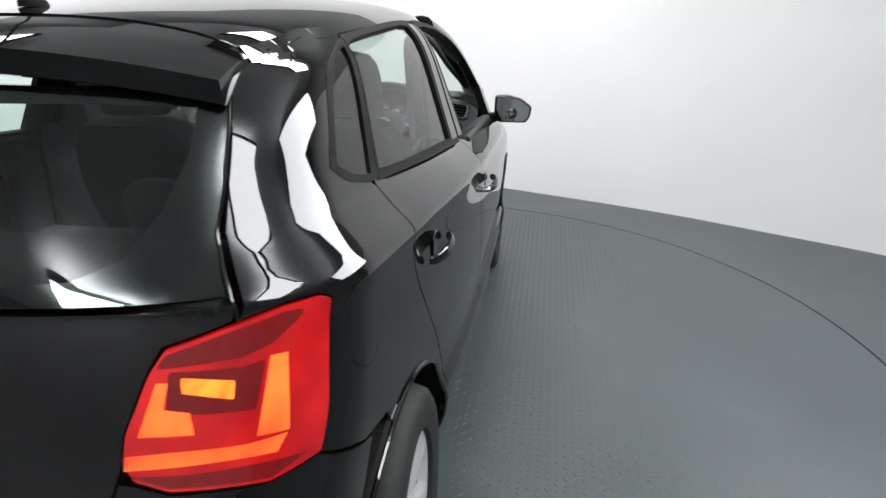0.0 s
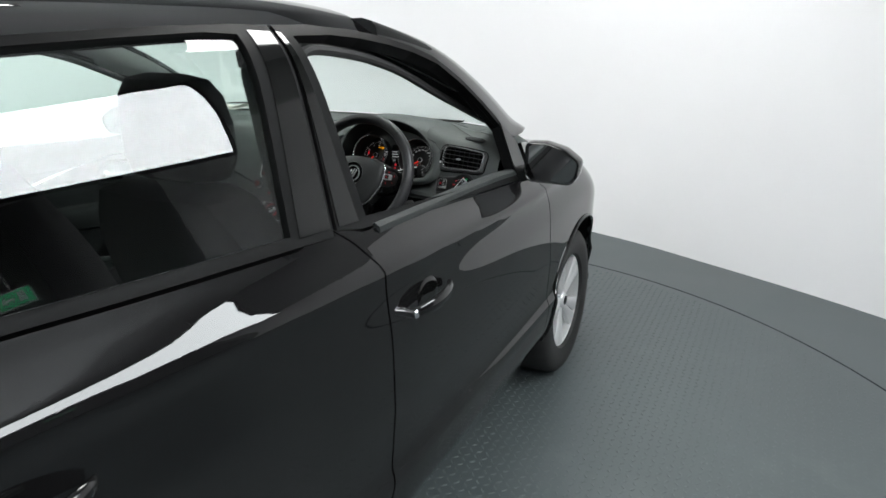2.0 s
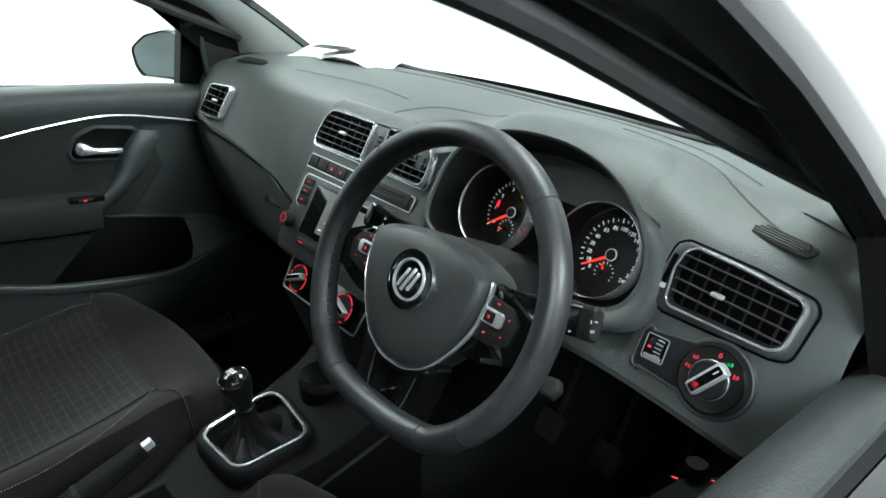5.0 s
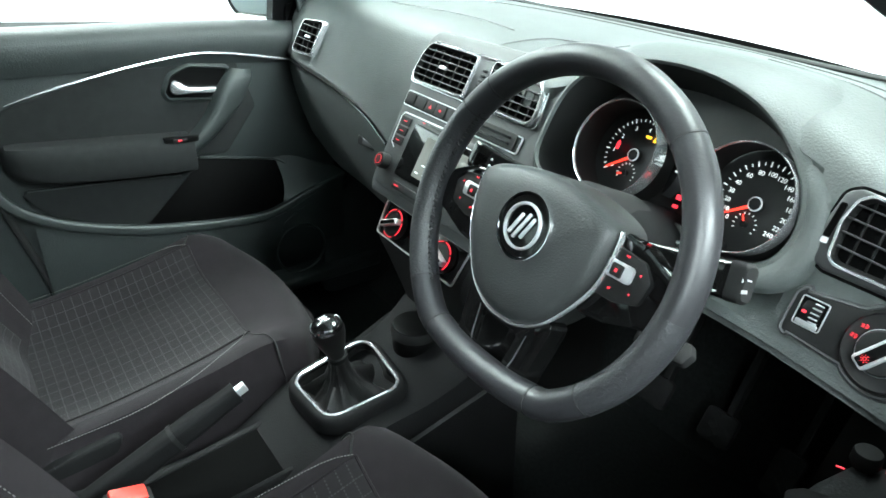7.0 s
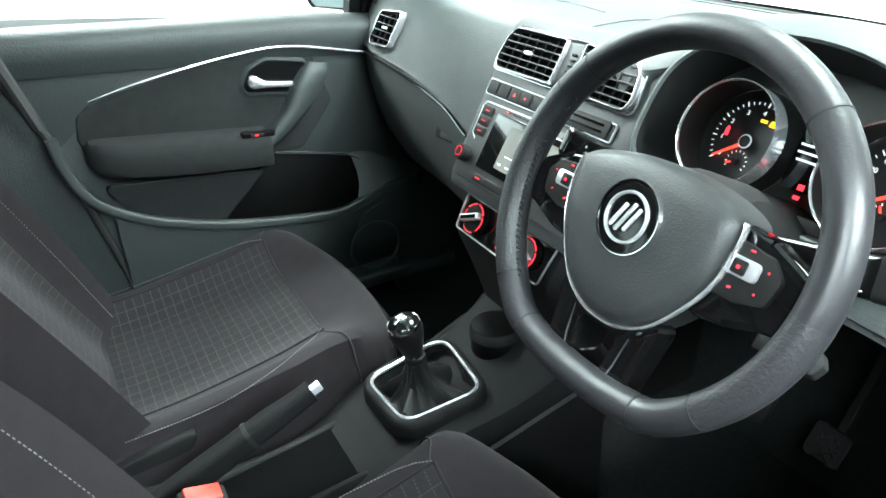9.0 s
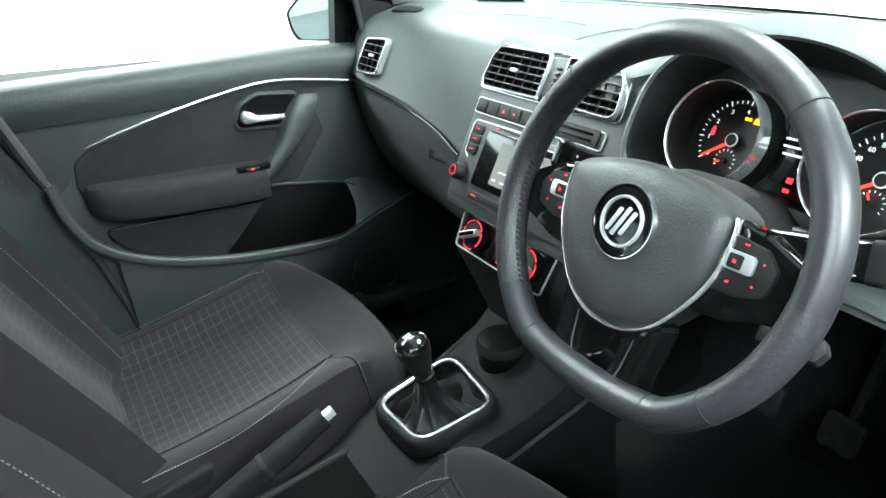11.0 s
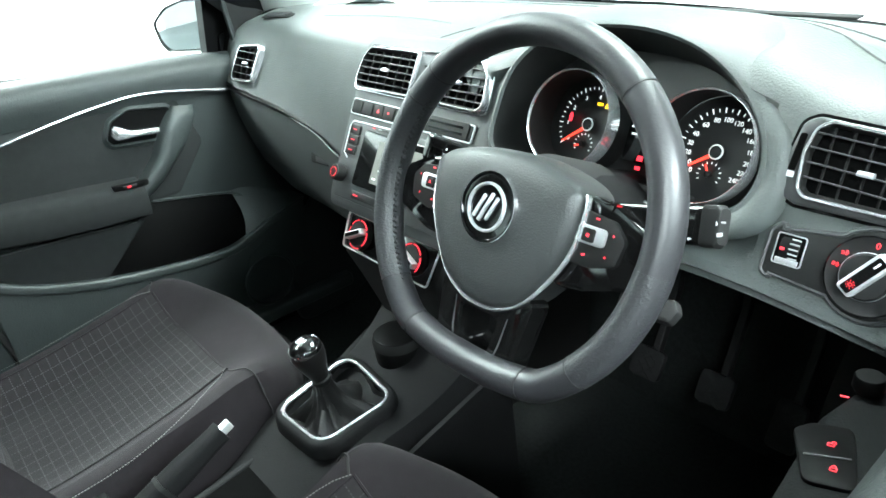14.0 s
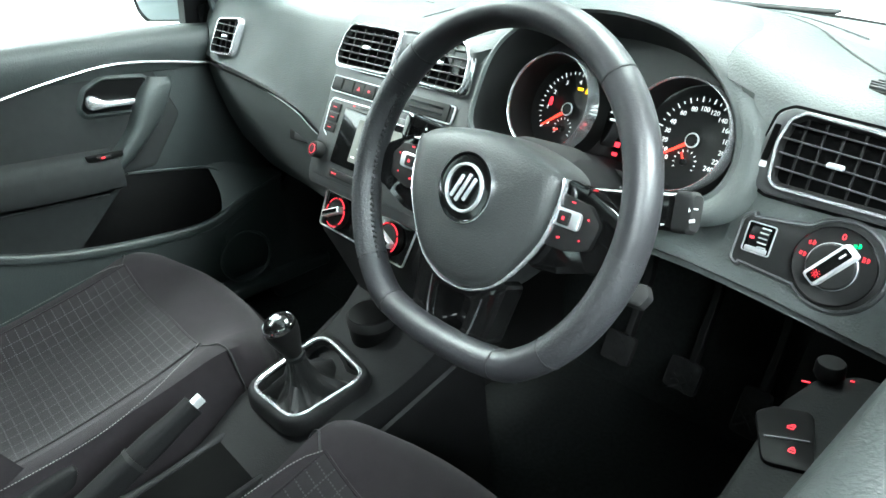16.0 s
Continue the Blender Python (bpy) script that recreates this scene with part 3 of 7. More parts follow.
def skin(q, z, lift=0.0):
    p = skin_point(q, z)
    soft = min(1.0, max(0.0, (0.28 - p.y) / 0.22)) * min(1.0, max(0.0, (z - 1.07) / 0.06))
    e = 0.030 + 0.06 * soft
    ez = 0.014 + 0.080 * soft
    du = skin_point(q + e, z) - skin_point(q - e, z)
    dz = skin_point(q, z + ez) - skin_point(q, z - ez)
    n = du.cross(dz).normalized()
    return p + n * lift, n


def side_panel(name, outline, parent, material, holes=(), depth=0.012, lift=0.0, side=1, label="", step=(0.035, 0.012), girth=False):
    """A body sheet cut from the car's skin. Outline in (y, z), or (girth, z)."""
    def conv(loop):
        if girth:
            return resample(loop, 0.03)
        return [(to_q(a, b), b) for a, b in resample(loop, 0.03)]
    me = surf_panel(conv(outline), [conv(h) for h in holes], lambda u, v: skin(u, v, lift), depth, step, side)
    return part(name, me, material, parent, label)


def arc(cy, cz, r, a0, a1, n=20):
    return [(cy + r * math.cos(radians(a0 + (a1 - a0) * i / n)), cz + r * math.sin(radians(a0 + (a1 - a0) * i / n))) for i in range(n + 1)]


def belt(y, off=0.0):
    return curve([(-0.22, 1.185), (-0.17, 1.150), (-0.08, 1.120), (0.0, 1.108), (0.17, 1.090), (0.8, 1.046), (1.03, 1.028), (1.8, 0.960)], y) + off


def top(y, off=0.0):
    """Upper edge of the side windows."""
    return curve([(-0.05, 1.335), (0.05, 1.365), (0.19, 1.374), (0.5, 1.385), (0.9, 1.390), (1.2, 1.378), (1.4, 1.345), (1.55, 1.300), (1.74, 1.170), (1.88, 1.050)], y) + off


car = thing("car", "glossy black five-door hatchback parked on a grey turntable", "car")

def aft(pts):
    """Moves side outlines of the rear half forward: most at the window line, nothing at the centre pillar."""
    out = []
    for y, z in pts:
        far = min(1.0, max(0.0, (0.9 - y) / 0.6))
        rise = min(1.0, max(0.0, (z - 0.93) / 0.14))
        end = min(1.0, max(0.0, (y + 0.36) / 0.2))
        out.append((y + (0.042 + 0.040 * rise) * far * end, z))
    return out


# openings of the side: quarter glass, rear door glass, front door glass
QUARTER = aft(spline([(-0.166, 1.172), (-0.160, 1.158), (-0.10, 1.130), (-0.02, 1.114)], 4) + [(0.125, 1.364)] + spline([(0.085, 1.360), (0.01, 1.338), (-0.068, 1.286), (-0.130, 1.220)], 4))
REAR_GLASS = aft([(0.03, 1.112)] + [(y, belt(y, 0.006)) for y in (0.2, 0.4, 0.6, 0.79)] + [(0.80, 1.05), (0.885, 1.385)] + [(y, top(y)) for y in (0.8, 0.6, 0.4, 0.25)] + [(0.155, 1.368)])
FRONT_GLASS = [(1.035, 1.034)] + [(y, belt(y, 0.006)) for y in (1.2, 1.4, 1.6)] + [(1.815, 0.962), (1.812, 1.102)] + [(y, top(y, -0.006)) for y in (1.74, 1.65, 1.55, 1.45, 1.35, 1.25, 1.15)] + [(1.03, 1.378)]

GAP_B = [(0.925, 1.035), (0.955, 1.0), (0.985, 0.94), (1.000, 0.84), (1.008, 0.70), (1.010, 0.52), (0.985, 0.40), (0.94, 0.31)]
GAP_A = [(1.955, 0.955), (1.965, 0.90), (2.02, 0.83), (2.035, 0.72), (2.065, 0.57), (2.060, 0.42), (2.03, 0.31)]
GAP_C = aft([(-0.015, 1.105), (-0.008, 1.03), (0.008, 0.945), (0.048, 0.85), (0.110, 0.765), (0.175, 0.685), (0.235, 0.60), (0.295, 0.52), (0.330, 0.42), (0.345, 0.31)])


def build_side(s):
    """One flank of the car: s = 1 is the driver's side."""
    # quarter panel with the rear pillar, round to the tail lamp and the hatch
    lamp_edge = [(skin_point(a, z).y, z) for a, z in ((1.56, 0.702), (1.37, 0.736), (1.278, 0.752), (1.292, 0.821), (1.285, 0.933), (1.270, 1.002), (1.21, 1.015), (1.076, 1.014), (0.93, 1.002))]
    inner = [(skin_point(a, z).y, z) for a, z in ((0.945, 1.04), (1.000, 1.18), (1.020, 1.29), (1.03, 1.345))]
    q = [(0.340, 0.325), (0.338, 0.375)] + arc(0.0, 0.31, 0.352, 12, 112) + [(-0.17, 0.685)] + lamp_edge + inner
    q += [(-0.19, 1.378), (-0.05, 1.392), (0.10, 1.405), (0.28, 1.405)]
    q += aft([(0.13, 1.377), (0.0, 1.345), (-0.07, 1.315), (-0.14, 1.24), (-0.192, 1.165), (-0.15, 1.128), (-0.07, 1.106), (-0.035, 1.100)])
    q += [(y - 0.003, z) for y, z in spline(GAP_C, 4)[1:]]
    cap = tagged(side_panel("quarter_panel", q, car, M_PAINT, side=s), "glossy black rear quarter panel")
    if s == 1:
        flap = [(-0.252 + 0.066 * math.cos(a), 0.920 + 0.080 * math.sin(a)) for a in [i * math.pi / 16 for i in range(32)]]
        side_panel("fuel_flap_gap", [(-0.252 + (y + 0.252) * 1.05, 0.920 + (z - 0.920) * 1.05) for y, z in flap], cap, M_BLACK, depth=0, lift=0.0006)
        side_panel("fuel_flap", flap, cap, M_PAINT, depth=0.002, lift=0.0014, label="round black fuel filler flap")
    # window surrounds
    ring = aft(spline([(-0.192, 1.167), (-0.15, 1.130), (-0.07, 1.108), (0.0, 1.096)], 4)[:-1] + [(0.012, 1.096), (0.165, 1.383)] + spline([(0.13, 1.378), (0.0, 1.347), (-0.07, 1.317), (-0.14, 1.242), (-0.19, 1.175)], 4)[:-1])
    side_panel("quarter_window_surround", ring, cap, M_TRIM, holes=[QUARTER], side=s, lift=0.001, depth=0.015)
    side_panel("quarter_window", QUARTER, cap, M_GLASS, side=s, lift=-0.004, depth=0, label="tinted fixed quarter glass").visible_shadow = False
    # rear door
    d = [(y + 0.003, z) for y, z in spline(GAP_C, 4)] + [(y - 0.003, z) for y, z in spline(GAP_B, 4)[::-1]] + aft([(y, belt(y, -0.018)) for y in (0.8, 0.6, 0.4, 0.2, 0.06)])
    dr = tagged(side_panel("rear_door", d, car, M_PAINT, side=s), "glossy black rear door")
    fr = aft([(0.008, 1.092)] + [(y, belt(y, -0.014)) for y in (0.2, 0.4, 0.6, 0.8, 0.915)] + [(0.925, 1.03), (0.955, 1.20), (0.985, 1.398)] + [(y, top(y, 0.012)) for y in (0.9, 0.75, 0.6, 0.45, 0.3)] + [(0.165, 1.385)])
    side_panel("window_surround", fr, dr, M_TRIM, holes=[REAR_GLASS], side=s, lift=0.002, depth=0.02, label="satin black window surround")
    side_panel("window_glass", REAR_GLASS, dr, M_GLASS, side=s, lift=-0.006, depth=0, label="tinted rear door glass").visible_shadow = False
    # front door
    f = [(y + 0.003, z) for y, z in spline(GAP_B, 4)] + [(y - 0.003, z) for y, z in spline(GAP_A, 4)[::-1]] + [(y, belt(y, -0.018)) for y in (1.8, 1.6, 1.4, 1.2, 1.0)]
    df = tagged(side_panel("front_door", f, car, M_PAINT, side=s), "glossy black front door with its window down" if s == 1 else "glossy black front door")
    fr = [(0.937, 1.03)] + [(y, belt(y, -0.014)) for y in (1.0, 1.2, 1.4, 1.6, 1.8)] + [(1.845, 0.948), (1.89, 1.035)] + [(y, top(y, 0.012)) for y in (1.8, 1.74, 1.65, 1.55, 1.45, 1.35, 1.25, 1.1)] + [(0.998, 1.398), (0.965, 1.20)]
    side_panel("window_surround", fr, df, M_TRIM, holes=[FRONT_GLASS], side=s, lift=0.002, depth=0.03, label="satin black window surround")
    if s == -1:
        side_panel("window_glass", FRONT_GLASS, df, M_CLEAR, side=s, lift=-0.006, depth=0, label="closed front door glass").visible_shadow = False
    side_panel("pillar_cover", [(0.832, 1.042), (0.918, 1.036), (0.946, 1.20), (0.974, 1.386), (0.918, 1.390)], dr, M_GLOSS, side=s, lift=0.004, depth=0.003, label="gloss black centre pillar cover")
    side_panel("pillar_cover", [(0.944, 1.034), (1.006, 1.030), (1.004, 1.20), (1.002, 1.384), (0.990, 1.386), (0.968, 1.20)], df, M_GLOSS, side=s, lift=0.004, depth=0.003, label="gloss black centre pillar cover")
    for dd, y0, z0, lock in ((dr, 0.250, 0.893, False), (df, 1.155, 0.832, True)):
        handle(dd, y0, z0, s, lock and s == 1)
    # wing
    g = [(y + 0.003, z) for y, z in spline(GAP_A, 4)] + [(2.06, 0.28), (2.125, 0.28)] + arc(2.47, 0.31, 0.347, 185, 0)[0:] + [(2.83, 0.45), (2.86, 0.60), (2.95, 0.68), (3.04, 0.69), (2.9, 0.765), (2.7, 0.838), (2.4, 0.898), (2.15, 0.936)]
    tagged(side_panel("front_wing", g, car, M_PAINT, side=s), "glossy black front wing")
    # sill
    sl = [(0.34, 0.21), (2.13, 0.21), (2.12, 0.275), (2.03, 0.303), (0.40, 0.303), (0.33, 0.30)]
    side_panel("sill", sl, car, M_PAINT, side=s, lift=-0.004, depth=0.03)
    # arch linings
    for cy in (0.0, 2.47):
        rr = [[Vector((s * min(x, width(y, z) - 0.012), y, z)) for y, z in arc(cy, 0.31, 0.36, -5, 185, 24)] for x in (0.815, 0.50)]
        part("arch_liner", loft(rr, False), M_BLACK, car)
        rim = [Vector((s * (width(y, z) + 0.002), y, z)) for y, z in arc(cy, 0.31, 0.350, -5, 185, 30)]
        part("arch_lip", sweep(rim, circle(0.006, 8), up=(1, 0, 0)), M_PAINT, car)


def handle(door, y0, z0, s, lock):
    """A pull handle over its scooped dish."""
    L = 0.185
    c, n = skin(to_q(y0, z0), z0)
    # dish behind the grip
    bm = lathe([(0.0, 0.0015), (0.030, 0.0015), (0.044, 0.0022), (0.047, 0.0008)], 28)
    bm.transform(basis(c + Vector((0, 0.005, 0.0)), (0, 1, 0), (-n.z, 0, n.x)) @ Matrix.Diagonal((1.0, 0.82, 1, 1)))
    if s < 0:
        bm.transform(Matrix.Diagonal((-1, 1, 1, 1)))
    part("handle_dish", bm, M_GLOSS, door)
    path = []
    for i in range(17):
        t = i / 16
        y = y0 + (t - 0.5) * L
        z = z0 - 0.008 + 0.004 * t
        p, nn = skin(to_q(y, z), z)
        lift = 0.010 + 0.026 * math.sin(math.pi * t) ** 0.6
        path.append(p + nn * lift)
    if s < 0:
        path = [Vector((-p.x, p.y, p.z)) for p in path]
    prof = [(0.008 * math.cos(a), 0.015 * math.sin(a)) for a in [i * math.pi / 6 for i in range(12)]]
    grip = part("door_handle", sweep(path, prof, scale=lambda t: 0.62 + 0.5 * math.sin(math.pi * min(1, max(0, t))) ** 0.5), M_PAINT, door, "glossy black pull handle")
    if lock:
        p, nn = skin(to_q(y0 - 0.088, z0 - 0.008), z0 - 0.008)
        part("lock_barrel", lathe([(0, 0.026), (0.008, 0.026), (0.010, 0.024), (0.010, 0.0)], 20, m=basis(p, (0, 1, 0), (0, 0, 1))), M_CHROME, door, "round chrome lock barrel")


build_side(1)
build_side(-1)

# ---- roof, hatch, nose ----
def roof_z(x, y):
    lo, hi = curve(BELT, y), curve(ROOF, y)
    for _ in range(24):
        m = (lo + hi) / 2
        if width(y, m) > x:
            lo = m
        else:
            hi = m
    return lo


def roof_sheet(x0f, ys, lift=0.0):
    V, N, F = [], [], []
    cols = 25
    for y in ys:
        xe = x0f(y)
        for j in range(cols):
            x = xe * (2 * j / (cols - 1) - 1)
            V.append(Vector((x, y, roof_z(abs(x), y) + lift)))
    for r in range(len(ys)):
        for j in range(cols):
            a = V[max(r - 1, 0) * cols + j]
            b = V[min(r + 1, len(ys) - 1) * cols + j]
            c = V[r * cols + max(j - 1, 0)]
            d = V[r * cols + min(j + 1, cols - 1)]
            N.append((d - c).cross(b - a).normalized())
    for r in range(len(ys) - 1):
        for j in range(cols - 1):
            k = r * cols + j
            F.append((k, k + 1, k + 1 + cols, k + cols))
    me = bpy.data.meshes.new("roof")
    me.from_pydata(V, [], F)
    me.update()
    me.shade_smooth()
    me.normals_split_custom_set_from_vertices(N)
    return me


def rail_x(y):
    z = top(max(y, 0.0), 0.012)
    return width(y, z) if y > 0.1 else width(y, 1.395 + 0.10 * (y - 0.1))


def frange(a, b, n):
    return [a + (b - a) * i / n for i in range(n + 1)]


# lining of the door openings, from the outer skin to the seal inside
for s in (1, -1):
    top_in = [(1.045, 1.322), (1.075, 1.350), (1.20, 1.338), (1.33, 1.313), (1.466, 1.273), (1.663, 1.193), (1.93, 1.086)]
    rings = []
    for y, z in spline(top_in, 5):
        if s < 0 and y > 1.56:
            continue
        zo = top(max(y, 1.06), 0.004)
        o = Vector((s * (plain_width(max(y - 0.02, 1.0), zo) - 0.012), max(y - 0.02, 1.0), zo))
        i = Vector((s * curve([(1.04, 0.615), (1.5, 0.615), (1.93, 0.665)], y), y, z))
        rings.append([o, o.lerp(i, 0.5) + Vector((-s * 0.012, 0, 0.006)), i, i + Vector((-s * 0.010, 0.0, 0.012))])
    part("opening_lining", loft(rings, False), M_TRIM, car, "satin black door opening lining")
    side_in = spline([(1.120, 1.0), (1.085, 1.12), (1.058, 1.25), (1.045, 1.322), (1.075, 1.350)], 5)
    rings = []
    for y, z in side_in:
        o = Vector((s * (plain_width(1.03, z) - 0.02), 1.028, z))
        i = Vector((s * 0.62, y, z))
        rings.append([o, o.lerp(i, 0.6), i, i + Vector((-s * 0.03, -0.03, 0)), i + Vector((-s * 0.03, -0.14, 0))])
    part("pillar_lining", loft(rings, False), M_CARD, car, "dark grey centre pillar lining")
    seal = spline([(1.16, 0.86), (1.120, 1.0), (1.085, 1.12), (1.058, 1.25), (1.045, 1.322), (1.075, 1.350), (1.20, 1.338), (1.33, 1.313), (1.466, 1.273), (1.663, 1.193), (1.93, 1.086)], 5)
    part("opening_seal", sweep([Vector((s * curve([(1.04, 0.617), (1.5, 0.617), (1.93, 0.667)], y), y, z)) for y, z in seal], circle(0.011, 8), up=(1, 0, 0)), M_RUBBER, car, "black rubber door seal")


part("roof", roof_sheet(rail_x, frange(-0.137, 1.36, 34)), M_PAINT, car, "glossy black roof")
part("headliner", roof_sheet(lambda y: rail_x(y) - 0.012, frange(-0.05, 1.34, 16), -0.03), M_LINER, car, "pale grey headliner")


def tail_panel(name, outline, parent, material, holes=(), depth=0.012, lift=0.0, label="", step=(0.04, 0.03), side=1):
    return side_panel(name, outline, parent, material, holes, depth, lift, side, label, step, True)


def both_sides(half):
    """Closes a half outline (from the middle outwards and back) across the middle."""
    return half + [(-a, z) for a, z in half[::-1] if a > 0]


# hatch with its glass
hatch = tail_panel("hatch", both_sides([(0.0, 0.69), (0.58, 0.695), (0.625, 0.81), (0.630, 0.857), (0.688, 0.946), (0.722, 0.979), (0.82, 0.990), (0.905, 1.002), (0.918, 1.024), (0.36, 1.032), (0.0, 1.032)][:-1]), car, M_PAINT, label="glossy black tailgate")
GLASS_HALF = [(0.0, 1.042), (0.35, 1.042), (0.894, 1.037), (0.930, 1.09), (0.975, 1.18), (0.998, 1.27), (1.006, 1.322), (0.6, 1.337), (0.25, 1.342)]
CLEAR_HALF = [(0.0, 1.068), (0.30, 1.068), (0.50, 1.074), (0.66, 1.10), (0.77, 1.155), (0.86, 1.235), (0.89, 1.300), (0.6, 1.312), (0.25, 1.315)]
tail_panel("rear_window", both_sides(GLASS_HALF), hatch, M_GLASS, depth=0, lift=-0.003, label="dark tinted rear window").visible_shadow = False
tail_panel("rear_window_border", both_sides(GLASS_HALF), hatch, M_GLOSS, holes=[both_sides(CLEAR_HALF)], depth=0, lift=-0.006, label="black printed glass border")
seal = [(0.925, 1.0), (0.905, 1.03), (0.938, 1.09), (0.985, 1.18), (1.008, 1.27), (1.018, 1.335)]
for sd in (1, -1):
    pts = [skin(a, z, -0.004)[0] for a, z in resample(seal, 0.02, False)]
    part("window_seal", sweep([Vector((sd * p.x, p.y, p.z)) for p in pts], circle(0.004, 8)), M_GLOSS, hatch)
w0 = skin(0.02, 1.03, 0.02)[0]
wiper = part("rear_wiper", lathe([(0, 0.03), (0.018, 0.028), (0.024, 0.015), (0.026, 0)], 20, m=basis(w0, (1, 0, 0), (0, 0, 1))), M_TRIM, hatch)
part("wiper_arm", sweep([w0 + Vector((0, -0.012, 0.0)), w0 + Vector((-0.16, 0.0, 0.012)), w0 + Vector((-0.33, 0.045, 0.02))], rect(0.016, 0.008, 0.003), up=(0, -1, 0)), M_TRIM, wiper)

# spoiler
def spoiler_edge(x):
    k = (abs(x) / 0.54) ** 2.4
    return Vector((x, -0.385 + 0.115 * k, 1.404 - 0.066 * k))


rings = []
for i in range(33):
    x = -0.535 + 1.07 * i / 32
    e = spoiler_edge(x)
    f = Vector((x, -0.135, roof_z(abs(x), -0.135) - 0.003))
    g = f.lerp(e, 0.5) + Vector((0, 0, 0.006))
    rings.append([f, f.lerp(g, 0.6), g, e.lerp(g, 0.12), e, e + Vector((0, 0.002, -0.008)), e + Vector((0, 0.008, -0.040)), e + Vector((0, 0.03, -0.046)), f + Vector((0, -0.05, -0.075))])
spoiler = part("roof_spoiler", loft(rings), M_PAINT, hatch, "glossy black roof spoiler")
part("high_brake_lamp", box((0.26, 0.012, 0.018), (0, -0.382, 1.380), 0.004), M_LIGHT_DARK, hatch, "dark red high brake lamp strip")
aerial = part("aerial", loft([[(x * k, 0.03 + y * k * 1.8 - dy, z) for x, y in circle(0.022, 16)] for k, dy, z in ((1.0, 0, 1.452), (0.95, 0.002, 1.462), (0.6, 0.008, 1.474), (0.25, 0.014, 1.480))]), M_TRIM, car, "black roof aerial")
part("rod", sweep([(0, 0.015, 1.475), (0, -0.05, 1.54), (0, -0.13, 1.62)], circle(0.004, 8), up=(1, 0, 0)), M_RUBBER, aerial)

# rear bumper
bump_half = [(0.0, 0.683), (0.59, 0.688), (0.625, 0.785), (0.66, 0.780), (0.76, 0.759), (1.068, 0.738), (1.265, 0.750), (1.36, 0.730), (1.55, 0.698), (1.60, 0.69), (1.58, 0.60), (1.55, 0.45), (1.54, 0.30), (1.4, 0.24), (0.3, 0.24)]
tail_panel("rear_bumper", both_sides(bump_half), car, M_PAINT, label="glossy black rear bumper")

# tail lamps
LAMP = [(0.632, 0.816), (0.637, 0.857), (0.697, 0.944), (0.732, 0.974), (0.896, 0.993), (1.076, 1.009), (1.208, 1.010), (1.262, 1.000), (1.277, 0.933), (1.284, 0.821), (1.270, 0.756), (1.068, 0.744), (0.761, 0.766), (0.664, 0.788)]
for sd in (1, -1):
    lamp = tail_panel("tail_lamp", fillet(LAMP, 0.012, 3), car, M_LIGHT_RED, lift=0.004, depth=0.02, label="lit red tail lamp", side=sd, step=(0.03, 0.02))
    tail_panel("lamp_upper", fillet([(0.734, 0.967), (0.893, 0.986), (1.073, 1.001), (1.17, 0.998), (1.05, 0.958), (0.949, 0.946), (0.708, 0.948)], 0.01, 3), lamp, M_LIGHT_DARK, lift=0.0052, depth=0, side=sd, label="dark red upper lens")
    tail_panel("lamp_inner", fillet([(0.745, 0.942), (0.95, 0.932), (1.03, 0.936), (1.00, 0.862), (0.84, 0.872), (0.74, 0.882)], 0.008, 3), lamp, M_LIGHT_DARK, lift=0.0050, depth=0, side=sd, label="dark red inner lens")
    tail_panel("indicator", fillet([(0.777, 0.932), (0.932, 0.914), (0.929, 0.886), (0.782, 0.909)], 0.005, 3), lamp, M_GLOW2, lift=0.0064, depth=0.003, side=sd, label="lit orange indicator")
    tail_panel("light_guide", [(0.714, 0.928), (0.744, 0.926), (0.733, 0.888), (0.802, 0.878), (0.816, 0.844), (0.668, 0.853)], lamp, M_GLOW, lift=0.0064, depth=0.003, side=sd, label="lit red-orange light guide")
    tail_panel("light_guide", [(1.045, 0.939), (1.105, 0.937), (1.118, 0.815), (1.006, 0.820)], lamp, M_GLOW, lift=0.0064, depth=0.003, side=sd, label="lit red-orange light guide")
    tail_panel("light_guide", [(0.640, 0.825), (0.750, 0.823), (0.975, 0.811), (1.110, 0.810), (1.080, 0.786), (0.893, 0.796), (0.638, 0.806)], lamp, M_GLOW, lift=0.0064, depth=0.003, side=sd, label="lit red-orange light guide")
    tail_panel("reversing_lens", [(0.653, 0.796), (0.801, 0.786), (1.003, 0.778), (1.203, 0.767), (1.074, 0.749), (0.756, 0.771), (0.676, 0.790)], lamp, M_LIGHT_DARK, lift=0.0052, depth=0, side=sd, label="dark red reversing lens")

# windscreen and the pillars beside it
def screen(s, t, inset=0.0):
    a = Vector((s * 0.665, 2.15 + 0.17 * (1 - s * s), 1.035))
    b = Vector((s * 0.545, 1.340 + 0.05 * (1 - s * s), 1.408 + 0.045 * (1 - s * s)))
    p = a.lerp(b, t)
    return p + Vector((0, 0.03, 0.05)) * (math.sin(math.pi * t) * 0.9) * (1 - inset)


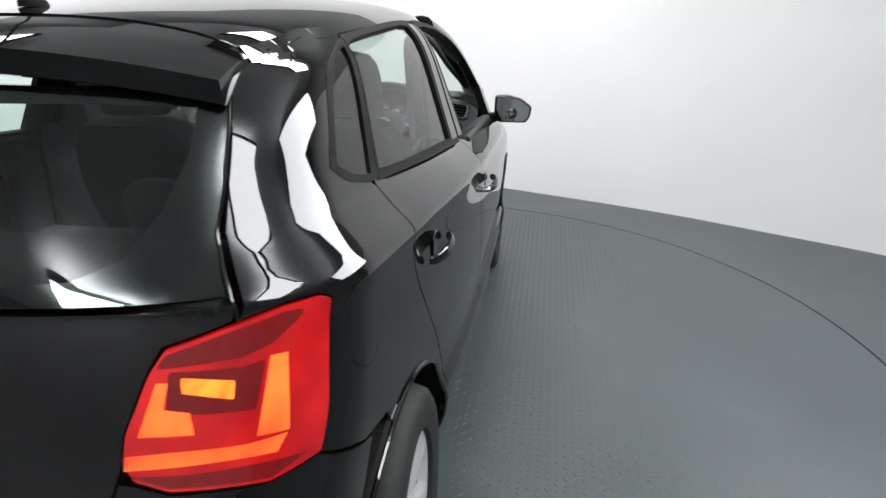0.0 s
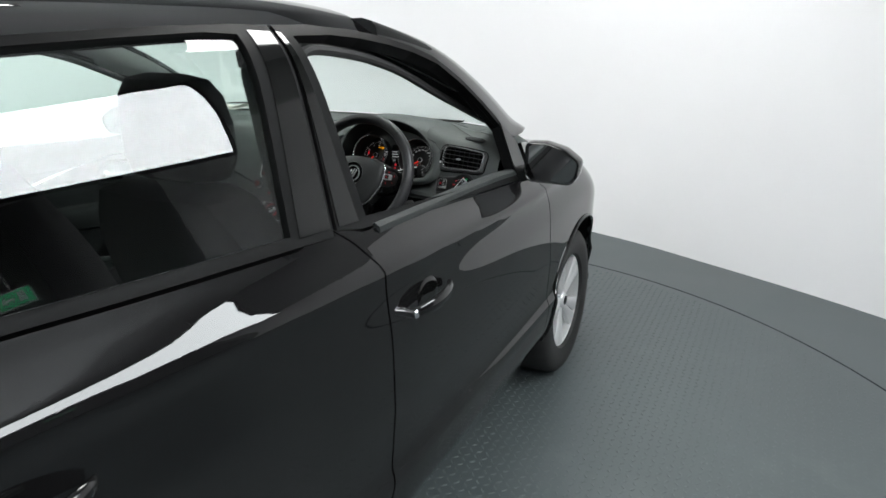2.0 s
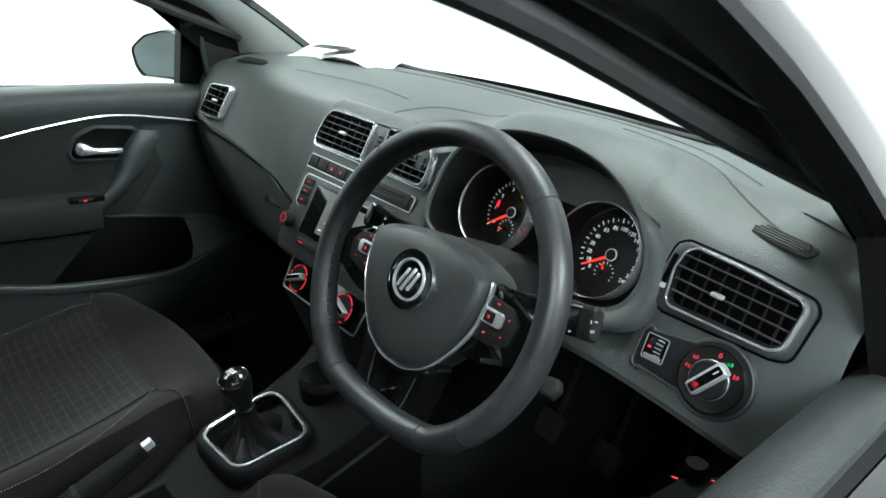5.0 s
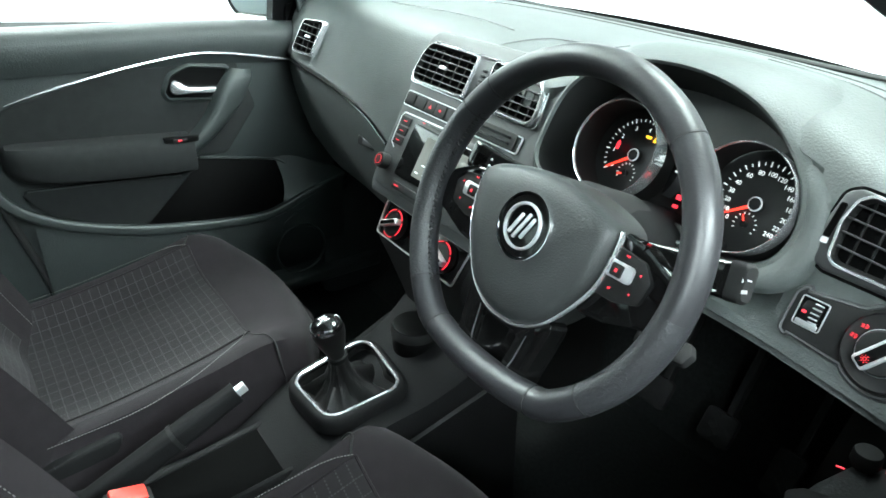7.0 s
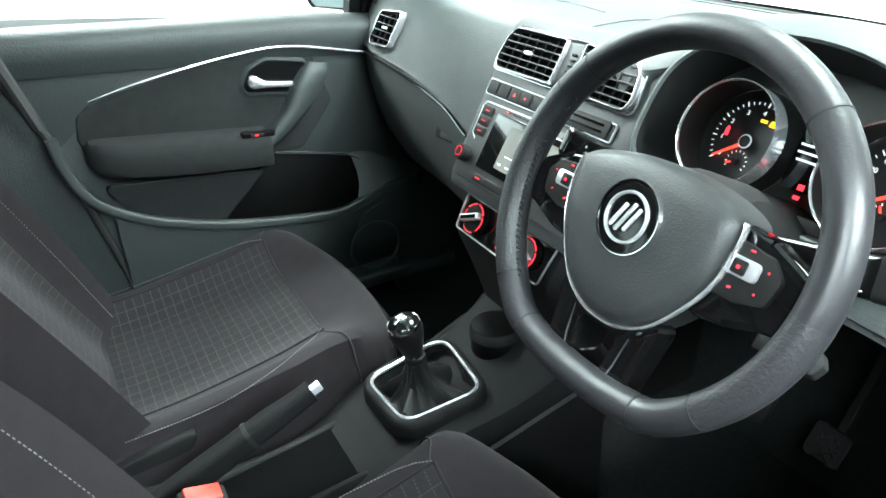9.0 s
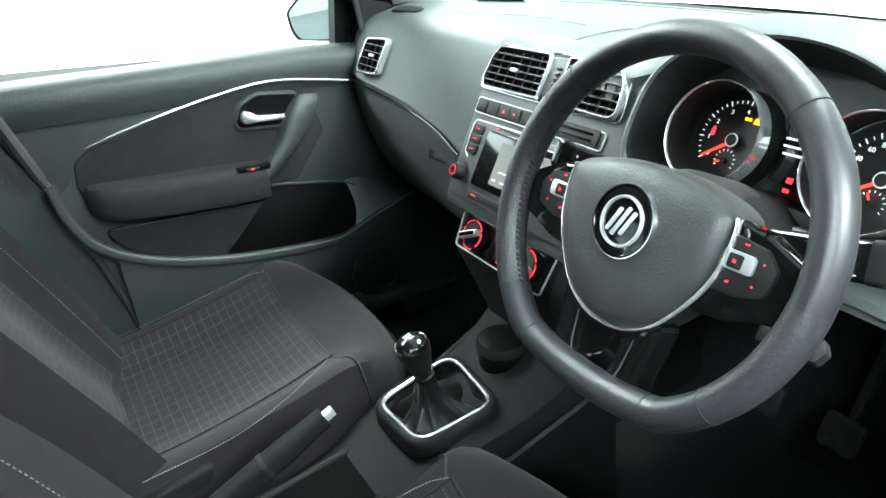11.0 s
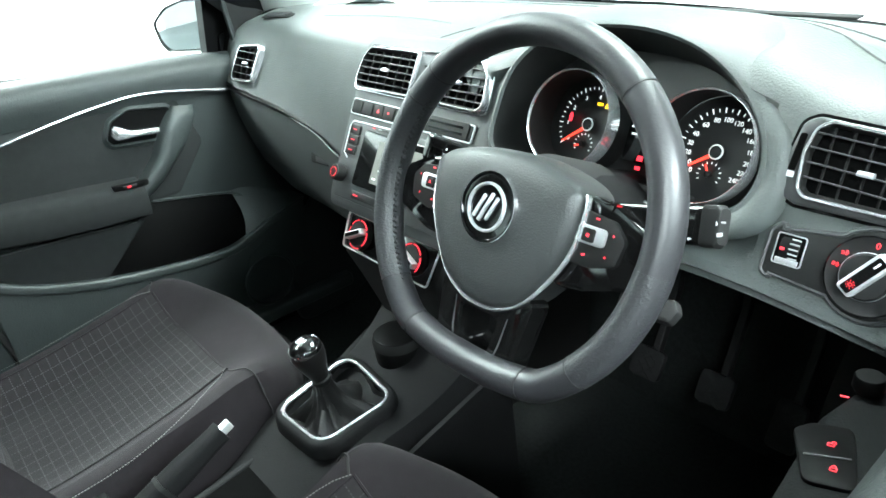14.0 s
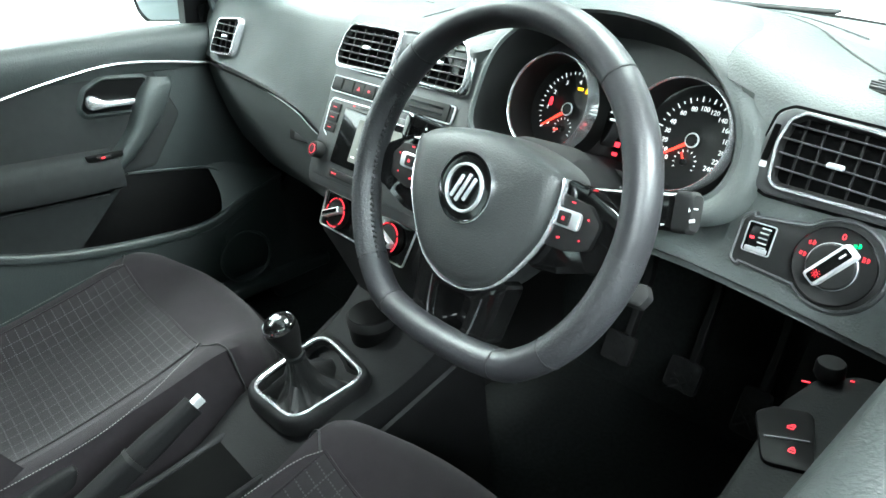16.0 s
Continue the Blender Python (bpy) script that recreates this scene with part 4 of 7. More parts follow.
part("windscreen", loft([[screen(-1 + 2 * i / 24, t / 14) for i in range(25)] for t in range(15)], False), M_CLEAR, car, "clear windscreen").visible_shadow = False
for sd in (1, -1):
    outer, trim = [], []
    low = spline([(1.975, 0.985), (1.962, 1.019), (1.939, 1.054), (1.903, 1.090), (1.861, 1.126), (1.72, 1.192), (1.55, 1.262), (1.38, 1.322), (1.33, 1.335)], 4)
    for i in range(19):
        t = i / 18
        y = 1.97 - 0.63 * t
        z = top(y, 0.010)
        o = Vector((sd * (plain_width(y, z) + 0.001), y, z))
        w = screen(sd, t)
        m = (o + w) / 2 + Vector((sd * 0.016, 0.004, 0.016))
        i1, i2 = w + Vector((-sd * 0.012, -0.012, -0.012)), o + Vector((-sd * 0.03, -0.012, -0.016))
        outer.append([o, o.lerp(m, 0.5) + Vector((sd * 0.004, 0, 0.004)), m, m.lerp(w, 0.5) + Vector((0, 0.003, 0.004)), w, i1, i2])
    part("front_pillar", loft(outer), M_PAINT, car, "glossy black windscreen pillar")
    for i, (y, z) in enumerate(low):
        t = i / (len(low) - 1)
        u = screen(sd, t) + Vector((-sd * 0.010, -0.016, -0.014))
        e = Vector((sd * curve([(1.33, 0.600), (1.6, 0.640), (1.86, 0.690), (1.98, 0.700)], y), y, z))
        b = e.lerp(u, 0.5) + Vector((-sd * 0.022, -0.004, 0))
        trim.append([e + Vector((sd * 0.02, 0, -0.004)), e, e.lerp(b, 0.5) + Vector((-sd * 0.007, 0, 0)), b, b.lerp(u, 0.55) + Vector((-sd * 0.004, 0, 0)), u, u + Vector((sd * 0.012, 0.008, 0.004))])
    part("pillar_trim", loft(trim, False), M_PILLAR, car, "pale grey inner pillar trim")

# bonnet and nose
def bonnet_edge(y):
    return curve(WING, y)


rows = []
for i in range(21):
    y = 1.96 + 1.10 * i / 20
    ze = bonnet_edge(y)
    xe = plain_width(y, min(ze, 0.95)) - 0.006
    row = []
    for j in range(25):
        u = -1 + 2 * j / 24
        crown = 0.055 * (1 - abs(u) ** 2.2) + 0.012 * math.exp(-((abs(u) - 0.72) / 0.12) ** 2)
        yy = y + 0.14 * (1 - u * u) * (i / 20) + 0.34 * (1 - u * u) * (1 - i / 20) ** 1.5
        row.append(Vector((u * xe, yy, ze + crown)))
    rows.append(row)
part("bonnet", loft(rows, False), M_PAINT, car, "glossy black bonnet")
part("scuttle", loft([[screen(-1 + 2 * i / 24, 0) + Vector((0, 0, -0.004)) for i in range(25)], [rows[0][i] + Vector((0, 0.03, -0.012)) for i in range(25)]], False), M_TRIM, car, "black scuttle panel")
rows = []
for z in (0.20, 0.30, 0.42, 0.52, 0.60, 0.66, 0.70, 0.74, 0.765):
    row = []
    for i in range(33):
        a = radians(66) * (1 - i / 16)
        c, sn = abs(math.cos(a)), abs(math.sin(a))
        back = 0.08 * max(0, (z - 0.45) / 0.25) ** 2 + (0.04 if z < 0.25 else 0)
        y = 3.29 - back - 0.76 * (1 - c ** (2 / 2.25))
        row.append(Vector(((1 if a > 0 else -1) * 0.81 * sn ** (2 / 2.25), y, z)))
    rows.append(row)
part("front_bumper", loft(rows, False), M_PAINT, car, "glossy black front bumper")
part("underbody", box((1.45, 3.5, 0.04), (0, 1.3, 0.20), 0.01), M_BLACK, car)


# ---- wheels ----
def wheel(y, s):
    hub = thing("wheel", "", "", at=pose(s * 0.70, y, 0.302, 0, 90 * s, 0))
    hub.parent = car
    tagged(hub, "black tyre on a silver ten-spoke alloy wheel")
    W = 0.095
    part("tyre", lathe([(0.188, -W * 0.8), (0.196, -W * 0.95), (0.24, -W * 1.03), (0.275, -W), (0.292, -W * 0.86), (0.302, -W * 0.5), (0.303, 0), (0.302, W * 0.5), (0.292, W * 0.86), (0.275, W), (0.24, W * 1.03), (0.196, W * 0.95), (0.188, W * 0.8)], 56), M_RUBBER, hub, "black rubber tyre")
    part("rim", lathe([(0.150, -0.06), (0.172, -0.055), (0.180, 0.03), (0.186, 0.075), (0.196, 0.084), (0.200, 0.079), (0.196, 0.066), (0.186, 0.055), (0.184, -0.07)], 56), M_ALLOY, hub, "silver alloy rim")
    part("brake_disc", lathe([(0, 0.0), (0.12, 0.0), (0.125, -0.01), (0.125, -0.02)], 32), M_SATIN, hub)
    part("wheel_well_back", lathe([(0, -0.03), (0.178, -0.03)], 32), M_BLACK, hub)
    sp = None
    for i in range(10):
        b = None
        pr = []
        for r, hw, h in ((0.030, 0.013, 0.062), (0.07, 0.014, 0.066), (0.12, 0.019, 0.070), (0.165, 0.027, 0.074), (0.188, 0.032, 0.074)):
            tw = (1 if i % 2 else -1) * 0.008 * (r - 0.03) / 0.15
            pr.append([(r, -hw + tw, h - 0.020), (r, -hw + tw, h - 0.002), (r, -hw * 0.55 + tw, h + 0.003), (r, hw * 0.55 + tw, h + 0.003), (r, hw + tw, h - 0.002), (r, hw + tw, h - 0.020)])
        b = loft(pr)
        b.transform(pose(0, 0, 0, 0, 0, 36 * i + (5 if i % 2 else -5)))
        sp = join(sp, b)
    part("spokes", sp, M_ALLOY, hub, "ten silver spokes")
    part("hub_cap", lathe([(0, 0.078), (0.022, 0.077), (0.030, 0.072), (0.036, 0.06), (0.038, 0.04)], 28), M_ALLOY, hub)
    part("hub_badge", lathe([(0, 0.0795), (0.018, 0.0792), (0.019, 0.077)], 24), M_GLOSS, hub, "plain round black hub badge")
    for i in range(5):
        part("wheel_bolt", lathe([(0, 0.068), (0.007, 0.068), (0.008, 0.055)], 6, m=pose(0.05 * math.cos(i * 1.2566 + 0.3), 0.05 * math.sin(i * 1.2566 + 0.3), 0)), M_SATIN, hub)


for yy in (0.0, 2.47):
    for s in (1, -1):
        wheel(yy, s)


# ---- door mirrors ----
def door_mirror(s, at, turn):
    m = thing("door_mirror", "", "", at=at)
    m.parent = car
    tagged(m, "black door mirror with chrome-edged glass")
    face = fillet([(-0.082, -0.030), (-0.066, -0.058), (0.060, -0.060), (0.080, -0.035), (0.088, 0.010), (0.040, 0.046), (-0.020, 0.062), (-0.078, 0.060)], [0.03, 0.024, 0.024, 0.04, 0.022, 0.06, 0.06, 0.016], 6)
    face = [(x * s, z) for x, z in face]
    rings = []
    for k, yy in ((0.90, -0.008), (1.0, -0.004), (1.02, 0.01), (1.0, 0.03), (0.88, 0.06), (0.66, 0.085), (0.35, 0.10)):
        rings.append([(x * k, yy, z * k) for x, z in face])
    part("housing", loft(rings, True, True), M_PAINT, m, "glossy black mirror housing")
    part("rim", loft([[(x * k, yy, z * k) for x, z in face] for k, yy in ((0.995, -0.004), (0.985, -0.018), (0.955, -0.022), (0.92, -0.019), (0.90, -0.006))], True, False), M_GLOSS, m, "satin black rim")
    part("mirror_glass", plate([(x * 0.895, z * 0.895) for x, z in face], 0.002, m=pose(0, -0.011, 0, 92, 0, -s * 4)), M_MIRROR, m, "mirror glass")
    part("foot", sweep([(-s * 0.06, 0.02, -0.035), (-s * 0.09, 0.01, -0.040), (-s * 0.125, 0.0, -0.043)], rect(0.05, 0.042, 0.012), scale=lambda t: 0.8 + 0.5 * t), M_TRIM, m, "black mirror foot")
    return m


door_mirror(1, pose(0.888, 1.852, 0.998, 0, 0, 4), 0)
door_mirror(-1, pose(-0.885, 1.835, 1.022, 0, 0, 24), 0)
for s in (1, -1):
    side_panel("mirror_triangle", [(1.812, 1.110), (1.815, 0.964), (1.86, 0.961), (1.905, 0.958), (1.895, 1.045)], car, M_GLOSS if s > 0 else M_TRIM, side=s, lift=0.006, depth=0.02, label="black corner trim")
tri_in = [(1.850, 1.127), (1.866, 0.965), (1.975, 0.985), (1.962, 1.019), (1.939, 1.054), (1.903, 1.090), (1.870, 1.119)]
part("corner_cover", plate(fillet(tri_in, 0.008, 3), 0.012, 0.004, m=Matrix(((0, 0, 1, -0.712), (1, 0, 0, 0), (0, 1, 0, 0), (0, 0, 0, 1)))), M_BLACK, car, "black inner mirror corner cover")
part("frame_strip", sweep([(-0.705, 1.866, 0.968), (-0.703, 1.856, 1.055), (-0.700, 1.848, 1.128), (-0.66, 1.70, 1.205)], rect(0.010, 0.012, 0.003), up=(1, 0, 0)), M_CARD, car, "grey window frame strip")

# ---- dashboard ----
CLUSTER = basis((0.362, 1.845, 0.972), (1, 0, 0), (0, 0.42, 0.907))
STACK = basis((0.0, 1.70, 0.775), (1, 0, 0), (0, 0.49, 0.872))
FASCIA_R = basis((0.60, 1.80, 0.96), (1, 0, 0), (0, 0.37, 0.93))
FASCIA_L = basis((-0.62, 1.83, 0.95), (1, 0, 0), (0, 0.40, 0.917))


def lid_z(x):
    """Height of the fold under the fascia."""
    return curve([(-0.74, 0.915), (-0.66, 0.908), (-0.46, 0.896), (-0.30, 0.876), (-0.20, 0.850), (0.2, 0.86), (0.48, 0.873), (0.68, 0.857), (0.74, 0.85)], x)


def dash_profile(x):
    yf = 2.27 - 0.13 * (abs(x) / 0.66) ** 2.2
    drv = 1 / (1 + math.exp(-(x - 0.05) / 0.03))
    hood = math.exp(-((x - 0.345) / 0.19) ** 4) * 0.040
    well = lambda z: min(1.0, max(0.0, (z - 0.888) / 0.03)) * (1 / (1 + math.exp(-(x - curve([(1.0, 0.16), (1.03, 0.19), (1.06, 0.235)], z)) / 0.012)) - 1 / (1 + math.exp(-(x - curve([(0.99, 0.512), (1.02, 0.489), (1.06, 0.437)], z)) / 0.006)))
    zl = lid_z(x)
    end = 0.03 * max(0, (abs(x) - 0.60) / 0.14) ** 2
    py = lambda z: 1.83 + 0.436 * (z - 0.95) + end * 0.5
    dy = lambda z: 1.80 + 0.398 * (z - 0.96) + 0.085 * well(z)
    fy = lambda z: py(z) * (1 - drv) + dy(z) * drv
    zt = 1.050 - end + hood - 0.006 * drv
    zb = zt - 0.030
    pts = [(yf, 1.022 - end), (yf - 0.03, 1.040 - end), (yf - 0.09, 1.050 - end), (2.02 - 0.1 * (abs(x) / 0.74) ** 2, 1.056 - end + hood * 0.6), (1.95, 1.054 - end + hood * 0.95)]
    pts += [(1.905 + 0.02 * (1 - drv), zt), (fy(zb) + 0.032, zt - 0.006), (fy(zb) + 0.010, zb + 0.013), (fy(zb), zb)]
    pts += [(fy(zb + (zl - zb) * k), zb + (zl - zb) * k) for k in (0.2, 0.4, 0.6, 0.72, 0.82, 0.92)]
    pts += [(fy(zl) + 0.001, zl + 0.004), (fy(zl) + 0.008, zl - 0.001), (fy(zl) + 0.016, zl - 0.003), (fy(zl) + 0.010, zl - 0.010)]
    f = fy(zl)
    lid = [(f + 0.006, zl - 0.03), (f + 0.014, zl - 0.08), (f + 0.030, zl - 0.14), (f + 0.052, zl - 0.20), (f + 0.09, zl - 0.26), (2.16, 0.56), (2.28, 0.56)]
    knee = [(f + 0.022, zl - 0.014), (f + 0.045, zl - 0.020), (f + 0.080, zl - 0.028), (f + 0.13, zl - 0.038), (f + 0.19, zl - 0.05), (2.16, 0.76), (2.28, 0.74)]
    pts += [(a[0] + (b[0] - a[0]) * drv, a[1] + (b[1] - a[1]) * drv) for a, b in zip(lid, knee)]
    return pts


rows = []
for i in range(101):
    x = -0.735 + 1.47 * i / 100
    rows.append([Vector((x, y, z)) for y, z in dash_profile(x)])
FOLD = 18
dash = part("dashboard", loft([r[:FOLD + 1] for r in rows], False), M_SOFT, car, "dark grey soft-touch dashboard")
part("glovebox_lid", loft([r[FOLD:] for r in rows[:64]], False), M_SOFT, dash, "dark grey glovebox lid")
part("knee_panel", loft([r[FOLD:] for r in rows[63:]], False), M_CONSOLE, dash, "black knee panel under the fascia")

# hood over the instruments
LIP = spline([(-0.178, -0.055), (-0.188, 0.0), (-0.172, 0.058), (-0.115, 0.098), (-0.02, 0.109), (0.065, 0.092), (0.130, 0.045), (0.155, -0.012), (0.135, -0.058), (0.06, -0.070), (-0.10, -0.070)], 6, True)
LC = Vector((-0.015, 0.012))


def lip_ring(grow, lift, sink=0.0):
    out = []
    for u, v in LIP:
        d = Vector((u, v)) - LC
        up_k = max(0.0, d.y / d.length)
        side_k = max(0.0, d.x / d.length) ** 2
        d = d * (1 + grow * (1 - 0.62 * up_k if grow > 0 else 1) / d.length)
        out.append(CLUSTER @ Vector((LC.x + d.x, LC.y + d.y, lift - 0.010 * side_k * (lift > 0.04))))
    return out


def hood_ring(k):
    """Skin of the hood: k = 1 at the lip, 0 where it runs into the dashboard."""
    out = []
    for lip, deep, flush, (u, v) in zip(lip_ring(0.004, 0.050), lip_ring(0.052, -0.045), lip_ring(0.034, 0.0335), LIP):
        d = Vector((u, v)) - LC
        side = deep.lerp(flush, min(1.0, max(0.0, d.x / d.length * 2.5)))
        w = min(1.0, max(0.0, (d.y / d.length - 0.05) / 0.55))
        w = w * w * (3 - 2 * w)
        far = Vector((lip.x + 0.03 * (lip.x - 0.347), 1.955, dash_top_at(lip.x) - 0.003))
        o = side.lerp(far, w)
        p = o.lerp(lip, k)
        out.append(p + Vector((0, -0.010 * (1 - w), 0.012 * w)) * math.sin(math.pi * k) * (1.0 if k < 1 else 0))
    return out


def dash_top_at(x):
    return 1.054 - 0.03 * max(0, (abs(x) - 0.60) / 0.14) ** 2 + math.exp(-((x - 0.345) / 0.19) ** 4) * 0.040 * 0.95


part("binnacle", loft([hood_ring(k) for k in (0, 0.2, 0.4, 0.6, 0.8, 0.92, 1.0)] + [lip_ring(0.0, 0.051), lip_ring(-0.003, 0.048)], True, False), M_SOFT, dash, "dark grey instrument hood")
part("binnacle_lining", loft([lip_ring(-0.003, 0.048), lip_ring(-0.006, 0.030), lip_ring(-0.012, 0.002), lip_ring(-0.016, -0.014)], True, False), M_BLACK, dash, "black hood lining")
cluster = part("instrument_panel", plate([tuple((CLUSTER.inverted() @ p).xy) for p in lip_ring(-0.015, 0)], 0.004, m=CLUSTER @ Matrix.Translation((0, 0, -0.016))), M_DIAL, car, "black instrument cluster with lit dials")


def on(mat4, x, y, z=0.0, turn=0.0):
    return mat4 @ pose(x, y, z, 0, 0, turn)


def dial(cx, cy, r, numbers, needle, ticks, sub_needle):
    o = on(CLUSTER, cx, cy, -0.008)
    part("dial_cone", lathe([(r * 0.95, 0.002), (r * 0.93, 0.020), (r * 0.90, 0.050)], 56, m=o), M_BLACK, cluster)
    part("dial_ring", lathe([(r * 0.90, 0.049), (r * 0.905, 0.0525), (r * 0.918, 0.0535), (r * 0.926, 0.051), (r * 0.926, 0.03)], 64, m=o), M_BRIGHT, cluster, "thin chrome dial ring")
    part("dial_face", lathe([(0, 0.001), (r * 0.95, 0.001)], 48, m=o), M_DIAL, cluster)
    bm = None
    for a, big in ticks:
        bm = box((0.0055 if big else 0.0032, 0.0012 if big else 0.0008, 0.0004), (r * 0.71, 0, 0.002), m=o @ pose(0, 0, 0, 0, 0, a), bm=bm)
    part("dial_scale", bm, M_WHITE, cluster, "white scale marks", smooth=False)
    for s, a in numbers:
        text(s, 0.0072, on(o, r * 0.55 * math.cos(radians(a)), r * 0.55 * math.sin(radians(a)), 0.002), M_WHITE, cluster, "dial_number")
    part("needle", needle_bm(o, r, needle), M_NEEDLE, cluster, "glowing red needle")
    part("needle_hub", lathe([(0, 0.0095), (0.0068, 0.009), (0.0082, 0.007), (0.0082, 0.002)], 24, m=o), M_BLACK, cluster)
    part("hub_ring", lathe([(0.0066, 0.0094), (0.0078, 0.0092), (0.0082, 0.0084)], 24, m=o), M_PRINT, cluster)
    so = on(o, -0.004, -0.024)
    bm = None
    for a in range(-30, 211, 24):
        bm = box((0.0024, 0.0008, 0.0004), (0.0125, 0, 0.002), m=so @ pose(0, 0, 0, 0, 0, a), bm=bm)
    part("small_scale", bm, M_WHITE, cluster, smooth=False)
    part("small_hub", lathe([(0, 0.007), (0.0034, 0.0065), (0.0040, 0.002)], 16, m=so), M_BLACK, cluster)
    part("small_needle", box((0.009, 0.0016, 0.001), (0.0065, 0, 0.0045), m=so @ pose(0, 0, 0, 0, 0, sub_needle)), M_NEEDLE, cluster, smooth=False)


def needle_bm(o, r, a):
    b = loft([[(0.006, -0.0017, 0.004), (0.006, 0.0017, 0.004), (0.006, 0.0017, 0.006), (0.006, -0.0017, 0.006)], [(r * 0.68, -0.0008, 0.004), (r * 0.68, 0.0008, 0.004), (r * 0.68, 0.0008, 0.0055), (r * 0.68, -0.0008, 0.0055)]])
    b.transform(o @ pose(0, 0, 0, 0, 0, a))
    return b


rpm = [(str(i), 216 - 33 * i) for i in range(7)]
dial(-0.0805, 0.0, 0.063, rpm, 216, [(216 - 8.25 * k, k % 4 == 0) for k in range(25)], 200)
kmh = [("0", 222), ("10", 206), ("20", 189), ("30", 172), ("40", 154), ("60", 131), ("80", 110), ("100", 90), ("120", 70), ("140", 50), ("160", 30), ("180", 10), ("200", -10), ("220", -28), ("240", -46)]
dial(0.0875, -0.002, 0.063, kmh, 214, [(222 - 8.93 * k, k % 2 == 0) for k in range(31)], 118)
part("display", plate(rect(0.048, 0.070, 0.004), 0.003, m=on(CLUSTER, 0.004, 0.004)), M_GLOSS, cluster, "dark centre display")
bars([(-0.012, 0.012, 0.018, 0.0022, 0), (-0.008, 0.004, 0.026, 0.0022, 0), (-0.008, -0.004, 0.022, 0.0022, 0)], on(CLUSTER, 0.004, 0.004, 0.0034), M_WHITE, cluster, "display_line")
bars([(0.0, -0.030, 0.007, 0.006, 0), (0.0, -0.041, 0.007, 0.004, 0)], on(CLUSTER, 0.004, 0.004, 0.0034), M_RED, cluster, "warning_light")
bars([(-0.068, 0.026, 0.008, 0.0032, 0)], on(CLUSTER, 0, 0, 0.0025), M_AMBER, cluster, "telltale")
part("telltale", plate(fillet([(-0.005, -0.003), (0.004, -0.003), (0.006, 0.0), (0.004, 0.0035), (-0.003, 0.0035)], 0.001, 2), 0.0005, m=on(CLUSTER, -0.056, 0.025, 0.002)), M_AMBER, cluster, "amber engine warning light")
part("telltale", plate(fillet([(-0.0025, -0.006), (0.0025, -0.006), (0.0025, 0.002), (0, 0.006), (-0.0025, 0.002)], 0.001, 2), 0.0005, m=on(CLUSTER, -0.106, 0.006, 0.002)), M_RED, cluster, "red warning light")
part("lower_bar", plate(rect(0.15, 0.016, 0.005), 0.03, 0.004, m=on(CLUSTER, 0.005, -0.060)), M_BLACK, cluster, "black bar with reset buttons")
bars([(-0.038, 0, 0.010, 0.0028, 0), (0.012, 0, 0.014, 0.0028, 0)], on(CLUSTER, 0.005, -0.058, 0.031), M_PRINT, cluster)



# ---- air vents ----
def air_vent(o, outline, slats, posts, label, frame_w=0.0032, tab=(0, 0), slope=0.0, deep=0.0045):
    """A louvred outlet: chrome rim, shallow box with its shade painted near-black, level slats in front of upright
    vanes, and a chrome tab.
    """
    us = [p[0] for p in outline]
    vs = [p[1] for p in outline]
    u0, u1, v0, v1 = min(us), max(us), min(vs), max(vs)
    ring = part("air_vent", ring2d(outline, -frame_w, 0.009, m=o, profile=[(0.001, -0.004), (0.001, 0.002), (-frame_w * 0.25, 0.0045), (-frame_w * 0.75, 0.0045), (-frame_w, 0.002), (-frame_w - 0.001, -0.012)]), M_BRIGHT, car, label)
    ring2 = ring2d(outline, 0.02, 0.0, m=o, profile=[(0.0, 0.004), (0.002, 0.001), (0.003, -deep)])
    part("vent_box", ring2, M_BLACK, ring)
    # Flat plate close behind the slats; its black paints the duct's darkness.
    part("vent_shade", plate(outline, 0.001, m=o @ Matrix.Translation((0, 0, -deep - 0.002))), M_VOID, ring, smooth=False)

    def span(v, axis):
        hits = []
        for i in range(len(outline)):
            a, b = outline[i], outline[(i + 1) % len(outline)]
            if (a[axis] - v) * (b[axis] - v) < 0:
                t = (v - a[axis]) / (b[axis] - a[axis])
                hits.append(a[1 - axis] + t * (b[1 - axis] - a[1 - axis]))
        return (min(hits), max(hits)) if len(hits) > 1 else None
    for i in range(slats):
        v = v0 + (v1 - v0) * (i + 1) / (slats + 1)
        s = span(v, 1)
        if s:
            part("slat", box((s[1] - s[0] - 0.002, 0.0016, 0.0050), (0, 0, 0.0), 0.0005, 1, m=on(o, (s[0] + s[1]) / 2, v, 0.0010, slope)), M_SLAT, ring)
    for u in [u0 + (u1 - u0) * (i + 1) / (posts + 1) for i in range(posts)]:
        s = span(u, 0)
        if s:
            # Vanes get a blacker plastic than the slats, for the shade there.
            part("vane", box((0.0018, s[1] - s[0] - 0.002, 0.003), (u, (s[0] + s[1]) / 2, -0.0036), m=o), M_BLACK, ring, smooth=False)
    part("vent_tab", plate(fillet([(-0.0072, -0.0028), (0.0072, -0.0022), (0.0068, 0.0028), (-0.006, 0.0022)], 0.0015, 3), 0.006, 0.002, m=on(o, (u0 + u1) / 2 + tab[0], (v0 + v1) / 2 + tab[1], 0.001, slope)), M_SATIN, ring, "satin chrome vent tab")
    return ring


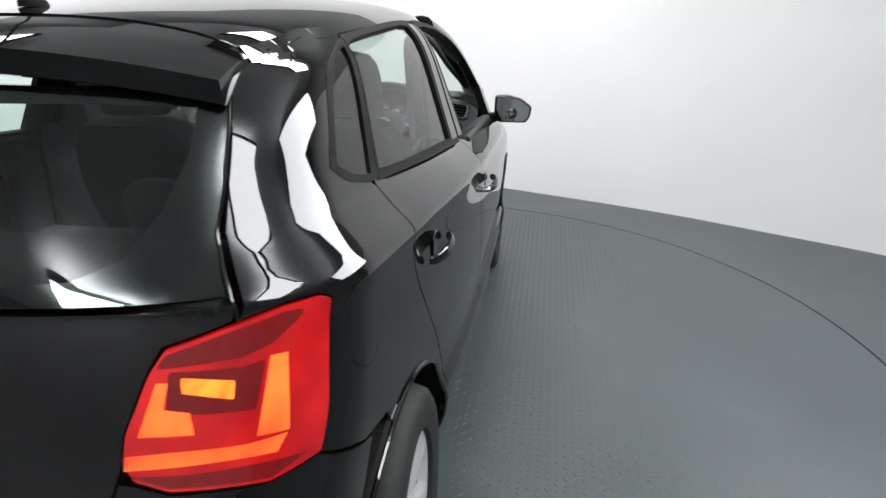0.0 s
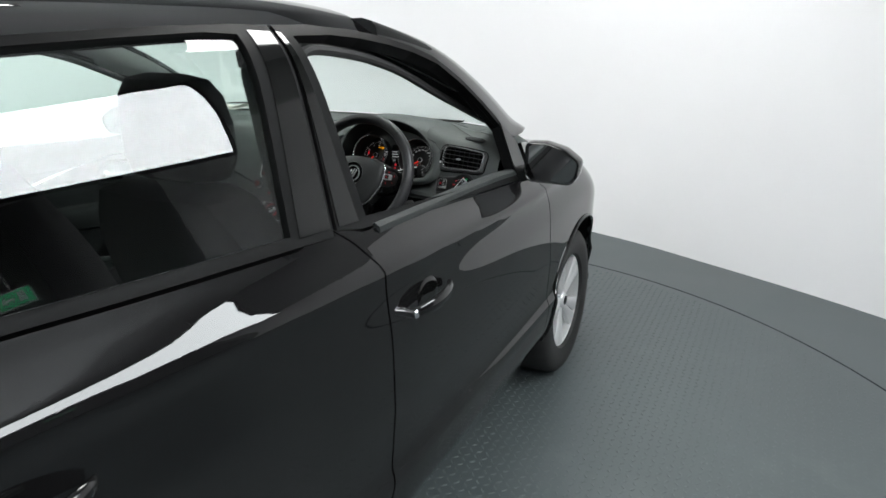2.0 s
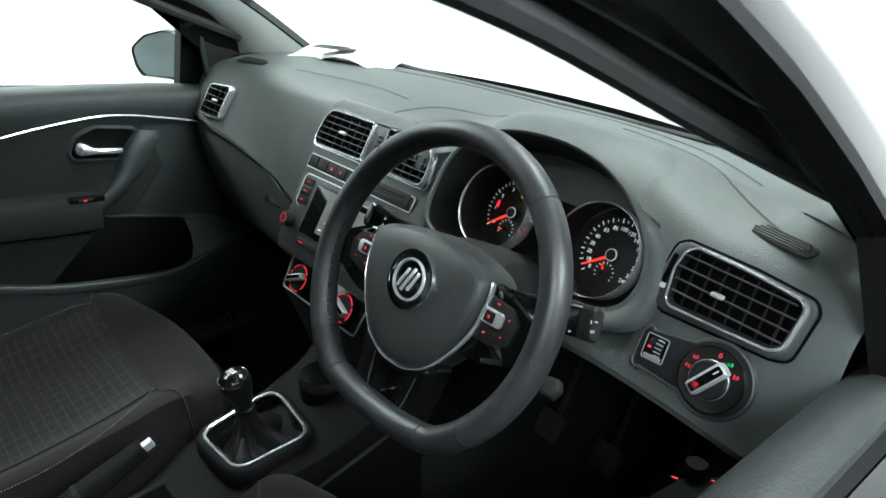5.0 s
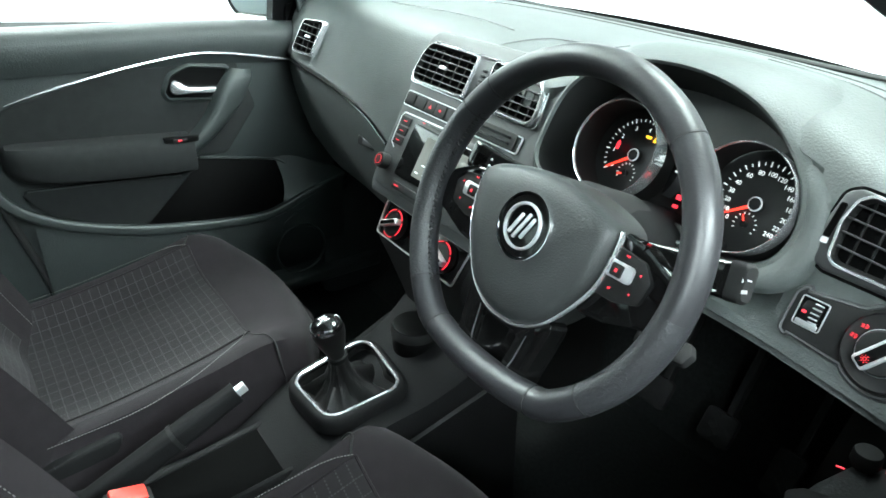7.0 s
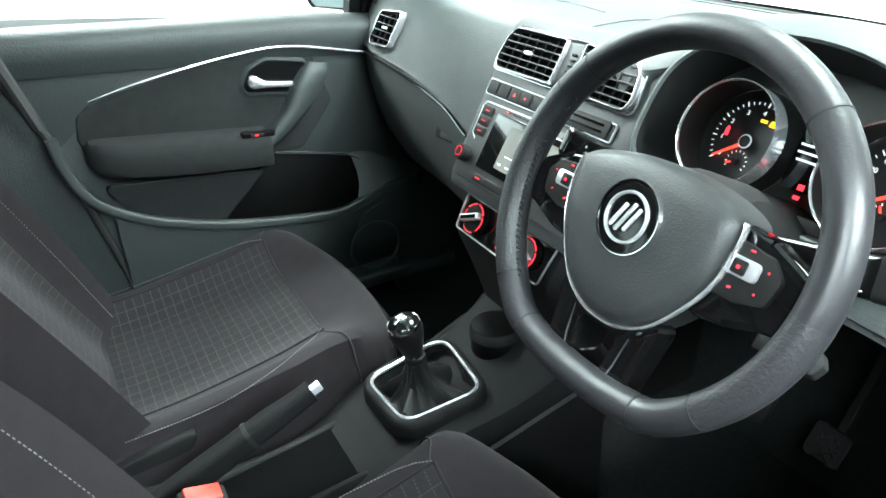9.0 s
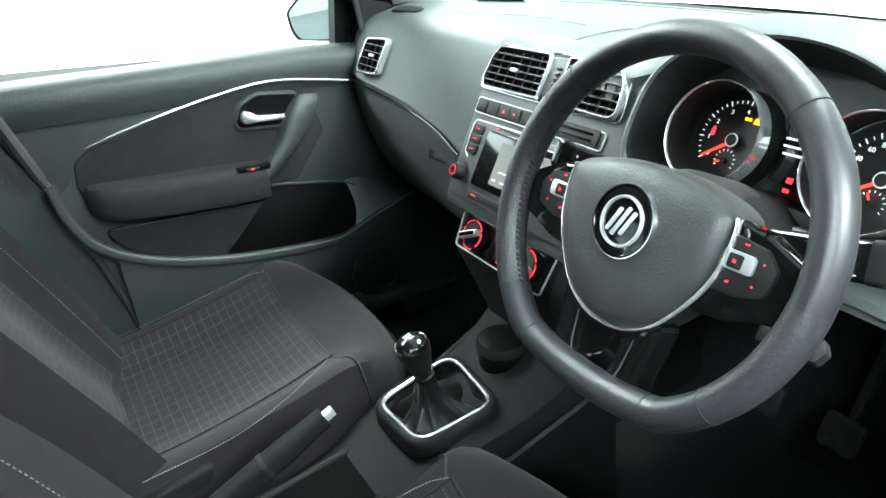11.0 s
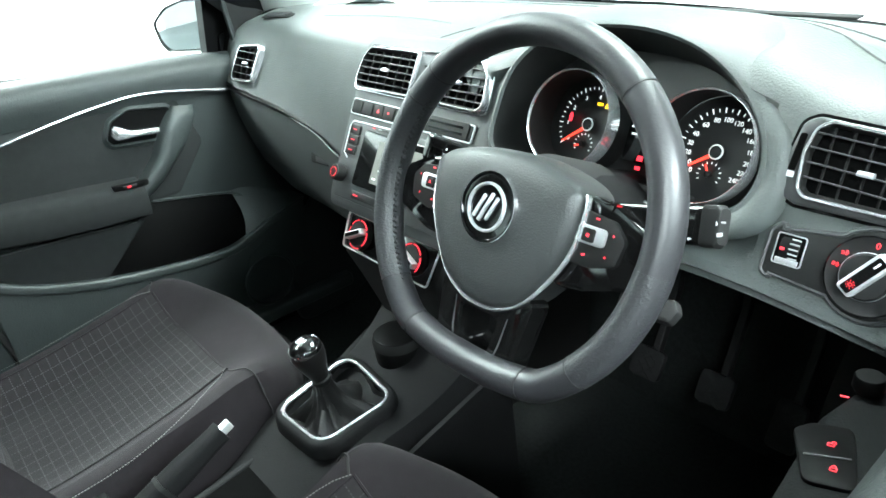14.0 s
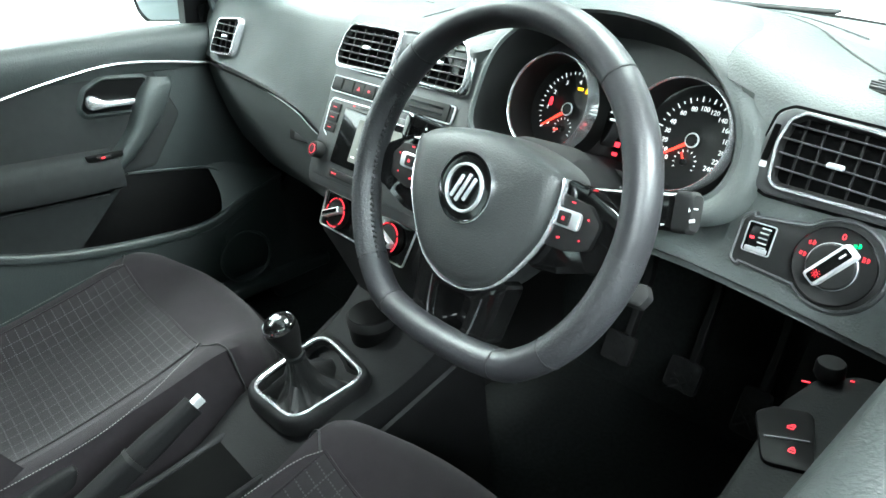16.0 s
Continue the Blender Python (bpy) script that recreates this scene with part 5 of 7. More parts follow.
# driver's outer vent in its raised surround
surround = fillet([(-0.0625, 0.012), (-0.0605, 0.045), (-0.0575, 0.068), (-0.045, 0.0745), (0.03, 0.0695), (0.092, 0.061), (0.098, 0.050), (0.090, -0.002), (0.072, -0.006), (-0.046, -0.0056), (-0.0590, 0.0)], 0.012, 4)
vent_r = fillet([(-0.0425, 0.010), (-0.0452, 0.042), (-0.040, 0.063), (-0.030, 0.0695), (0.025, 0.0650), (0.080, 0.0570), (0.087, 0.050), (0.081, 0.009), (0.070, 0.003), (-0.036, 0.0045)], 0.009, 4)
part("vent_surround", plate(surround, 0.006, 0.003, holes=[vent_r], m=on(FASCIA_R, 0, 0, -0.001)), M_DASH, dash)
part("surround_gap", ring2d(surround, 0.0018, 0.001, m=on(FASCIA_R, 0, 0, 0.0004), profile=[(-0.0030, 0.0), (-0.0030, 0.0012), (0.0005, 0.0012), (0.0005, 0.0)]), M_GLOSS, dash, "dark gap round the vent")
air_vent(on(FASCIA_R, 0, 0, 0.0085), vent_r, 4, 7, "driver air vent with a chrome rim", 0.0036, (-0.014, -0.004), -4.0, 0.0045)
# Thin black plate on the surround, painting the slot's shade.
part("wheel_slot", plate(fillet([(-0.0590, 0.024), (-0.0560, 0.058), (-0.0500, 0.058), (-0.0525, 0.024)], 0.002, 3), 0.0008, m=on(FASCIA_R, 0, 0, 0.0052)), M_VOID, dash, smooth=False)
part("vent_wheel", lathe([(0, 0.0022), (0.013, 0.0022), (0.0145, 0.001), (0.0145, -0.001), (0.013, -0.0022), (0, -0.0022)], 32, m=on(FASCIA_R, -0.0543, 0.041, -0.004) @ pose(0, 0, -4, 0, 90, 0)), M_RUBBER, dash, "ribbed thumb wheel")
part("vent_mark", plate(rect(0.0065, 0.0055, 0.001), 0.0005, m=on(FASCIA_R, -0.0555, 0.0205, 0.0054)), M_PRINT, dash, "pale grey vent symbol", smooth=False)

# light switch panel
KC = (0.0318, -0.0494)
panel = fillet([(-0.0500, -0.0751), (-0.0566, -0.0700), (-0.0555, -0.0320), (-0.0473, -0.0244)], 0.006, 4) + [(-0.0018, -0.0243)] + arc(*KC, 0.0385, 136, -138, 40) + [(-0.0001, -0.0752)]
sw = part("light_switch_panel", plate(panel, 0.004, 0.0015, m=on(FASCIA_R, 0, 0, 0.001)), M_BLACK, car, "black light switch panel")
part("panel_edge", ring2d(panel, -0.0030, 0.004, m=on(FASCIA_R, 0, 0, 0.0005), profile=[(0.0004, 0.0), (0.0004, 0.0046), (-0.0012, 0.0056), (-0.0030, 0.0046), (-0.0045, 0.0)]), M_DASH, sw, "dark grey raised panel edge")
# Raised black plate that paints the shade of the dimmer's well.
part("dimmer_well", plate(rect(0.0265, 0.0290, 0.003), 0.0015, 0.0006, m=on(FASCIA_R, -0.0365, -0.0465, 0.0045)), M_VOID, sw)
part("dimmer_frame", ring2d(rect(0.0265, 0.0290, 0.003), 0.0012, 0.002, m=on(FASCIA_R, -0.0365, -0.0465, 0.0052)), M_SATIN, sw, "thin satin frame")
part("dimmer_wheel", lathe([(0, -0.0085), (0.0125, -0.0085), (0.0135, -0.007), (0.0135, 0.007), (0.0125, 0.0085), (0, 0.0085)], 28, m=on(FASCIA_R, -0.0365, -0.0450, -0.0035) @ pose(0, 0, 0, 0, 90, 0)), M_TRIM, sw, "ribbed dimmer wheel")
for i in range(7):
    a = radians(30 + 20 * i)
    part("wheel_rib", box((0.008, 0.0012, 0.0010), m=on(FASCIA_R, -0.0318, -0.0450 + 0.0137 * math.cos(a), -0.0035 + 0.0137 * math.sin(a)) @ pose(0, 0, 0, 90 - math.degrees(a), 0, 0)), M_SATIN, sw, smooth=False)
part("dimmer_step", plate(rect(0.021, 0.0045, 0.001), 0.002, 0.0006, m=on(FASCIA_R, -0.0365, -0.0572, 0.0055)), M_SATIN, sw, "satin strip under the wheel")
part("lamp_symbol", plate(rect(0.0042, 0.0026, 0.001), 0.0004, m=on(FASCIA_R, -0.0415, -0.0462, 0.0101)), M_RED, sw, smooth=False)
KN = on(FASCIA_R, KC[0], KC[1], 0.004)
part("rotary_bezel", lathe([(0.0335, 0), (0.0345, 0.006), (0.0335, 0.0085), (0.0315, 0.0075), (0.021, 0.0072), (0, 0.0070)], 56, m=KN), M_BLACK, sw, "round black dial")
part("bezel_rim", lathe([(0.0330, 0.0080), (0.0338, 0.0092), (0.0346, 0.0080)], 56, m=KN), M_GLOSS, sw, "gloss rim of the dial")
part("rotary_knob", lathe([(0.0205, 0.006), (0.0202, 0.014), (0.0185, 0.017), (0, 0.0175)], 40, m=KN), M_BLACK, sw, "black rotary light switch")
part("knob_edge", lathe([(0.0203, 0.0125), (0.0208, 0.0132), (0.0203, 0.0139)], 40, m=KN), M_SATIN, sw)
GRIP = on(KN, 0.0018, 0.0022, 0.0155, 54)
part("rotary_grip", plate(rect(0.0430, 0.0150, 0.0035), 0.0120, 0.0022, m=GRIP), M_SATIN, sw, "chrome-edged grip bar")
part("grip_inlay", plate(rect(0.0385, 0.0092, 0.002), 0.0008, m=on(GRIP, 0, 0, 0.0116)), M_GLOSS, sw, "gloss black grip inlay", smooth=False)
part("grip_mark", plate(rect(0.0065, 0.0016, 0.0006), 0.0005, m=on(GRIP, 0.0130, 0, 0.0122)), M_PRINT, sw, smooth=False)
part("lamp_symbol", ring2d([(0.0018 * math.cos(a), 0.0018 * math.sin(a)) for a in [i * math.pi / 6 for i in range(12)]], 0.0007, 0.0005, m=on(GRIP, -0.0120, 0, 0.0120)), M_RED, sw)
for i in range(8):
    part("lamp_ray", box((0.0010, 0.0005, 0.0005), (0.0032, 0, 0.0123), m=on(GRIP, -0.0120, 0, 0, 45 * i)), M_RED, sw, smooth=False)


def lamp_symbol(a, material, rays, tilt):
    """A half-round lamp with beams, on the dial at the angle a."""
    o = on(KN, 0.0262 * math.cos(radians(a)), 0.0262 * math.sin(radians(a)), 0.0076)
    half = [(0.0021 * math.cos(radians(t)), 0.0021 * math.sin(radians(t))) for t in range(-90, 91, 18)]
    part("lamp_symbol", ring2d(half, 0.0006, 0.0005, m=on(o, 0.0003, 0)), material, sw)
    for i in range(rays):
        part("lamp_ray", box((0.0024, 0.0005, 0.0005), (-0.0022, 0.0012 * (i - (rays - 1) / 2), 0.0002), m=on(o, 0, 0, 0, tilt)), material, sw, smooth=False)


lamp_symbol(145, M_RED, 3, 12)
lamp_symbol(173, M_RED, 3, -12)
lamp_symbol(30, M_RED, 4, 0)
lamp_symbol(60, M_GREEN, 3, 20)
text("0", 0.0075, on(KN, 0.0006, 0.0265, 0.0076), M_RED, sw, "lamp_symbol")

# passenger's outer vent
air_vent(on(FASCIA_L, 0, 0, 0.009), fillet([(-0.022, -0.026), (-0.008, 0.036), (0.0, 0.043), (0.076, 0.050), (0.079, 0.044), (0.064, -0.016), (0.056, -0.022)], 0.010, 4), 4, 3, "passenger air vent with a chrome rim")
# fold line, glovebox catch
part("glovebox_gap", sweep([Vector((x, dash_profile(x)[15][0] - 0.001, dash_profile(x)[15][1] - 0.010)) for x in frange(-0.70, -0.215, 24)], circle(0.0025, 6)), M_GLOSS, dash, "dark line over the glovebox lid")
gx = -0.30
part("glovebox_catch", plate(rect(0.13, 0.030, 0.008), 0.01, 0.004, m=basis((gx, 1.822, 0.815), (1, 0, 0.06), (0, 0.25, 1))), M_BLACK, dash, "recessed glovebox catch")
part("catch_lever", plate(rect(0.10, 0.014, 0.005), 0.006, 0.003, m=basis((gx + 0.005, 1.816, 0.812), (1, 0, 0.06), (0, 0.25, 1))), M_DASH, dash)
# seams on the top
def dash_top(x, y):
    pr = dash_profile(x)
    for a, b in zip(pr, pr[1:]):
        if min(a[0], b[0]) <= y <= max(a[0], b[0]) and abs(a[0] - b[0]) > 1e-6:
            return a[1] + (b[1] - a[1]) * (y - a[0]) / (b[0] - a[0])
    return pr[5][1]


for line in ([(-0.42, 1.93), (-0.2, 1.955), (-0.07, 1.945)], [(-0.04, 1.875), (0.0, 1.94), (0.07, 1.965), (0.16, 1.955)], [(0.32, 2.03), (0.45, 1.98), (0.56, 1.93), (0.62, 1.90)], [(-0.5, 2.05), (-0.2, 2.13), (0.1, 2.14), (0.35, 2.09), (0.55, 1.99)]):
    pts = [Vector((x, y, dash_top(x, y) + 0.0006)) for x, y in spline(line, 8)]
    part("dash_seam", sweep(pts, [(-0.0012, 0), (0, 0.0009), (0.0012, 0), (0, -0.002)]), M_DASH, dash, "moulded seam line")
for vx, vy, n, tw in ((0.625, 1.880, 5, -18), (-0.56, 1.905, 4, 14)):
    dv = part("demister_vent", plate(fillet([(-0.045, -0.014), (0.045, -0.012), (0.040, 0.014), (-0.030, 0.014)], 0.012, 4), 0.003, 0.002, m=pose(vx, vy, dash_top(vx, vy) + 0.001, 8, 0, tw)), M_BLACK, dash, "small side window demister vent")
    for i in range(n):
        part("louvre", box((0.07 - abs(i - n // 2) * 0.006, 0.0022, 0.004), (0, -0.010 + 0.020 * i / (n - 1), 0.003), 0.0006, 1, m=pose(vx, vy, dash_top(vx, vy) + 0.002, 8, 0, tw)), M_DASH, dv)
part("screen_vent", box((0.9, 0.022, 0.004), (0, 2.175, 1.049), 0.002), M_BLACK, dash, "black windscreen demister slot")

# ---- centre stack ----
body = [(-0.168, 0.300), (-0.160, 0.05), (-0.150, 0.030), (0.150, 0.030), (0.162, 0.05), (0.172, 0.300), (0.150, 0.322), (-0.145, 0.318)]
stack = part("centre_fascia", plate(fillet(body, [0.03, 0.02, 0.02, 0.02, 0.02, 0.03, 0.03, 0.03], 4), 0.10, 0.008, m=on(STACK, 0, 0, -0.10)), M_DASH, car, "dark grey centre stack")
rings = []
for z, y, w in ((0.82, 1.752, 0.142), (0.78, 1.728, 0.138), (0.745, 1.712, 0.134), (0.725, 1.712, 0.132), (0.68, 1.730, 0.128), (0.60, 1.760, 0.124), (0.54, 1.775, 0.122), (0.45, 1.78, 0.122)):
    rings.append([(-w, 2.05, z), (-w, y + 0.05, z), (-w + 0.004, y + 0.012, z), (-w + 0.016, y, z), (w - 0.016, y, z), (w - 0.004, y + 0.012, z), (w, y + 0.05, z), (w, 2.05, z)])
part("lower_fascia", loft(rings), M_BLACK, stack, "black lower stack")
air_vent(on(STACK, 0, 0, 0.006), fillet([(-0.158, 0.226), (-0.150, 0.272), (-0.138, 0.290), (-0.020, 0.291), (-0.020, 0.228)], [0.016, 0.014, 0.016, 0.005, 0.005], 4), 5, 5, "centre air vent with a chrome rim", 0.0022)
air_vent(on(STACK, 0, 0, 0.009), fillet([(0.026, 0.228), (0.026, 0.291), (0.118, 0.291), (0.134, 0.272), (0.140, 0.226)], [0.005, 0.005, 0.016, 0.014, 0.016], 4), 5, 5, "centre air vent with a chrome rim", 0.0022)
part("vent_bridge", plate(rect(0.046, 0.064, 0.003, cx=0.003, cy=0.2595), 0.004, 0.002, m=STACK), M_DASH, stack)
part("chrome_strip", ring2d(fillet([(-0.166, 0.221), (-0.155, 0.280), (-0.140, 0.297), (0.122, 0.298), (0.140, 0.280), (0.148, 0.221)], 0.014, 4), 0.003, 0.004, m=on(STACK, 0, 0, 0.001)), M_CHROME, stack, "chrome strip round the vents")
for i in range(5):
    part("thumb_rib", box((0.010, 0.004, 0.004), (0.003, 0.243 + 0.008 * i, 0.005), 0.001, 1, m=STACK), M_BLACK, stack)
# switch row
row = part("switch_row", plate(rect(0.284, 0.024, 0.004, cx=-0.012, cy=0.1955), 0.002, 0.001, m=on(STACK, 0, 0, 0.001)), M_BLACK, car, "black switch row")
part("row_edge", ring2d(rect(0.286, 0.026, 0.005, cx=-0.012, cy=0.1955), 0.002, 0.0028, m=on(STACK, 0, 0, 0.001)), M_SATIN, row)
for i, x in enumerate((-0.140, -0.110, -0.082, -0.056, -0.024)):
    part("switch", plate(rect(0.025, 0.019, 0.002, cx=x, cy=0.1955), 0.003, 0.001, m=on(STACK, 0, 0, 0.002)), M_BLACK, row)
part("hazard_mark", plate([(-0.003, -0.0025), (0.003, -0.0025), (0, 0.003)], 0.0005, m=on(STACK, -0.082, 0.1955, 0.0052)), M_RED, row, "red hazard mark", smooth=False)
bars([(-0.056, 0.1955, 0.004, 0.003, 0)], on(STACK, 0, 0, 0.0052), M_RED, row)
slot = part("card_slot", plate(rect(0.092, 0.024, 0.004, cx=0.076, cy=0.1965), 0.003, 0.001, m=on(STACK, 0, 0, 0.002)), M_BLACK, row, "black slotted tray")
for i in range(2):
    part("slot_line", box((0.070, 0.003, 0.002), (0.076, 0.192 + 0.009 * i, 0.005), m=STACK), M_GLOSS, slot, smooth=False)
# radio
radio = part("radio", plate(fillet([(-0.150, 0.172), (-0.150, 0.062), (-0.138, 0.048), (0.138, 0.048), (0.150, 0.062), (0.150, 0.172)], 0.008, 4), 0.004, 0.002, m=on(STACK, 0, 0, 0.001)), M_DASH, car, "dark grey radio with a lit screen")
part("radio_edge", sweep([STACK @ Vector((x, y, 0.005)) for x, y in resample(fillet([(-0.118, 0.105), (-0.128, 0.112), (-0.140, 0.120), (-0.142, 0.165), (-0.136, 0.172), (0.0, 0.174), (0.14, 0.174)], 0.005, 3)[6:-6], 0.01, False)], circle(0.0012, 6)), M_SATIN, radio, "thin satin edge")
part("screen_bezel", plate(rect(0.165, 0.088, 0.005, cx=-0.014, cy=0.119), 0.003, 0.001, m=on(STACK, 0, 0, 0.0045)), M_GLOSS, radio, "gloss black bezel")
part("screen", plate(rect(0.118, 0.066, 0.002, cx=0.006, cy=0.119), 0.0008, m=on(STACK, 0, 0, 0.0075)), M_SCREEN, radio, "lit beige screen", smooth=False)
bars([(-0.043, 0.094, 0.008, 0.0024, 0), (-0.022, 0.094, 0.010, 0.0024, 0), (-0.028, 0.108, 0.020, 0.0016, 0)], on(STACK, 0, 0, 0.0085), M_WHITE, radio)
for i in range(3):
    part("radio_key", plate(rect(0.026, 0.014, 0.002, cx=-0.1235, cy=0.159 - 0.0165 * i), 0.0035, 0.001, m=on(STACK, 0, 0, 0.004)), M_BLACK, radio)
    bars([(-0.1235, 0.159 - 0.0165 * i, 0.009, 0.0014, 0)], on(STACK, 0, 0, 0.0077), M_RED, radio)
bars([(-0.075, 0.1685, 0.012, 0.0016, 0), (-0.02, 0.1685, 0.09, 0.0024, 0)], on(STACK, 0, 0, 0.006), M_GLOSS, radio)
bars([(-0.078, 0.1685, 0.006, 0.0014, 0)], on(STACK, 0, 0, 0.0066), M_RED, radio)
for kx in (-0.131, 0.128):
    part("radio_knob", lathe([(0.013, 0.0), (0.0135, 0.010), (0.012, 0.017), (0.0085, 0.018), (0, 0.0165)], 28, m=on(STACK, kx, 0.085, 0.004)), M_BLACK, radio, "black rotary knob")
    part("knob_light", lathe([(0.0070, 0.0184), (0.0076, 0.0184), (0.0076, 0.0176)], 28, m=on(STACK, kx, 0.085, 0.004)), M_RED, radio)
part("slot_cover", plate(rect(0.12, 0.012, 0.003, cx=-0.03, cy=0.060), 0.003, 0.001, m=on(STACK, 0, 0, 0.004)), M_BLACK, radio)
bars([(-0.078, 0.060, 0.012, 0.002, 0)], on(STACK, 0, 0, 0.0074), M_RED, radio)
# heater controls
HEAT = on(STACK, 0.0, 0.0, -0.022)
heat = part("heater_panel", plate(fillet([(-0.112, 0.030), (-0.106, -0.026), (0.106, -0.028), (0.112, 0.032)], 0.006, 4), 0.004, 0.002, m=HEAT), M_GLOSS, car, "black heater panel with red-lit knobs")
part("panel_edge", ring2d(fillet([(-0.112, 0.030), (-0.106, -0.026), (0.106, -0.028), (0.112, 0.032)], 0.006, 4), -0.0022, 0.003, m=on(HEAT, 0, 0, 0.003)), M_SATIN, heat, "thin satin edge")
for kx, grip in ((-0.064, 25), (0.068, -20)):
    ko = on(HEAT, kx, 0.002, 0.004)
    part("heater_knob", lathe([(0.021, 0), (0.0215, 0.008), (0.0195, 0.011), (0, 0.011)], 36, m=ko), M_BLACK, heat, "black rotary knob")
    for a0, a1 in ((-40, 20), (30, 90), (100, 150), (160, 215), (235, 300)):
        b = lathe([(0.0220, 0.0112), (0.0231, 0.0112), (0.0231, 0.0100)], 10, turn=a1 - a0)
        b.transform(ko @ pose(0, 0, 0, 0, 0, a0))
        part("lit_arc", b, M_RED, heat, "glowing red arc")
    part("knob_ring", lathe([(0.0232, 0.004), (0.0246, 0.0095), (0.0252, 0.004), (0.0252, 0)], 36, m=ko), M_BLACK, heat)
    part("knob_grip", plate(rect(0.040, 0.010, 0.002), 0.012, 0.002, m=on(ko, 0, 0, 0.010, grip)), M_SATIN, heat, "satin-edged grip bar")
    part("grip_inlay", plate(rect(0.034, 0.006, 0.001), 0.0006, m=on(ko, 0, 0, 0.0222, grip)), M_GLOSS, heat, smooth=False)
part("heater_button", plate(rect(0.018, 0.022, 0.002, cx=0.002, cy=-0.004), 0.004, 0.001, m=on(HEAT, 0, 0, 0.004)), M_BLACK, heat)
bars([(0.002, -0.018, 0.006, 0.004, 0)], on(HEAT, 0, 0, 0.0045), M_RED, heat)

# ---- steering wheel ----
WHEEL = basis((0.347, 1.63, 0.958), (1, 0, 0), (0, 0.41, 0.91))
RIM = 0.1765


def rim_point(a, r=RIM):
    x, y = r * math.cos(a), r * math.sin(a)
    low = -0.150
    if y > 0:
        y *= 0.975
    if y < low:
        y = low - (low - y) * 0.42
    return Vector((x, y, 0))


wheel_path = [rim_point(2 * math.pi * i / 96) for i in range(96)]
prof = [(0.0160 * math.cos(a), 0.0182 * math.sin(a)) for a in [2 * math.pi * i / 16 for i in range(16)]]


def rim_sweep(a0, a1, grow=0.0, n=40):
    pts = [rim_point(radians(a0 + (a1 - a0) * i / n)) for i in range(n + 1)]
    b = sweep(pts, [(x * (1 + grow), y * (1 + grow)) for x, y in prof], up=(0, 0, 1))
    b.transform(WHEEL)
    return b


steer = part("steering_wheel", sweep(wheel_path, prof, True, (0, 0, 1)), M_LEATHER, car, "black leather-wrapped flat-bottomed steering wheel", at=WHEEL)
WI = steer.matrix_basis.inverted()


def wpart(name, bm, material, label="", lift=0.0, x=0.0, y=0.0, smooth=True):
    bm.transform(Matrix.Translation((x, y, lift)))
    return part(name, bm, material, steer, label, smooth)


for a0, a1 in ((150, 222), (-42, -4)):
    b = rim_sweep(a0, a1, 0.012)
    b.transform(WI)
    part("grip_section", b, M_PERF, steer, "perforated leather grip")
for a in (137, 48, 150, 222, -42, 243, 297):
    c0 = rim_point(radians(a))
    t = (rim_point(radians(a + 1)) - rim_point(radians(a - 1))).normalized()
    b = sweep([c0 - t * 0.0008, c0 + t * 0.0008], [(x * 1.035, y * 1.035) for x, y in prof], up=(0, 0, 1))
    part("rim_seam", b, M_RUBBER, steer, "stitched seam")
rs = None
for i in range(70):
    a = radians(148 + 76 * i / 69)
    p = rim_point(a, RIM - 0.0152)
    rs = box((0.0016, 0.0046, 0.0016), (0, 0, 0), m=Matrix.Translation(p + Vector((0, 0, 0.003 + 0.003 * (i % 2)))) @ pose(0, 0, 0, 0, 0, math.degrees(a) + (35 if i % 2 else -35)), bm=rs)
part("rim_stitching", rs, M_RUBBER, steer, "black cross stitching", smooth=False)
PAD = spline([(-0.096, 0.022), (-0.086, 0.040), (-0.045, 0.052), (0, 0.056), (0.045, 0.052), (0.086, 0.040), (0.096, 0.022), (0.089, -0.026), (0.057, -0.076), (0.026, -0.096), (0, -0.100), (-0.026, -0.096), (-0.057, -0.076), (-0.089, -0.026)], 4, True)
rings = []
for k, h in ((1.0, -0.042), (1.0, -0.004), (0.985, 0.004), (0.95, 0.010), (0.85, 0.0145), (0.65, 0.0175), (0.40, 0.019), (0.15, 0.0195)):
    rings.append([(u * k, v * k - 0.008 * (1 - k), h) for u, v in PAD])
wpart("airbag_cover", loft(rings), M_PAD, "dark grey airbag cover")
path = [(u * 1.018, v * 1.018, 0.001) for u, v in PAD[5 * 4 + 2:] + PAD[:3]]
wpart("chrome_edge", sweep(path, [(0.0019 * math.cos(a), 0.0045 * math.sin(a)) for a in [i * math.pi / 4 for i in range(8)]], up=(0, 0, 1)), M_BRIGHT, "chrome strip round the airbag cover")
part("pad_marking", bars([(-0.012 + 0.005 * i, 0, 0.0034, 0.0042, 0) for i in range(6)], Matrix.Translation((0.010, -0.052, 0.0166)), M_PAD, None, "tread_tmp").data, M_PAD, steer, "raised lettering on the cover")
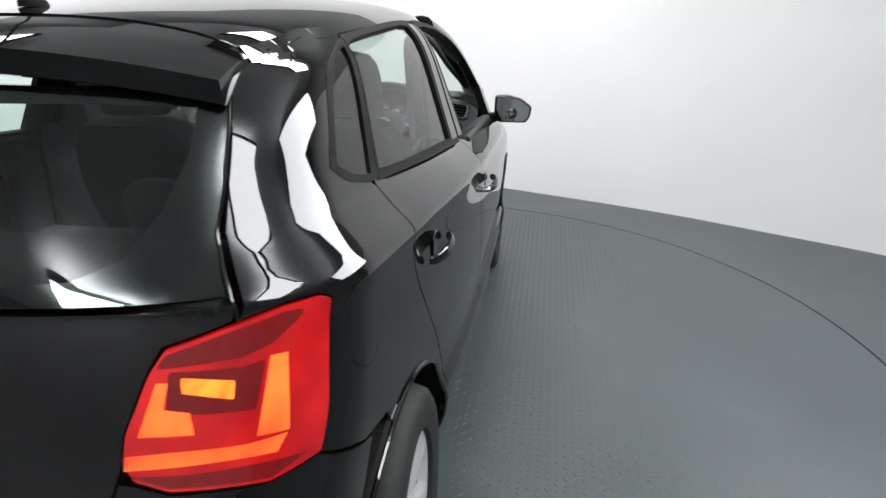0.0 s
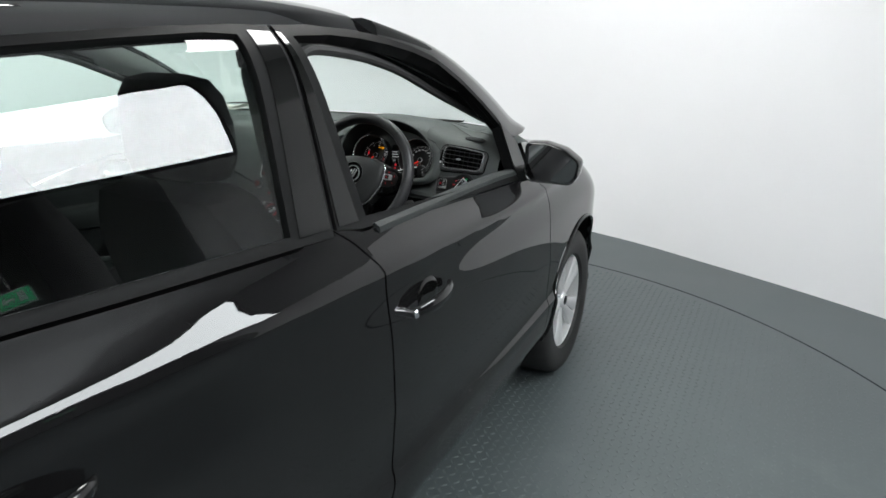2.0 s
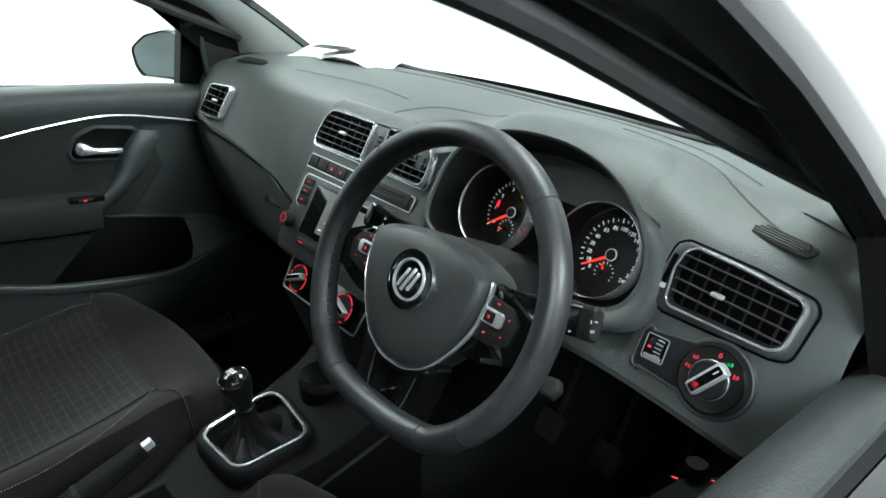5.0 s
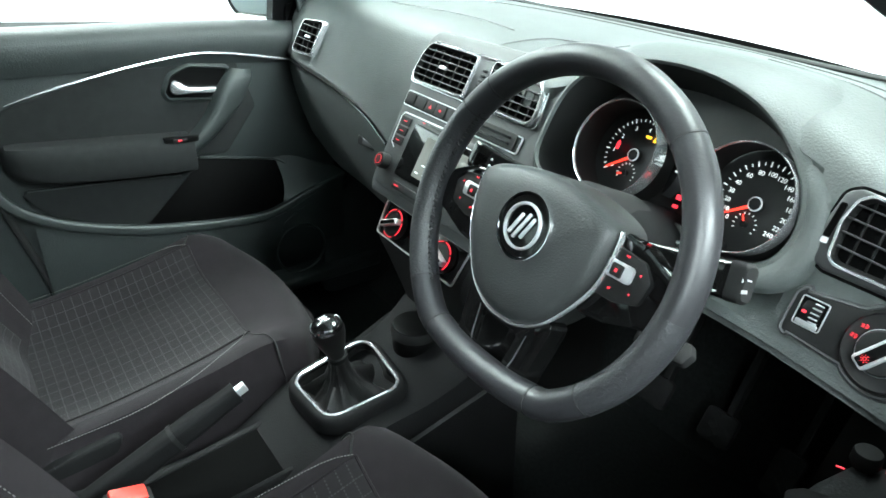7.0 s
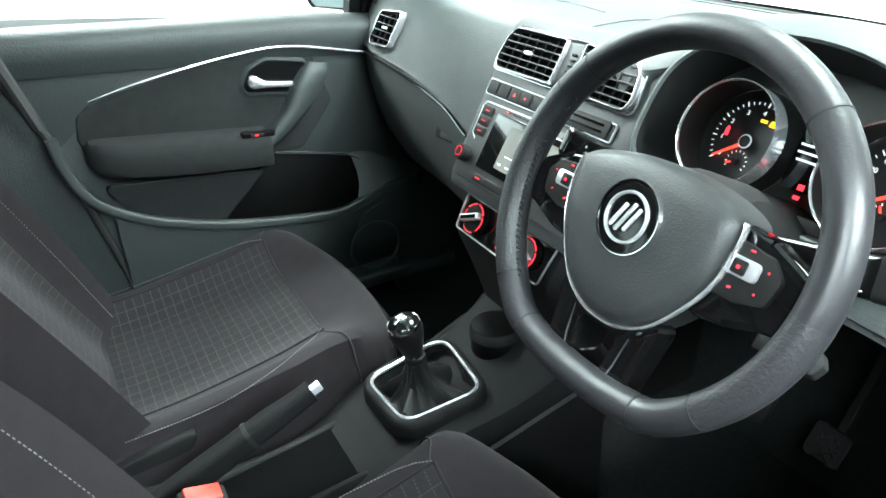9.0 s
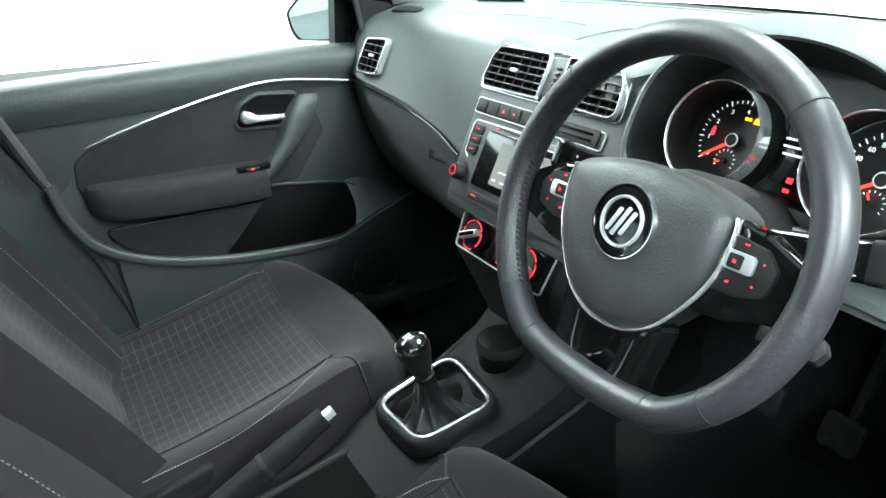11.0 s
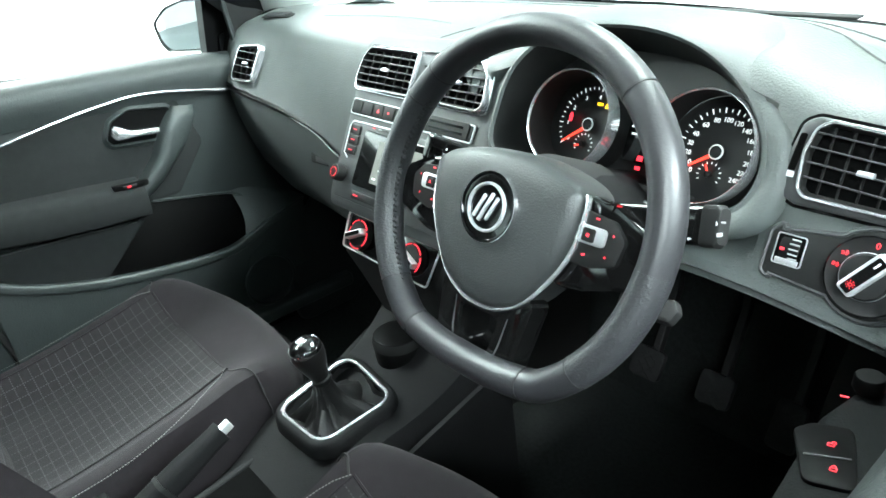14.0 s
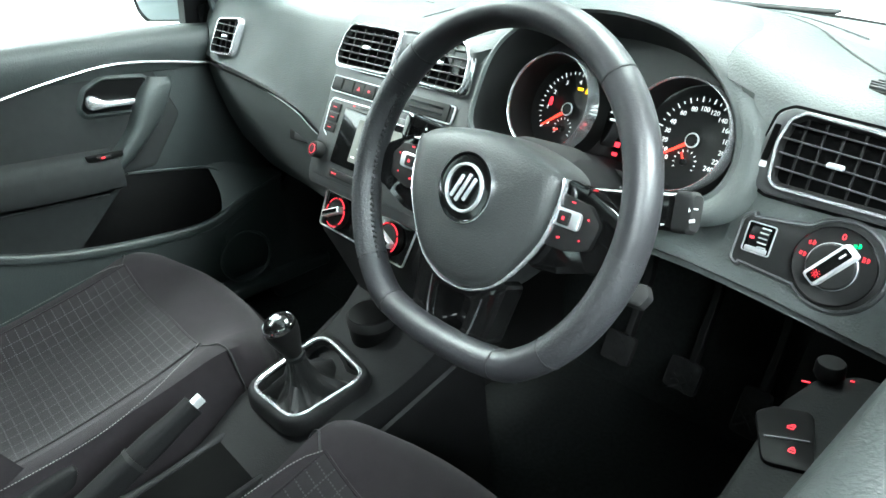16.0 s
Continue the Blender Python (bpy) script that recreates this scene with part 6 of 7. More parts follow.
# plain badge
wpart("badge_plate", lathe([(0, 0.0235), (0.0315, 0.022), (0.0335, 0.020), (0.034, 0.016)], 40), M_GLOSS, "round gloss black badge plate", y=-0.002)
wpart("badge_rim", lathe([(0.0335, 0.019), (0.0340, 0.0232), (0.0350, 0.0232), (0.0360, 0.017)], 40), M_CHROME, "thin chrome ring", y=-0.002)
wpart("badge_ring", lathe([(0.0215, 0.0225), (0.0222, 0.0255), (0.0238, 0.0255), (0.0246, 0.0225)], 40), M_SATIN, "plain chrome badge ring", y=-0.002)
for x, a in ((-0.0085, 66), (0.0, 66), (0.0085, 66)):
    part("badge_bar", box((0.0320 if x == 0 else 0.0260, 0.0040, 0.003), (0, 0, 0), 0.0008, 1, m=Matrix.Translation((x, -0.002, 0.0242)) @ pose(0, 0, 0, 0, 0, a)), M_SATIN, steer, "plain slanting chrome bar")
for s in (-1, 1):
    sp = [(s * 0.080, 0.036), (s * 0.120, 0.030), (s * 0.160, 0.014), (s * 0.170, -0.006), (s * 0.162, -0.036), (s * 0.138, -0.040), (s * 0.110, -0.050), (s * 0.070, -0.058)]
    wpart("spoke", plate(fillet(sp, 0.012, 4), 0.022, 0.006), M_GLOSS, "gloss black spoke", lift=-0.028)
    wpart("spoke_pad", plate(fillet([(s * 0.090, 0.022), (s * 0.128, 0.018), (s * 0.142, 0.004), (s * 0.138, -0.020), (s * 0.112, -0.028), (s * 0.082, -0.028)], 0.008, 4), 0.006, 0.002), M_BLACK, "black button pad", lift=-0.007)
    wpart("button_frame", plate(rect(0.033, 0.0165, 0.005), 0.004, 0.0015), M_SATIN, "satin chrome rocker", lift=-0.0015, x=s * 0.107, y=0.001)
    wpart("button", plate(rect(0.013, 0.012, 0.002), 0.002, 0.001), M_BLACK, "black centre button", lift=0.0025, x=s * 0.107, y=0.001)
    for x, y, w, h, a in ((0.107, 0.001, 0.0050, 0.0016, 40), (0.107, 0.001, 0.0016, 0.0050, 40), (0.110, 0.0165, 0.0055, 0.0018, 0), (0.104, -0.0175, 0.0045, 0.0024, 20), (0.1295, 0.006, 0.0022, 0.0022, 45), (0.126, -0.014, 0.0022, 0.0022, 45)):
        h0 = 0.0046 if abs(y) < 0.006 and x < 0.12 else -0.0008
        part("button_mark", box((w * 0.75, h * 0.75, 0.0004), m=Matrix.Translation((s * x, y, h0)) @ pose(0, 0, 0, 0, 0, a)), M_RED, steer, smooth=False)
low = fillet([(-0.064, -0.078), (-0.054, -0.150), (-0.046, -0.172), (-0.030, -0.178), (0.030, -0.178), (0.046, -0.172), (0.054, -0.150), (0.064, -0.078)], 0.010, 4)
wpart("lower_spoke", plate(low, 0.026, 0.008, holes=[fillet([(-0.026, -0.108), (-0.020, -0.150), (0.020, -0.150), (0.026, -0.108)], 0.007, 3)]), M_GLOSS, "gloss black lower spoke", lift=-0.030)
wpart("spoke_recess", plate(fillet([(-0.034, -0.095), (-0.028, -0.160), (0.028, -0.160), (0.034, -0.095)], 0.006, 3), 0.006, 0.002), M_GLOSS, "gloss black recess", lift=-0.031)
for s in (-1, 1):
    wpart("spoke_trim", sweep([(s * 0.037, -0.104, -0.0050), (s * 0.033, -0.135, -0.0042), (s * 0.027, -0.156, -0.0042)], [(0.0012 * math.cos(a), 0.0012 * math.sin(a)) for a in [i * math.pi / 3 for i in range(6)]]), M_SLAT, "thin satin line")
wpart("column_boss", lathe([(0.05, -0.015), (0.055, -0.04), (0.06, -0.06), (0.06, -0.13)], 32), M_BLACK)
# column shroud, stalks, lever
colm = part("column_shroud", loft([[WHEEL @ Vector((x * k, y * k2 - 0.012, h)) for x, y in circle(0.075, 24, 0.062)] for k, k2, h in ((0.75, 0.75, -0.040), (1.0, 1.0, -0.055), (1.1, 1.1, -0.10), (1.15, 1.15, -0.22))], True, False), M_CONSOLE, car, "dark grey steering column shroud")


def stalk(s):
    h0, h1 = (-0.056, -0.036) if s > 0 else (-0.075, -0.062)
    v, y0 = (0.018, 0.012) if s > 0 else (-0.004, 0.032)
    a = WHEEL @ Vector((s * 0.06, y0, h0))
    b = WHEEL @ Vector((s * 0.140, y0 + v * 0.7, (h0 + h1) / 2))
    c = WHEEL @ Vector((s * (0.190 if s > 0 else 0.182), y0 + 0.004 + v, h1))
    up = (0, 0.41, 0.91)
    pr = rect(0.016, 0.034, 0.006, 4)
    part("column_stalk", sweep([a, b, b.lerp(c, 0.5), c], pr, up=up, scale=lambda t: 0.72 + 0.28 * min(1.0, t * 2.2)), M_GLOSS, colm, "gloss black column stalk")
    part("stalk_tip", sweep([c - (c - b) * 0.02, c + (c - b) * 0.24, c + (c - b) * 0.30], pr, up=up, scale=lambda t: 1.04 if t < 0.9 else 0.86), M_GLOSS if s < 0 else M_BLACK, colm, "black stalk tip with white symbols")
    m = basis(b.lerp(c, 0.80 if s < 0 else 1.06) + Vector((0, -0.0086, 0.0)), c - b, up)
    for x, y, w, h, t in ((-0.014, -0.008, 0.004, 0.0026, 20), (-0.014, 0.0, 0.004, 0.0026, 0), (-0.014, 0.008, 0.004, 0.0026, -20), (-0.003, 0.001, 0.0022, 0.014, 24), (0.008, 0.005, 0.0052, 0.0034, 30), (0.014, -0.003, 0.0052, 0.0030, 12), (0.016, 0.007, 0.0040, 0.0014, 0)):
        part("stalk_mark", box((w, h, 0.0005), m=m @ pose(x, y, 0, 0, 0, t)), M_PRINT, colm, smooth=False)


stalk(1)
stalk(-1)
for o in [o for o in bpy.data.objects if o.name.startswith("marking") and o.parent is None]:
    bpy.data.objects.remove(o)
part("column_lever", plate(fillet([(-0.05, -0.010), (0.008, -0.013), (0.014, 0.0), (0.008, 0.011), (-0.05, 0.008)], 0.005, 3), 0.012, 0.004, m=basis((0.494, 1.698, 0.862), (1, 0.1, 0.1), (0, 0.7, 0.7))), M_BLACK, colm, "dark grey column adjusting lever")

# ---- console, gear lever, handbrake ----
def console_top(y):
    return curve([(1.05, 0.45), (1.25, 0.462), (1.42, 0.472), (1.50, 0.510), (1.58, 0.532), (1.66, 0.542), (1.72, 0.565), (1.80, 0.62)], y)


rows = []
for i in range(31):
    y = 1.02 + 0.80 * i / 30
    z = console_top(y)
    w = curve([(1.0, 0.085), (1.4, 0.092), (1.52, 0.108), (1.66, 0.112), (1.82, 0.135)], y)
    rows.append([(-w - 0.02, y, 0.25), (-w - 0.008, y, z - 0.09), (-w, y, z - 0.022), (-w + 0.006, y, z - 0.006), (-w + 0.02, y, z), (w - 0.02, y, z), (w - 0.006, y, z - 0.006), (w, y, z - 0.022), (w + 0.008, y, z - 0.09), (w + 0.02, y, 0.25)])
console = part("centre_console", loft(rows, False), M_CONSOLE, car, "dark grey centre console")
for s in (-1, 1):
    part("console_crease", sweep([(s * 0.119, 1.50, 0.470), (s * 0.128, 1.62, 0.500), (s * 0.142, 1.78, 0.555)], [(-0.003, -0.002), (0.003, 0), (-0.003, 0.003)], up=(0, 0, 1)), M_BLACK, console)
TRAY = basis((0.002, 1.385, 0.474), (1, 0, 0), (0, 1, 0.09))
tray = fillet([(-0.050, -0.17), (0.052, -0.17), (0.054, 0.085), (0.030, 0.112), (-0.050, 0.112), (-0.060, 0.090)], 0.018, 4)
part("tray_rim", ring2d(tray, 0.005, 0.006, m=TRAY, profile=[(-0.014, -0.014), (-0.012, 0.0), (-0.007, 0.005), (-0.002, 0.0055), (0.002, 0.003), (0.004, -0.006)]), M_CONSOLE, console, "moulded tray rim")
# Shallow floor plate; the recess's shade is put into its black.
part("tray_floor", plate(tray, 0.001, m=TRAY), M_VOID, console, "tray floor, painted black for the shade of the recess", smooth=False)
GATE = pose(-0.006, 1.583, 0.549, 4, 0, 4)
hole = fillet([(-0.056, -0.072), (0.062, -0.074), (0.074, 0.056), (-0.069, 0.082)], 0.030, 8)
gate = part("gear_gate", ring2d(hole, -0.018, 0.012, m=GATE, profile=[(0.001, -0.01), (0.0, 0.004), (-0.005, 0.0055), (-0.009, 0.0045), (-0.0125, 0.001), (-0.0145, -0.007), (-0.0155, -0.022)]), M_CONSOLE, car, "gear lever gate with a chrome rim")
part("gate_ring", ring2d(hole, 0.006, 0.004, m=GATE @ Matrix.Translation((0, 0, 0.002)), profile=[(-0.0028, 0), (-0.0026, 0.004), (0.0, 0.0060), (0.0026, 0.004), (0.0028, 0)]), M_BRIGHT, gate, "chrome ring")
rings = []
hb = resample(hole, 0.012)
nb = len(hb)
for k, h, dx, dy in ((0.99, -0.004, 0, 0), (0.92, -0.020, 0, 0), (0.78, -0.018, 0.002, -0.002), (0.58, -0.002, 0.006, -0.008), (0.40, 0.022, 0.010, -0.014), (0.27, 0.046, 0.014, -0.018), (0.22, 0.066, 0.016, -0.020)):
    ring = []
    for i, (u, v) in enumerate(hb):
        a = 2 * math.pi * i / nb
        f = 1 + (0.15 * math.sin(4 * a + 1.0) + 0.10 * math.sin(9 * a + h * 60) + 0.05 * math.sin(17 * a + h * 90)) * (1 - abs(k - 0.55) * 1.6)
        r = math.hypot(u, v)
        c = 0.062 / r if k < 0.5 else 1
        ring.append(GATE @ Vector((u * k * f * (c * 0.9 + 0.1) + dx, v * k * f * (c * 0.9 + 0.1) + dy, h + 0.004 * math.sin(6 * a) * (k < 0.9))))
    rings.append(ring)
part("gear_boot", loft(rings, True, False), M_BOOT, gate, "wrinkled black leatherette gear boot")
KNOB = GATE @ Matrix.Translation((0.016, -0.020, 0.064)) @ pose(0, 0, 0, 8, -6, 0)
part("knob_collar", lathe([(0.013, -0.004), (0.016, 0.0), (0.016, 0.006), (0.0135, 0.008)], 28, m=KNOB), M_TRIM, gate)
part("gear_knob", lathe([(0.013, 0.006), (0.0155, 0.016), (0.0205, 0.032), (0.0245, 0.046), (0.0258, 0.056), (0.0245, 0.064)], 36, m=KNOB), M_BOOT, gate, "black leather gear knob")
part("knob_ring", lathe([(0.0250, 0.060), (0.0256, 0.0645), (0.0242, 0.0680), (0.0232, 0.0675)], 36, m=KNOB), M_CHROME, gate, "chrome ring")
part("knob_cap", lathe([(0.0235, 0.0665), (0.020, 0.0725), (0.012, 0.0765), (0, 0.0780)], 36, m=KNOB), M_GLOSS, gate, "gloss black shift pattern cap")
bars([(-0.006, 0, 0.0012, 0.012, 0), (0.0, 0, 0.0012, 0.012, 0), (0.006, 0.003, 0.0012, 0.006, 0), (0.0, 0.0, 0.013, 0.0012, 0)], on(KNOB, 0, 0, 0.0776), M_WHITE, gate, "shift_pattern")
# cup with a lid in front of the gate
cup = part("cup_holder", lathe([(0.036, -0.05), (0.040, 0.0), (0.0405, 0.022), (0.038, 0.028), (0.032, 0.030), (0, 0.031)], 36, m=pose(-0.020, 1.722, 0.570)), M_LOCK, console, "round black ashtray pot in the cup holder")
part("cup_lid", lathe([(0.0415, 0.010), (0.042, 0.020), (0.039, 0.027)], 36, m=pose(-0.020, 1.722, 0.570)), M_BLACK, console)
# handbrake
tip, mid_p, base = Vector((-0.026, 1.416, 0.592)), Vector((-0.030, 1.315, 0.546)), Vector((-0.034, 1.17, 0.478))
brake = part("handbrake", sweep([base, base.lerp(mid_p, 0.5), mid_p], rect(0.030, 0.040, 0.010), scale=lambda t: 1.05 - 0.10 * t), M_CONSOLE, car, "black handbrake lever with a chrome button")
part("brake_grip", sweep([mid_p.lerp(tip, k / 8 * 0.94) for k in range(9)], rect(0.029, 0.036, 0.012), scale=lambda t: 1.03 - 0.13 * t + 0.05 * math.sin(t * 6)), M_CONSOLE, brake, "black moulded grip")
part("brake_button", sweep([mid_p.lerp(tip, 0.93), tip + (tip - mid_p).normalized() * 0.008], rect(0.0125, 0.015, 0.004)), M_SATIN, brake, "satin chrome release button")
part("brake_collar", sweep([mid_p.lerp(tip, -0.03), mid_p.lerp(tip, 0.03)], rect(0.033, 0.040, 0.012)), M_BLACK, brake)
part("hinge_cover", plate(fillet([(1.10, 0.43), (1.235, 0.455), (1.262, 0.512), (1.16, 0.500), (1.10, 0.485)], 0.010, 3), 0.030, 0.006, m=basis((-0.150, 0, 0), (0, 1, 0), (0, 0, 1))), M_CONSOLE, console, "black seat hinge cover")
# belt buckle
buck = part("belt_buckle", box((0.030, 0.060, 0.10), (0, 0, -0.03), 0.006, m=pose(0.068, 1.225, 0.552, -18, 8, 0)), M_BLACK, car, "black seat belt buckle")
part("release_button", box((0.024, 0.045, 0.010), (0, -0.002, 0.022), 0.003, m=pose(0.068, 1.225, 0.552, -18, 8, 0)), M_BUCKLE, buck, "red release button")
part("buckle_stalk", box((0.02, 0.03, 0.16), (0, 0, -0.12), 0.004, m=pose(0.068, 1.225, 0.552, -18, 8, 0)), M_BLACK, buck)


# ---- seats ----
def seat_grid(fn, nu, nv, uv):
    """A sheet from fn(u, v), with cloth coordinates in metres."""
    V = [fn(i / nu, j / nv) for j in range(nv + 1) for i in range(nu + 1)]
    F = [(j * (nu + 1) + i, j * (nu + 1) + i + 1, (j + 1) * (nu + 1) + i + 1, (j + 1) * (nu + 1) + i) for j in range(nv) for i in range(nu)]
    me = bpy.data.meshes.new("sheet")
    me.from_pydata(V, [], F)
    lay = me.uv_layers.new(name="cloth")
    for k, f in enumerate(F):
        for c, vi in enumerate(f):
            i, j = vi % (nu + 1), vi // (nu + 1)
            lay.data[k * 4 + c].uv = (i / nu * uv[0], j / nv * uv[1])
    me.shade_smooth()
    return me


def cushion_z(s, t):
    """Seat top: s across from -1 to 1, t from back to front."""
    spine = curve([(0, 0.482), (0.3, 0.486), (0.6, 0.515), (0.80, 0.546), (0.90, 0.553), (0.96, 0.540), (1.0, 0.490)], t)
    bol = curve([(0, 0.0), (0.48, 0.0), (0.66, 0.018), (0.82, 0.040), (0.92, 0.034), (1.0, -0.005)], abs(s))
    return spine + bol * curve([(0, 0.9), (0.5, 1.0), (0.8, 0.75), (0.93, 0.2), (1, 0)], t)


def cushion_y(t, s):
    return 1.06 + 0.590 * t - 0.070 * (abs(s) ** 2.6) * max(0, (t - 0.6) / 0.4) ** 1.5


LEAN = [0.0]


def back_pt(s, t, off=0.0):
    """Backrest front: s across, t upwards."""
    w = curve([(0, 0.225), (0.25, 0.245), (0.6, 0.255), (0.85, 0.225), (1.0, 0.17)], t)
    bol = curve([(0, 0.0), (0.45, 0.0), (0.66, 0.028), (0.85, 0.062), (0.95, 0.050), (1.0, 0.0)], abs(s)) * curve([(0, 0.7), (0.3, 1.0), (0.6, 0.9), (0.9, 0.3), (1, 0.1)], t)
    y = 1.085 + LEAN[0] - 0.245 * t - 0.02 * math.sin(math.pi * t) + bol + off
    return Vector((s * w, y, 0.47 + 0.60 * t))


def seat(x0, label):
    st = part("front_seat", seat_cushion(), M_CLOTH, car, label, at=pose(x0, 0, 0))
    part("seat_insert", seat_grid(lambda a, b: Vector(((a - 0.5) * 0.335 - 0.028, cushion_y(0.06 + 0.685 * b, 0.3), cushion_z((a - 0.5) * 1.34 - 0.11, 0.06 + 0.685 * b) + 0.003)), 16, 24, (0.335, 0.395)), M_CHECK, st, "checked cloth seat insert")
    for s in (-1, 1):
        pts = [Vector((s * 0.168 - 0.028, cushion_y(t, 0.3), cushion_z(s * 0.67 - 0.11, t) + 0.0015)) for t in frange(0.06, 0.745, 14)]
        part("insert_seam", sweep(pts, circle(0.0026, 6)), M_CLOTH, st)
        pts = [Vector((s * curve([(0.2, 0.226), (0.50, 0.224), (0.62, 0.205 if s > 0 else 0.216), (0.70, 0.172 if s > 0 else 0.207), (0.748, 0.140 if s > 0 else 0.196)], t), cushion_y(t, 0.5), 0)) for t in frange(0.05, 0.748, 18)]
        for p in pts:
            p.z = cushion_z(abs(p.x) / 0.25, (p.y - 1.06) / 0.575) + 0.003
        bm = None
        for a, b in zip(pts, pts[1:]):
            for k in range(5):
                c = a.lerp(b, (k + 0.5) / 5)
                bm = box((0.0009, 0.0030, 0.0009), m=basis(c, (b - a).cross(Vector((0, 0, 1))), b - a), bm=bm)
        part("stitching", bm, M_STITCH, st, "pale decorative stitching", smooth=False)
    pts = [Vector((x, cushion_y(0.748, 0.3), cushion_z(x / 0.25, 0.748) + 0.001)) for x in frange(-0.196, 0.140, 12)]
    part("insert_seam", sweep(pts, circle(0.003, 6)), M_CLOTH, st)
    for s in (-1, 1):
        nose = [(s * (0.140 if s > 0 else 0.196), 0.748), (s * (0.190 if s > 0 else 0.213), 0.775), (s * 0.228, 0.80), (s * 0.256, 0.815)]
        pts = [Vector((x, cushion_y(t, abs(x) / 0.252), cushion_z(x / 0.259, t) + 0.0012)) for x, t in spline(nose, 6)]
        pts += [pts[-1] + Vector((s * 0.010, 0.002, -0.03)), pts[-1] + Vector((s * 0.008, 0.004, -0.09))]
        part("nose_seam", sweep(pts, circle(0.0018, 6)), M_BLACK, st, "dark seam across the bolster")
    # backrest
    rings = []
    for j in range(21):
        t = j / 20
        ring = [back_pt(-1 + 2 * i / 16, t) for i in range(17)]
        ring += [back_pt(1, t) + Vector((0.004, -0.05, 0)), back_pt(1, t) + Vector((-0.02, -0.115, 0)), back_pt(0, t) + Vector((0, -0.13, 0)), back_pt(-1, t) + Vector((0.02, -0.115, 0)), back_pt(-1, t) + Vector((-0.004, -0.05, 0))]
        rings.append(ring)
    top_r = [p.lerp(Vector((0, 0.79 + LEAN[0], 1.085)), 0.25) + Vector((0, 0, 0.014)) for p in rings[-1]]
    rings.append(top_r)
    rings.append([p.lerp(Vector((0, 0.79 + LEAN[0], 1.092)), 0.6) + Vector((0, 0, 0.004)) for p in top_r])
    part("backrest", loft(rings), M_CLOTH, st, "dark cloth backrest")
    part("back_insert", seat_grid(lambda a, b: back_pt((a - 0.5) * 1.05, 0.06 + 0.78 * b, 0.004), 12, 20, (0.26, 0.48)), M_CHECK, st, "checked cloth back insert")
    for s in (-1, 1):
        pts = [back_pt(s * 0.72, t, 0.002) for t in frange(0.04, 0.8, 16)]
        bm = None
        for a, b in zip(pts, pts[1:]):
            for k in range(5):
                c = a.lerp(b, (k + 0.5) / 5)
                bm = box((0.0009, 0.0030, 0.0009), m=basis(c, (b - a).cross(Vector((0, 1, 0))), b - a), bm=bm)
        part("stitching", bm, M_STITCH, st, smooth=False)
    # head restraint
    hr = [[Vector((x * k, 0.81 + LEAN[0] + dy + y * kk, z)) for x, y in [(0.125 * math.copysign(abs(math.cos(a)) ** 0.6, math.cos(a)), 0.05 * math.copysign(abs(math.sin(a)) ** 0.7, math.sin(a))) for a in [2 * math.pi * i / 24 for i in range(24)]]] for z, k, kk, dy in ((1.088, 0.60, 0.5, 0.0), (1.100, 0.98, 0.95, 0.004), (1.14, 1.12, 1.1, 0.006), (1.21, 1.10, 1.1, 0.004), (1.265, 1.02, 0.95, -0.002), (1.297, 0.82, 0.68, -0.006), (1.307, 0.45, 0.3, -0.008))]
    part("head_restraint", loft(hr), M_CLOTH, st, "dark cloth head restraint")
    for s in (-1, 1):
        part("restraint_post", sweep([(s * 0.06, 0.80 + LEAN[0], 1.06), (s * 0.06, 0.805 + LEAN[0], 1.13)], circle(0.006, 10), up=(1, 0, 0)), M_SATIN, st)
    part("seat_base", box((0.42, 0.46, 0.16), (0, 1.30, 0.31), 0.03), M_BLACK, st)
    for s in (-1, 1):
        part("seat_rail", box((0.03, 0.62, 0.03), (s * 0.19, 1.32, 0.245), 0.006), M_SATIN, st)
        part("side_cover", plate(fillet([(1.02, 0.33), (1.42, 0.35), (1.46, 0.40), (1.20, 0.445), (1.02, 0.47)], 0.02, 4), 0.03, 0.008, m=basis((s * 0.235, 0, 0), (0, 1, 0), (0, 0, 1))), M_BLACK, st, "black seat side cover")
    return st


def seat_cushion():
    rings = []
    for j in range(29):
        t = j / 28
        top_l = []
        for i in range(21):
            s = -1 + 2 * i / 20
            top_l.append(Vector((s * 0.252 * curve([(0, 0.96), (0.7, 1.0), (0.85, 1.03), (0.95, 1.01), (1.0, 0.95)], t), cushion_y(t, s), cushion_z(s, t))))
        lowz = 0.36 + 0.02 * t
        ring = top_l + [top_l[-1] + Vector((0.008, 0, -0.03)), Vector((top_l[-1].x + 0.002, top_l[-1].y - 0.01, lowz)), Vector((top_l[0].x - 0.002, top_l[0].y - 0.01, lowz)), top_l[0] + Vector((-0.008, 0, -0.03))]
        rings.append(ring)
    last = rings[-1]
    c = sum(last, Vector()) / len(last)
    rings.append([p.lerp(Vector((p.x * 0.97, p.y + 0.008, c.z + (p.z - c.z) * 0.75)), 1.0) for p in last])
    return loft(rings)


LEAN[0] = 0.09
seat(-0.365, "dark grey cloth front passenger seat with a checked insert")
LEAN[0] = 0.13
seat(0.365, "dark grey cloth driver seat with a checked insert")

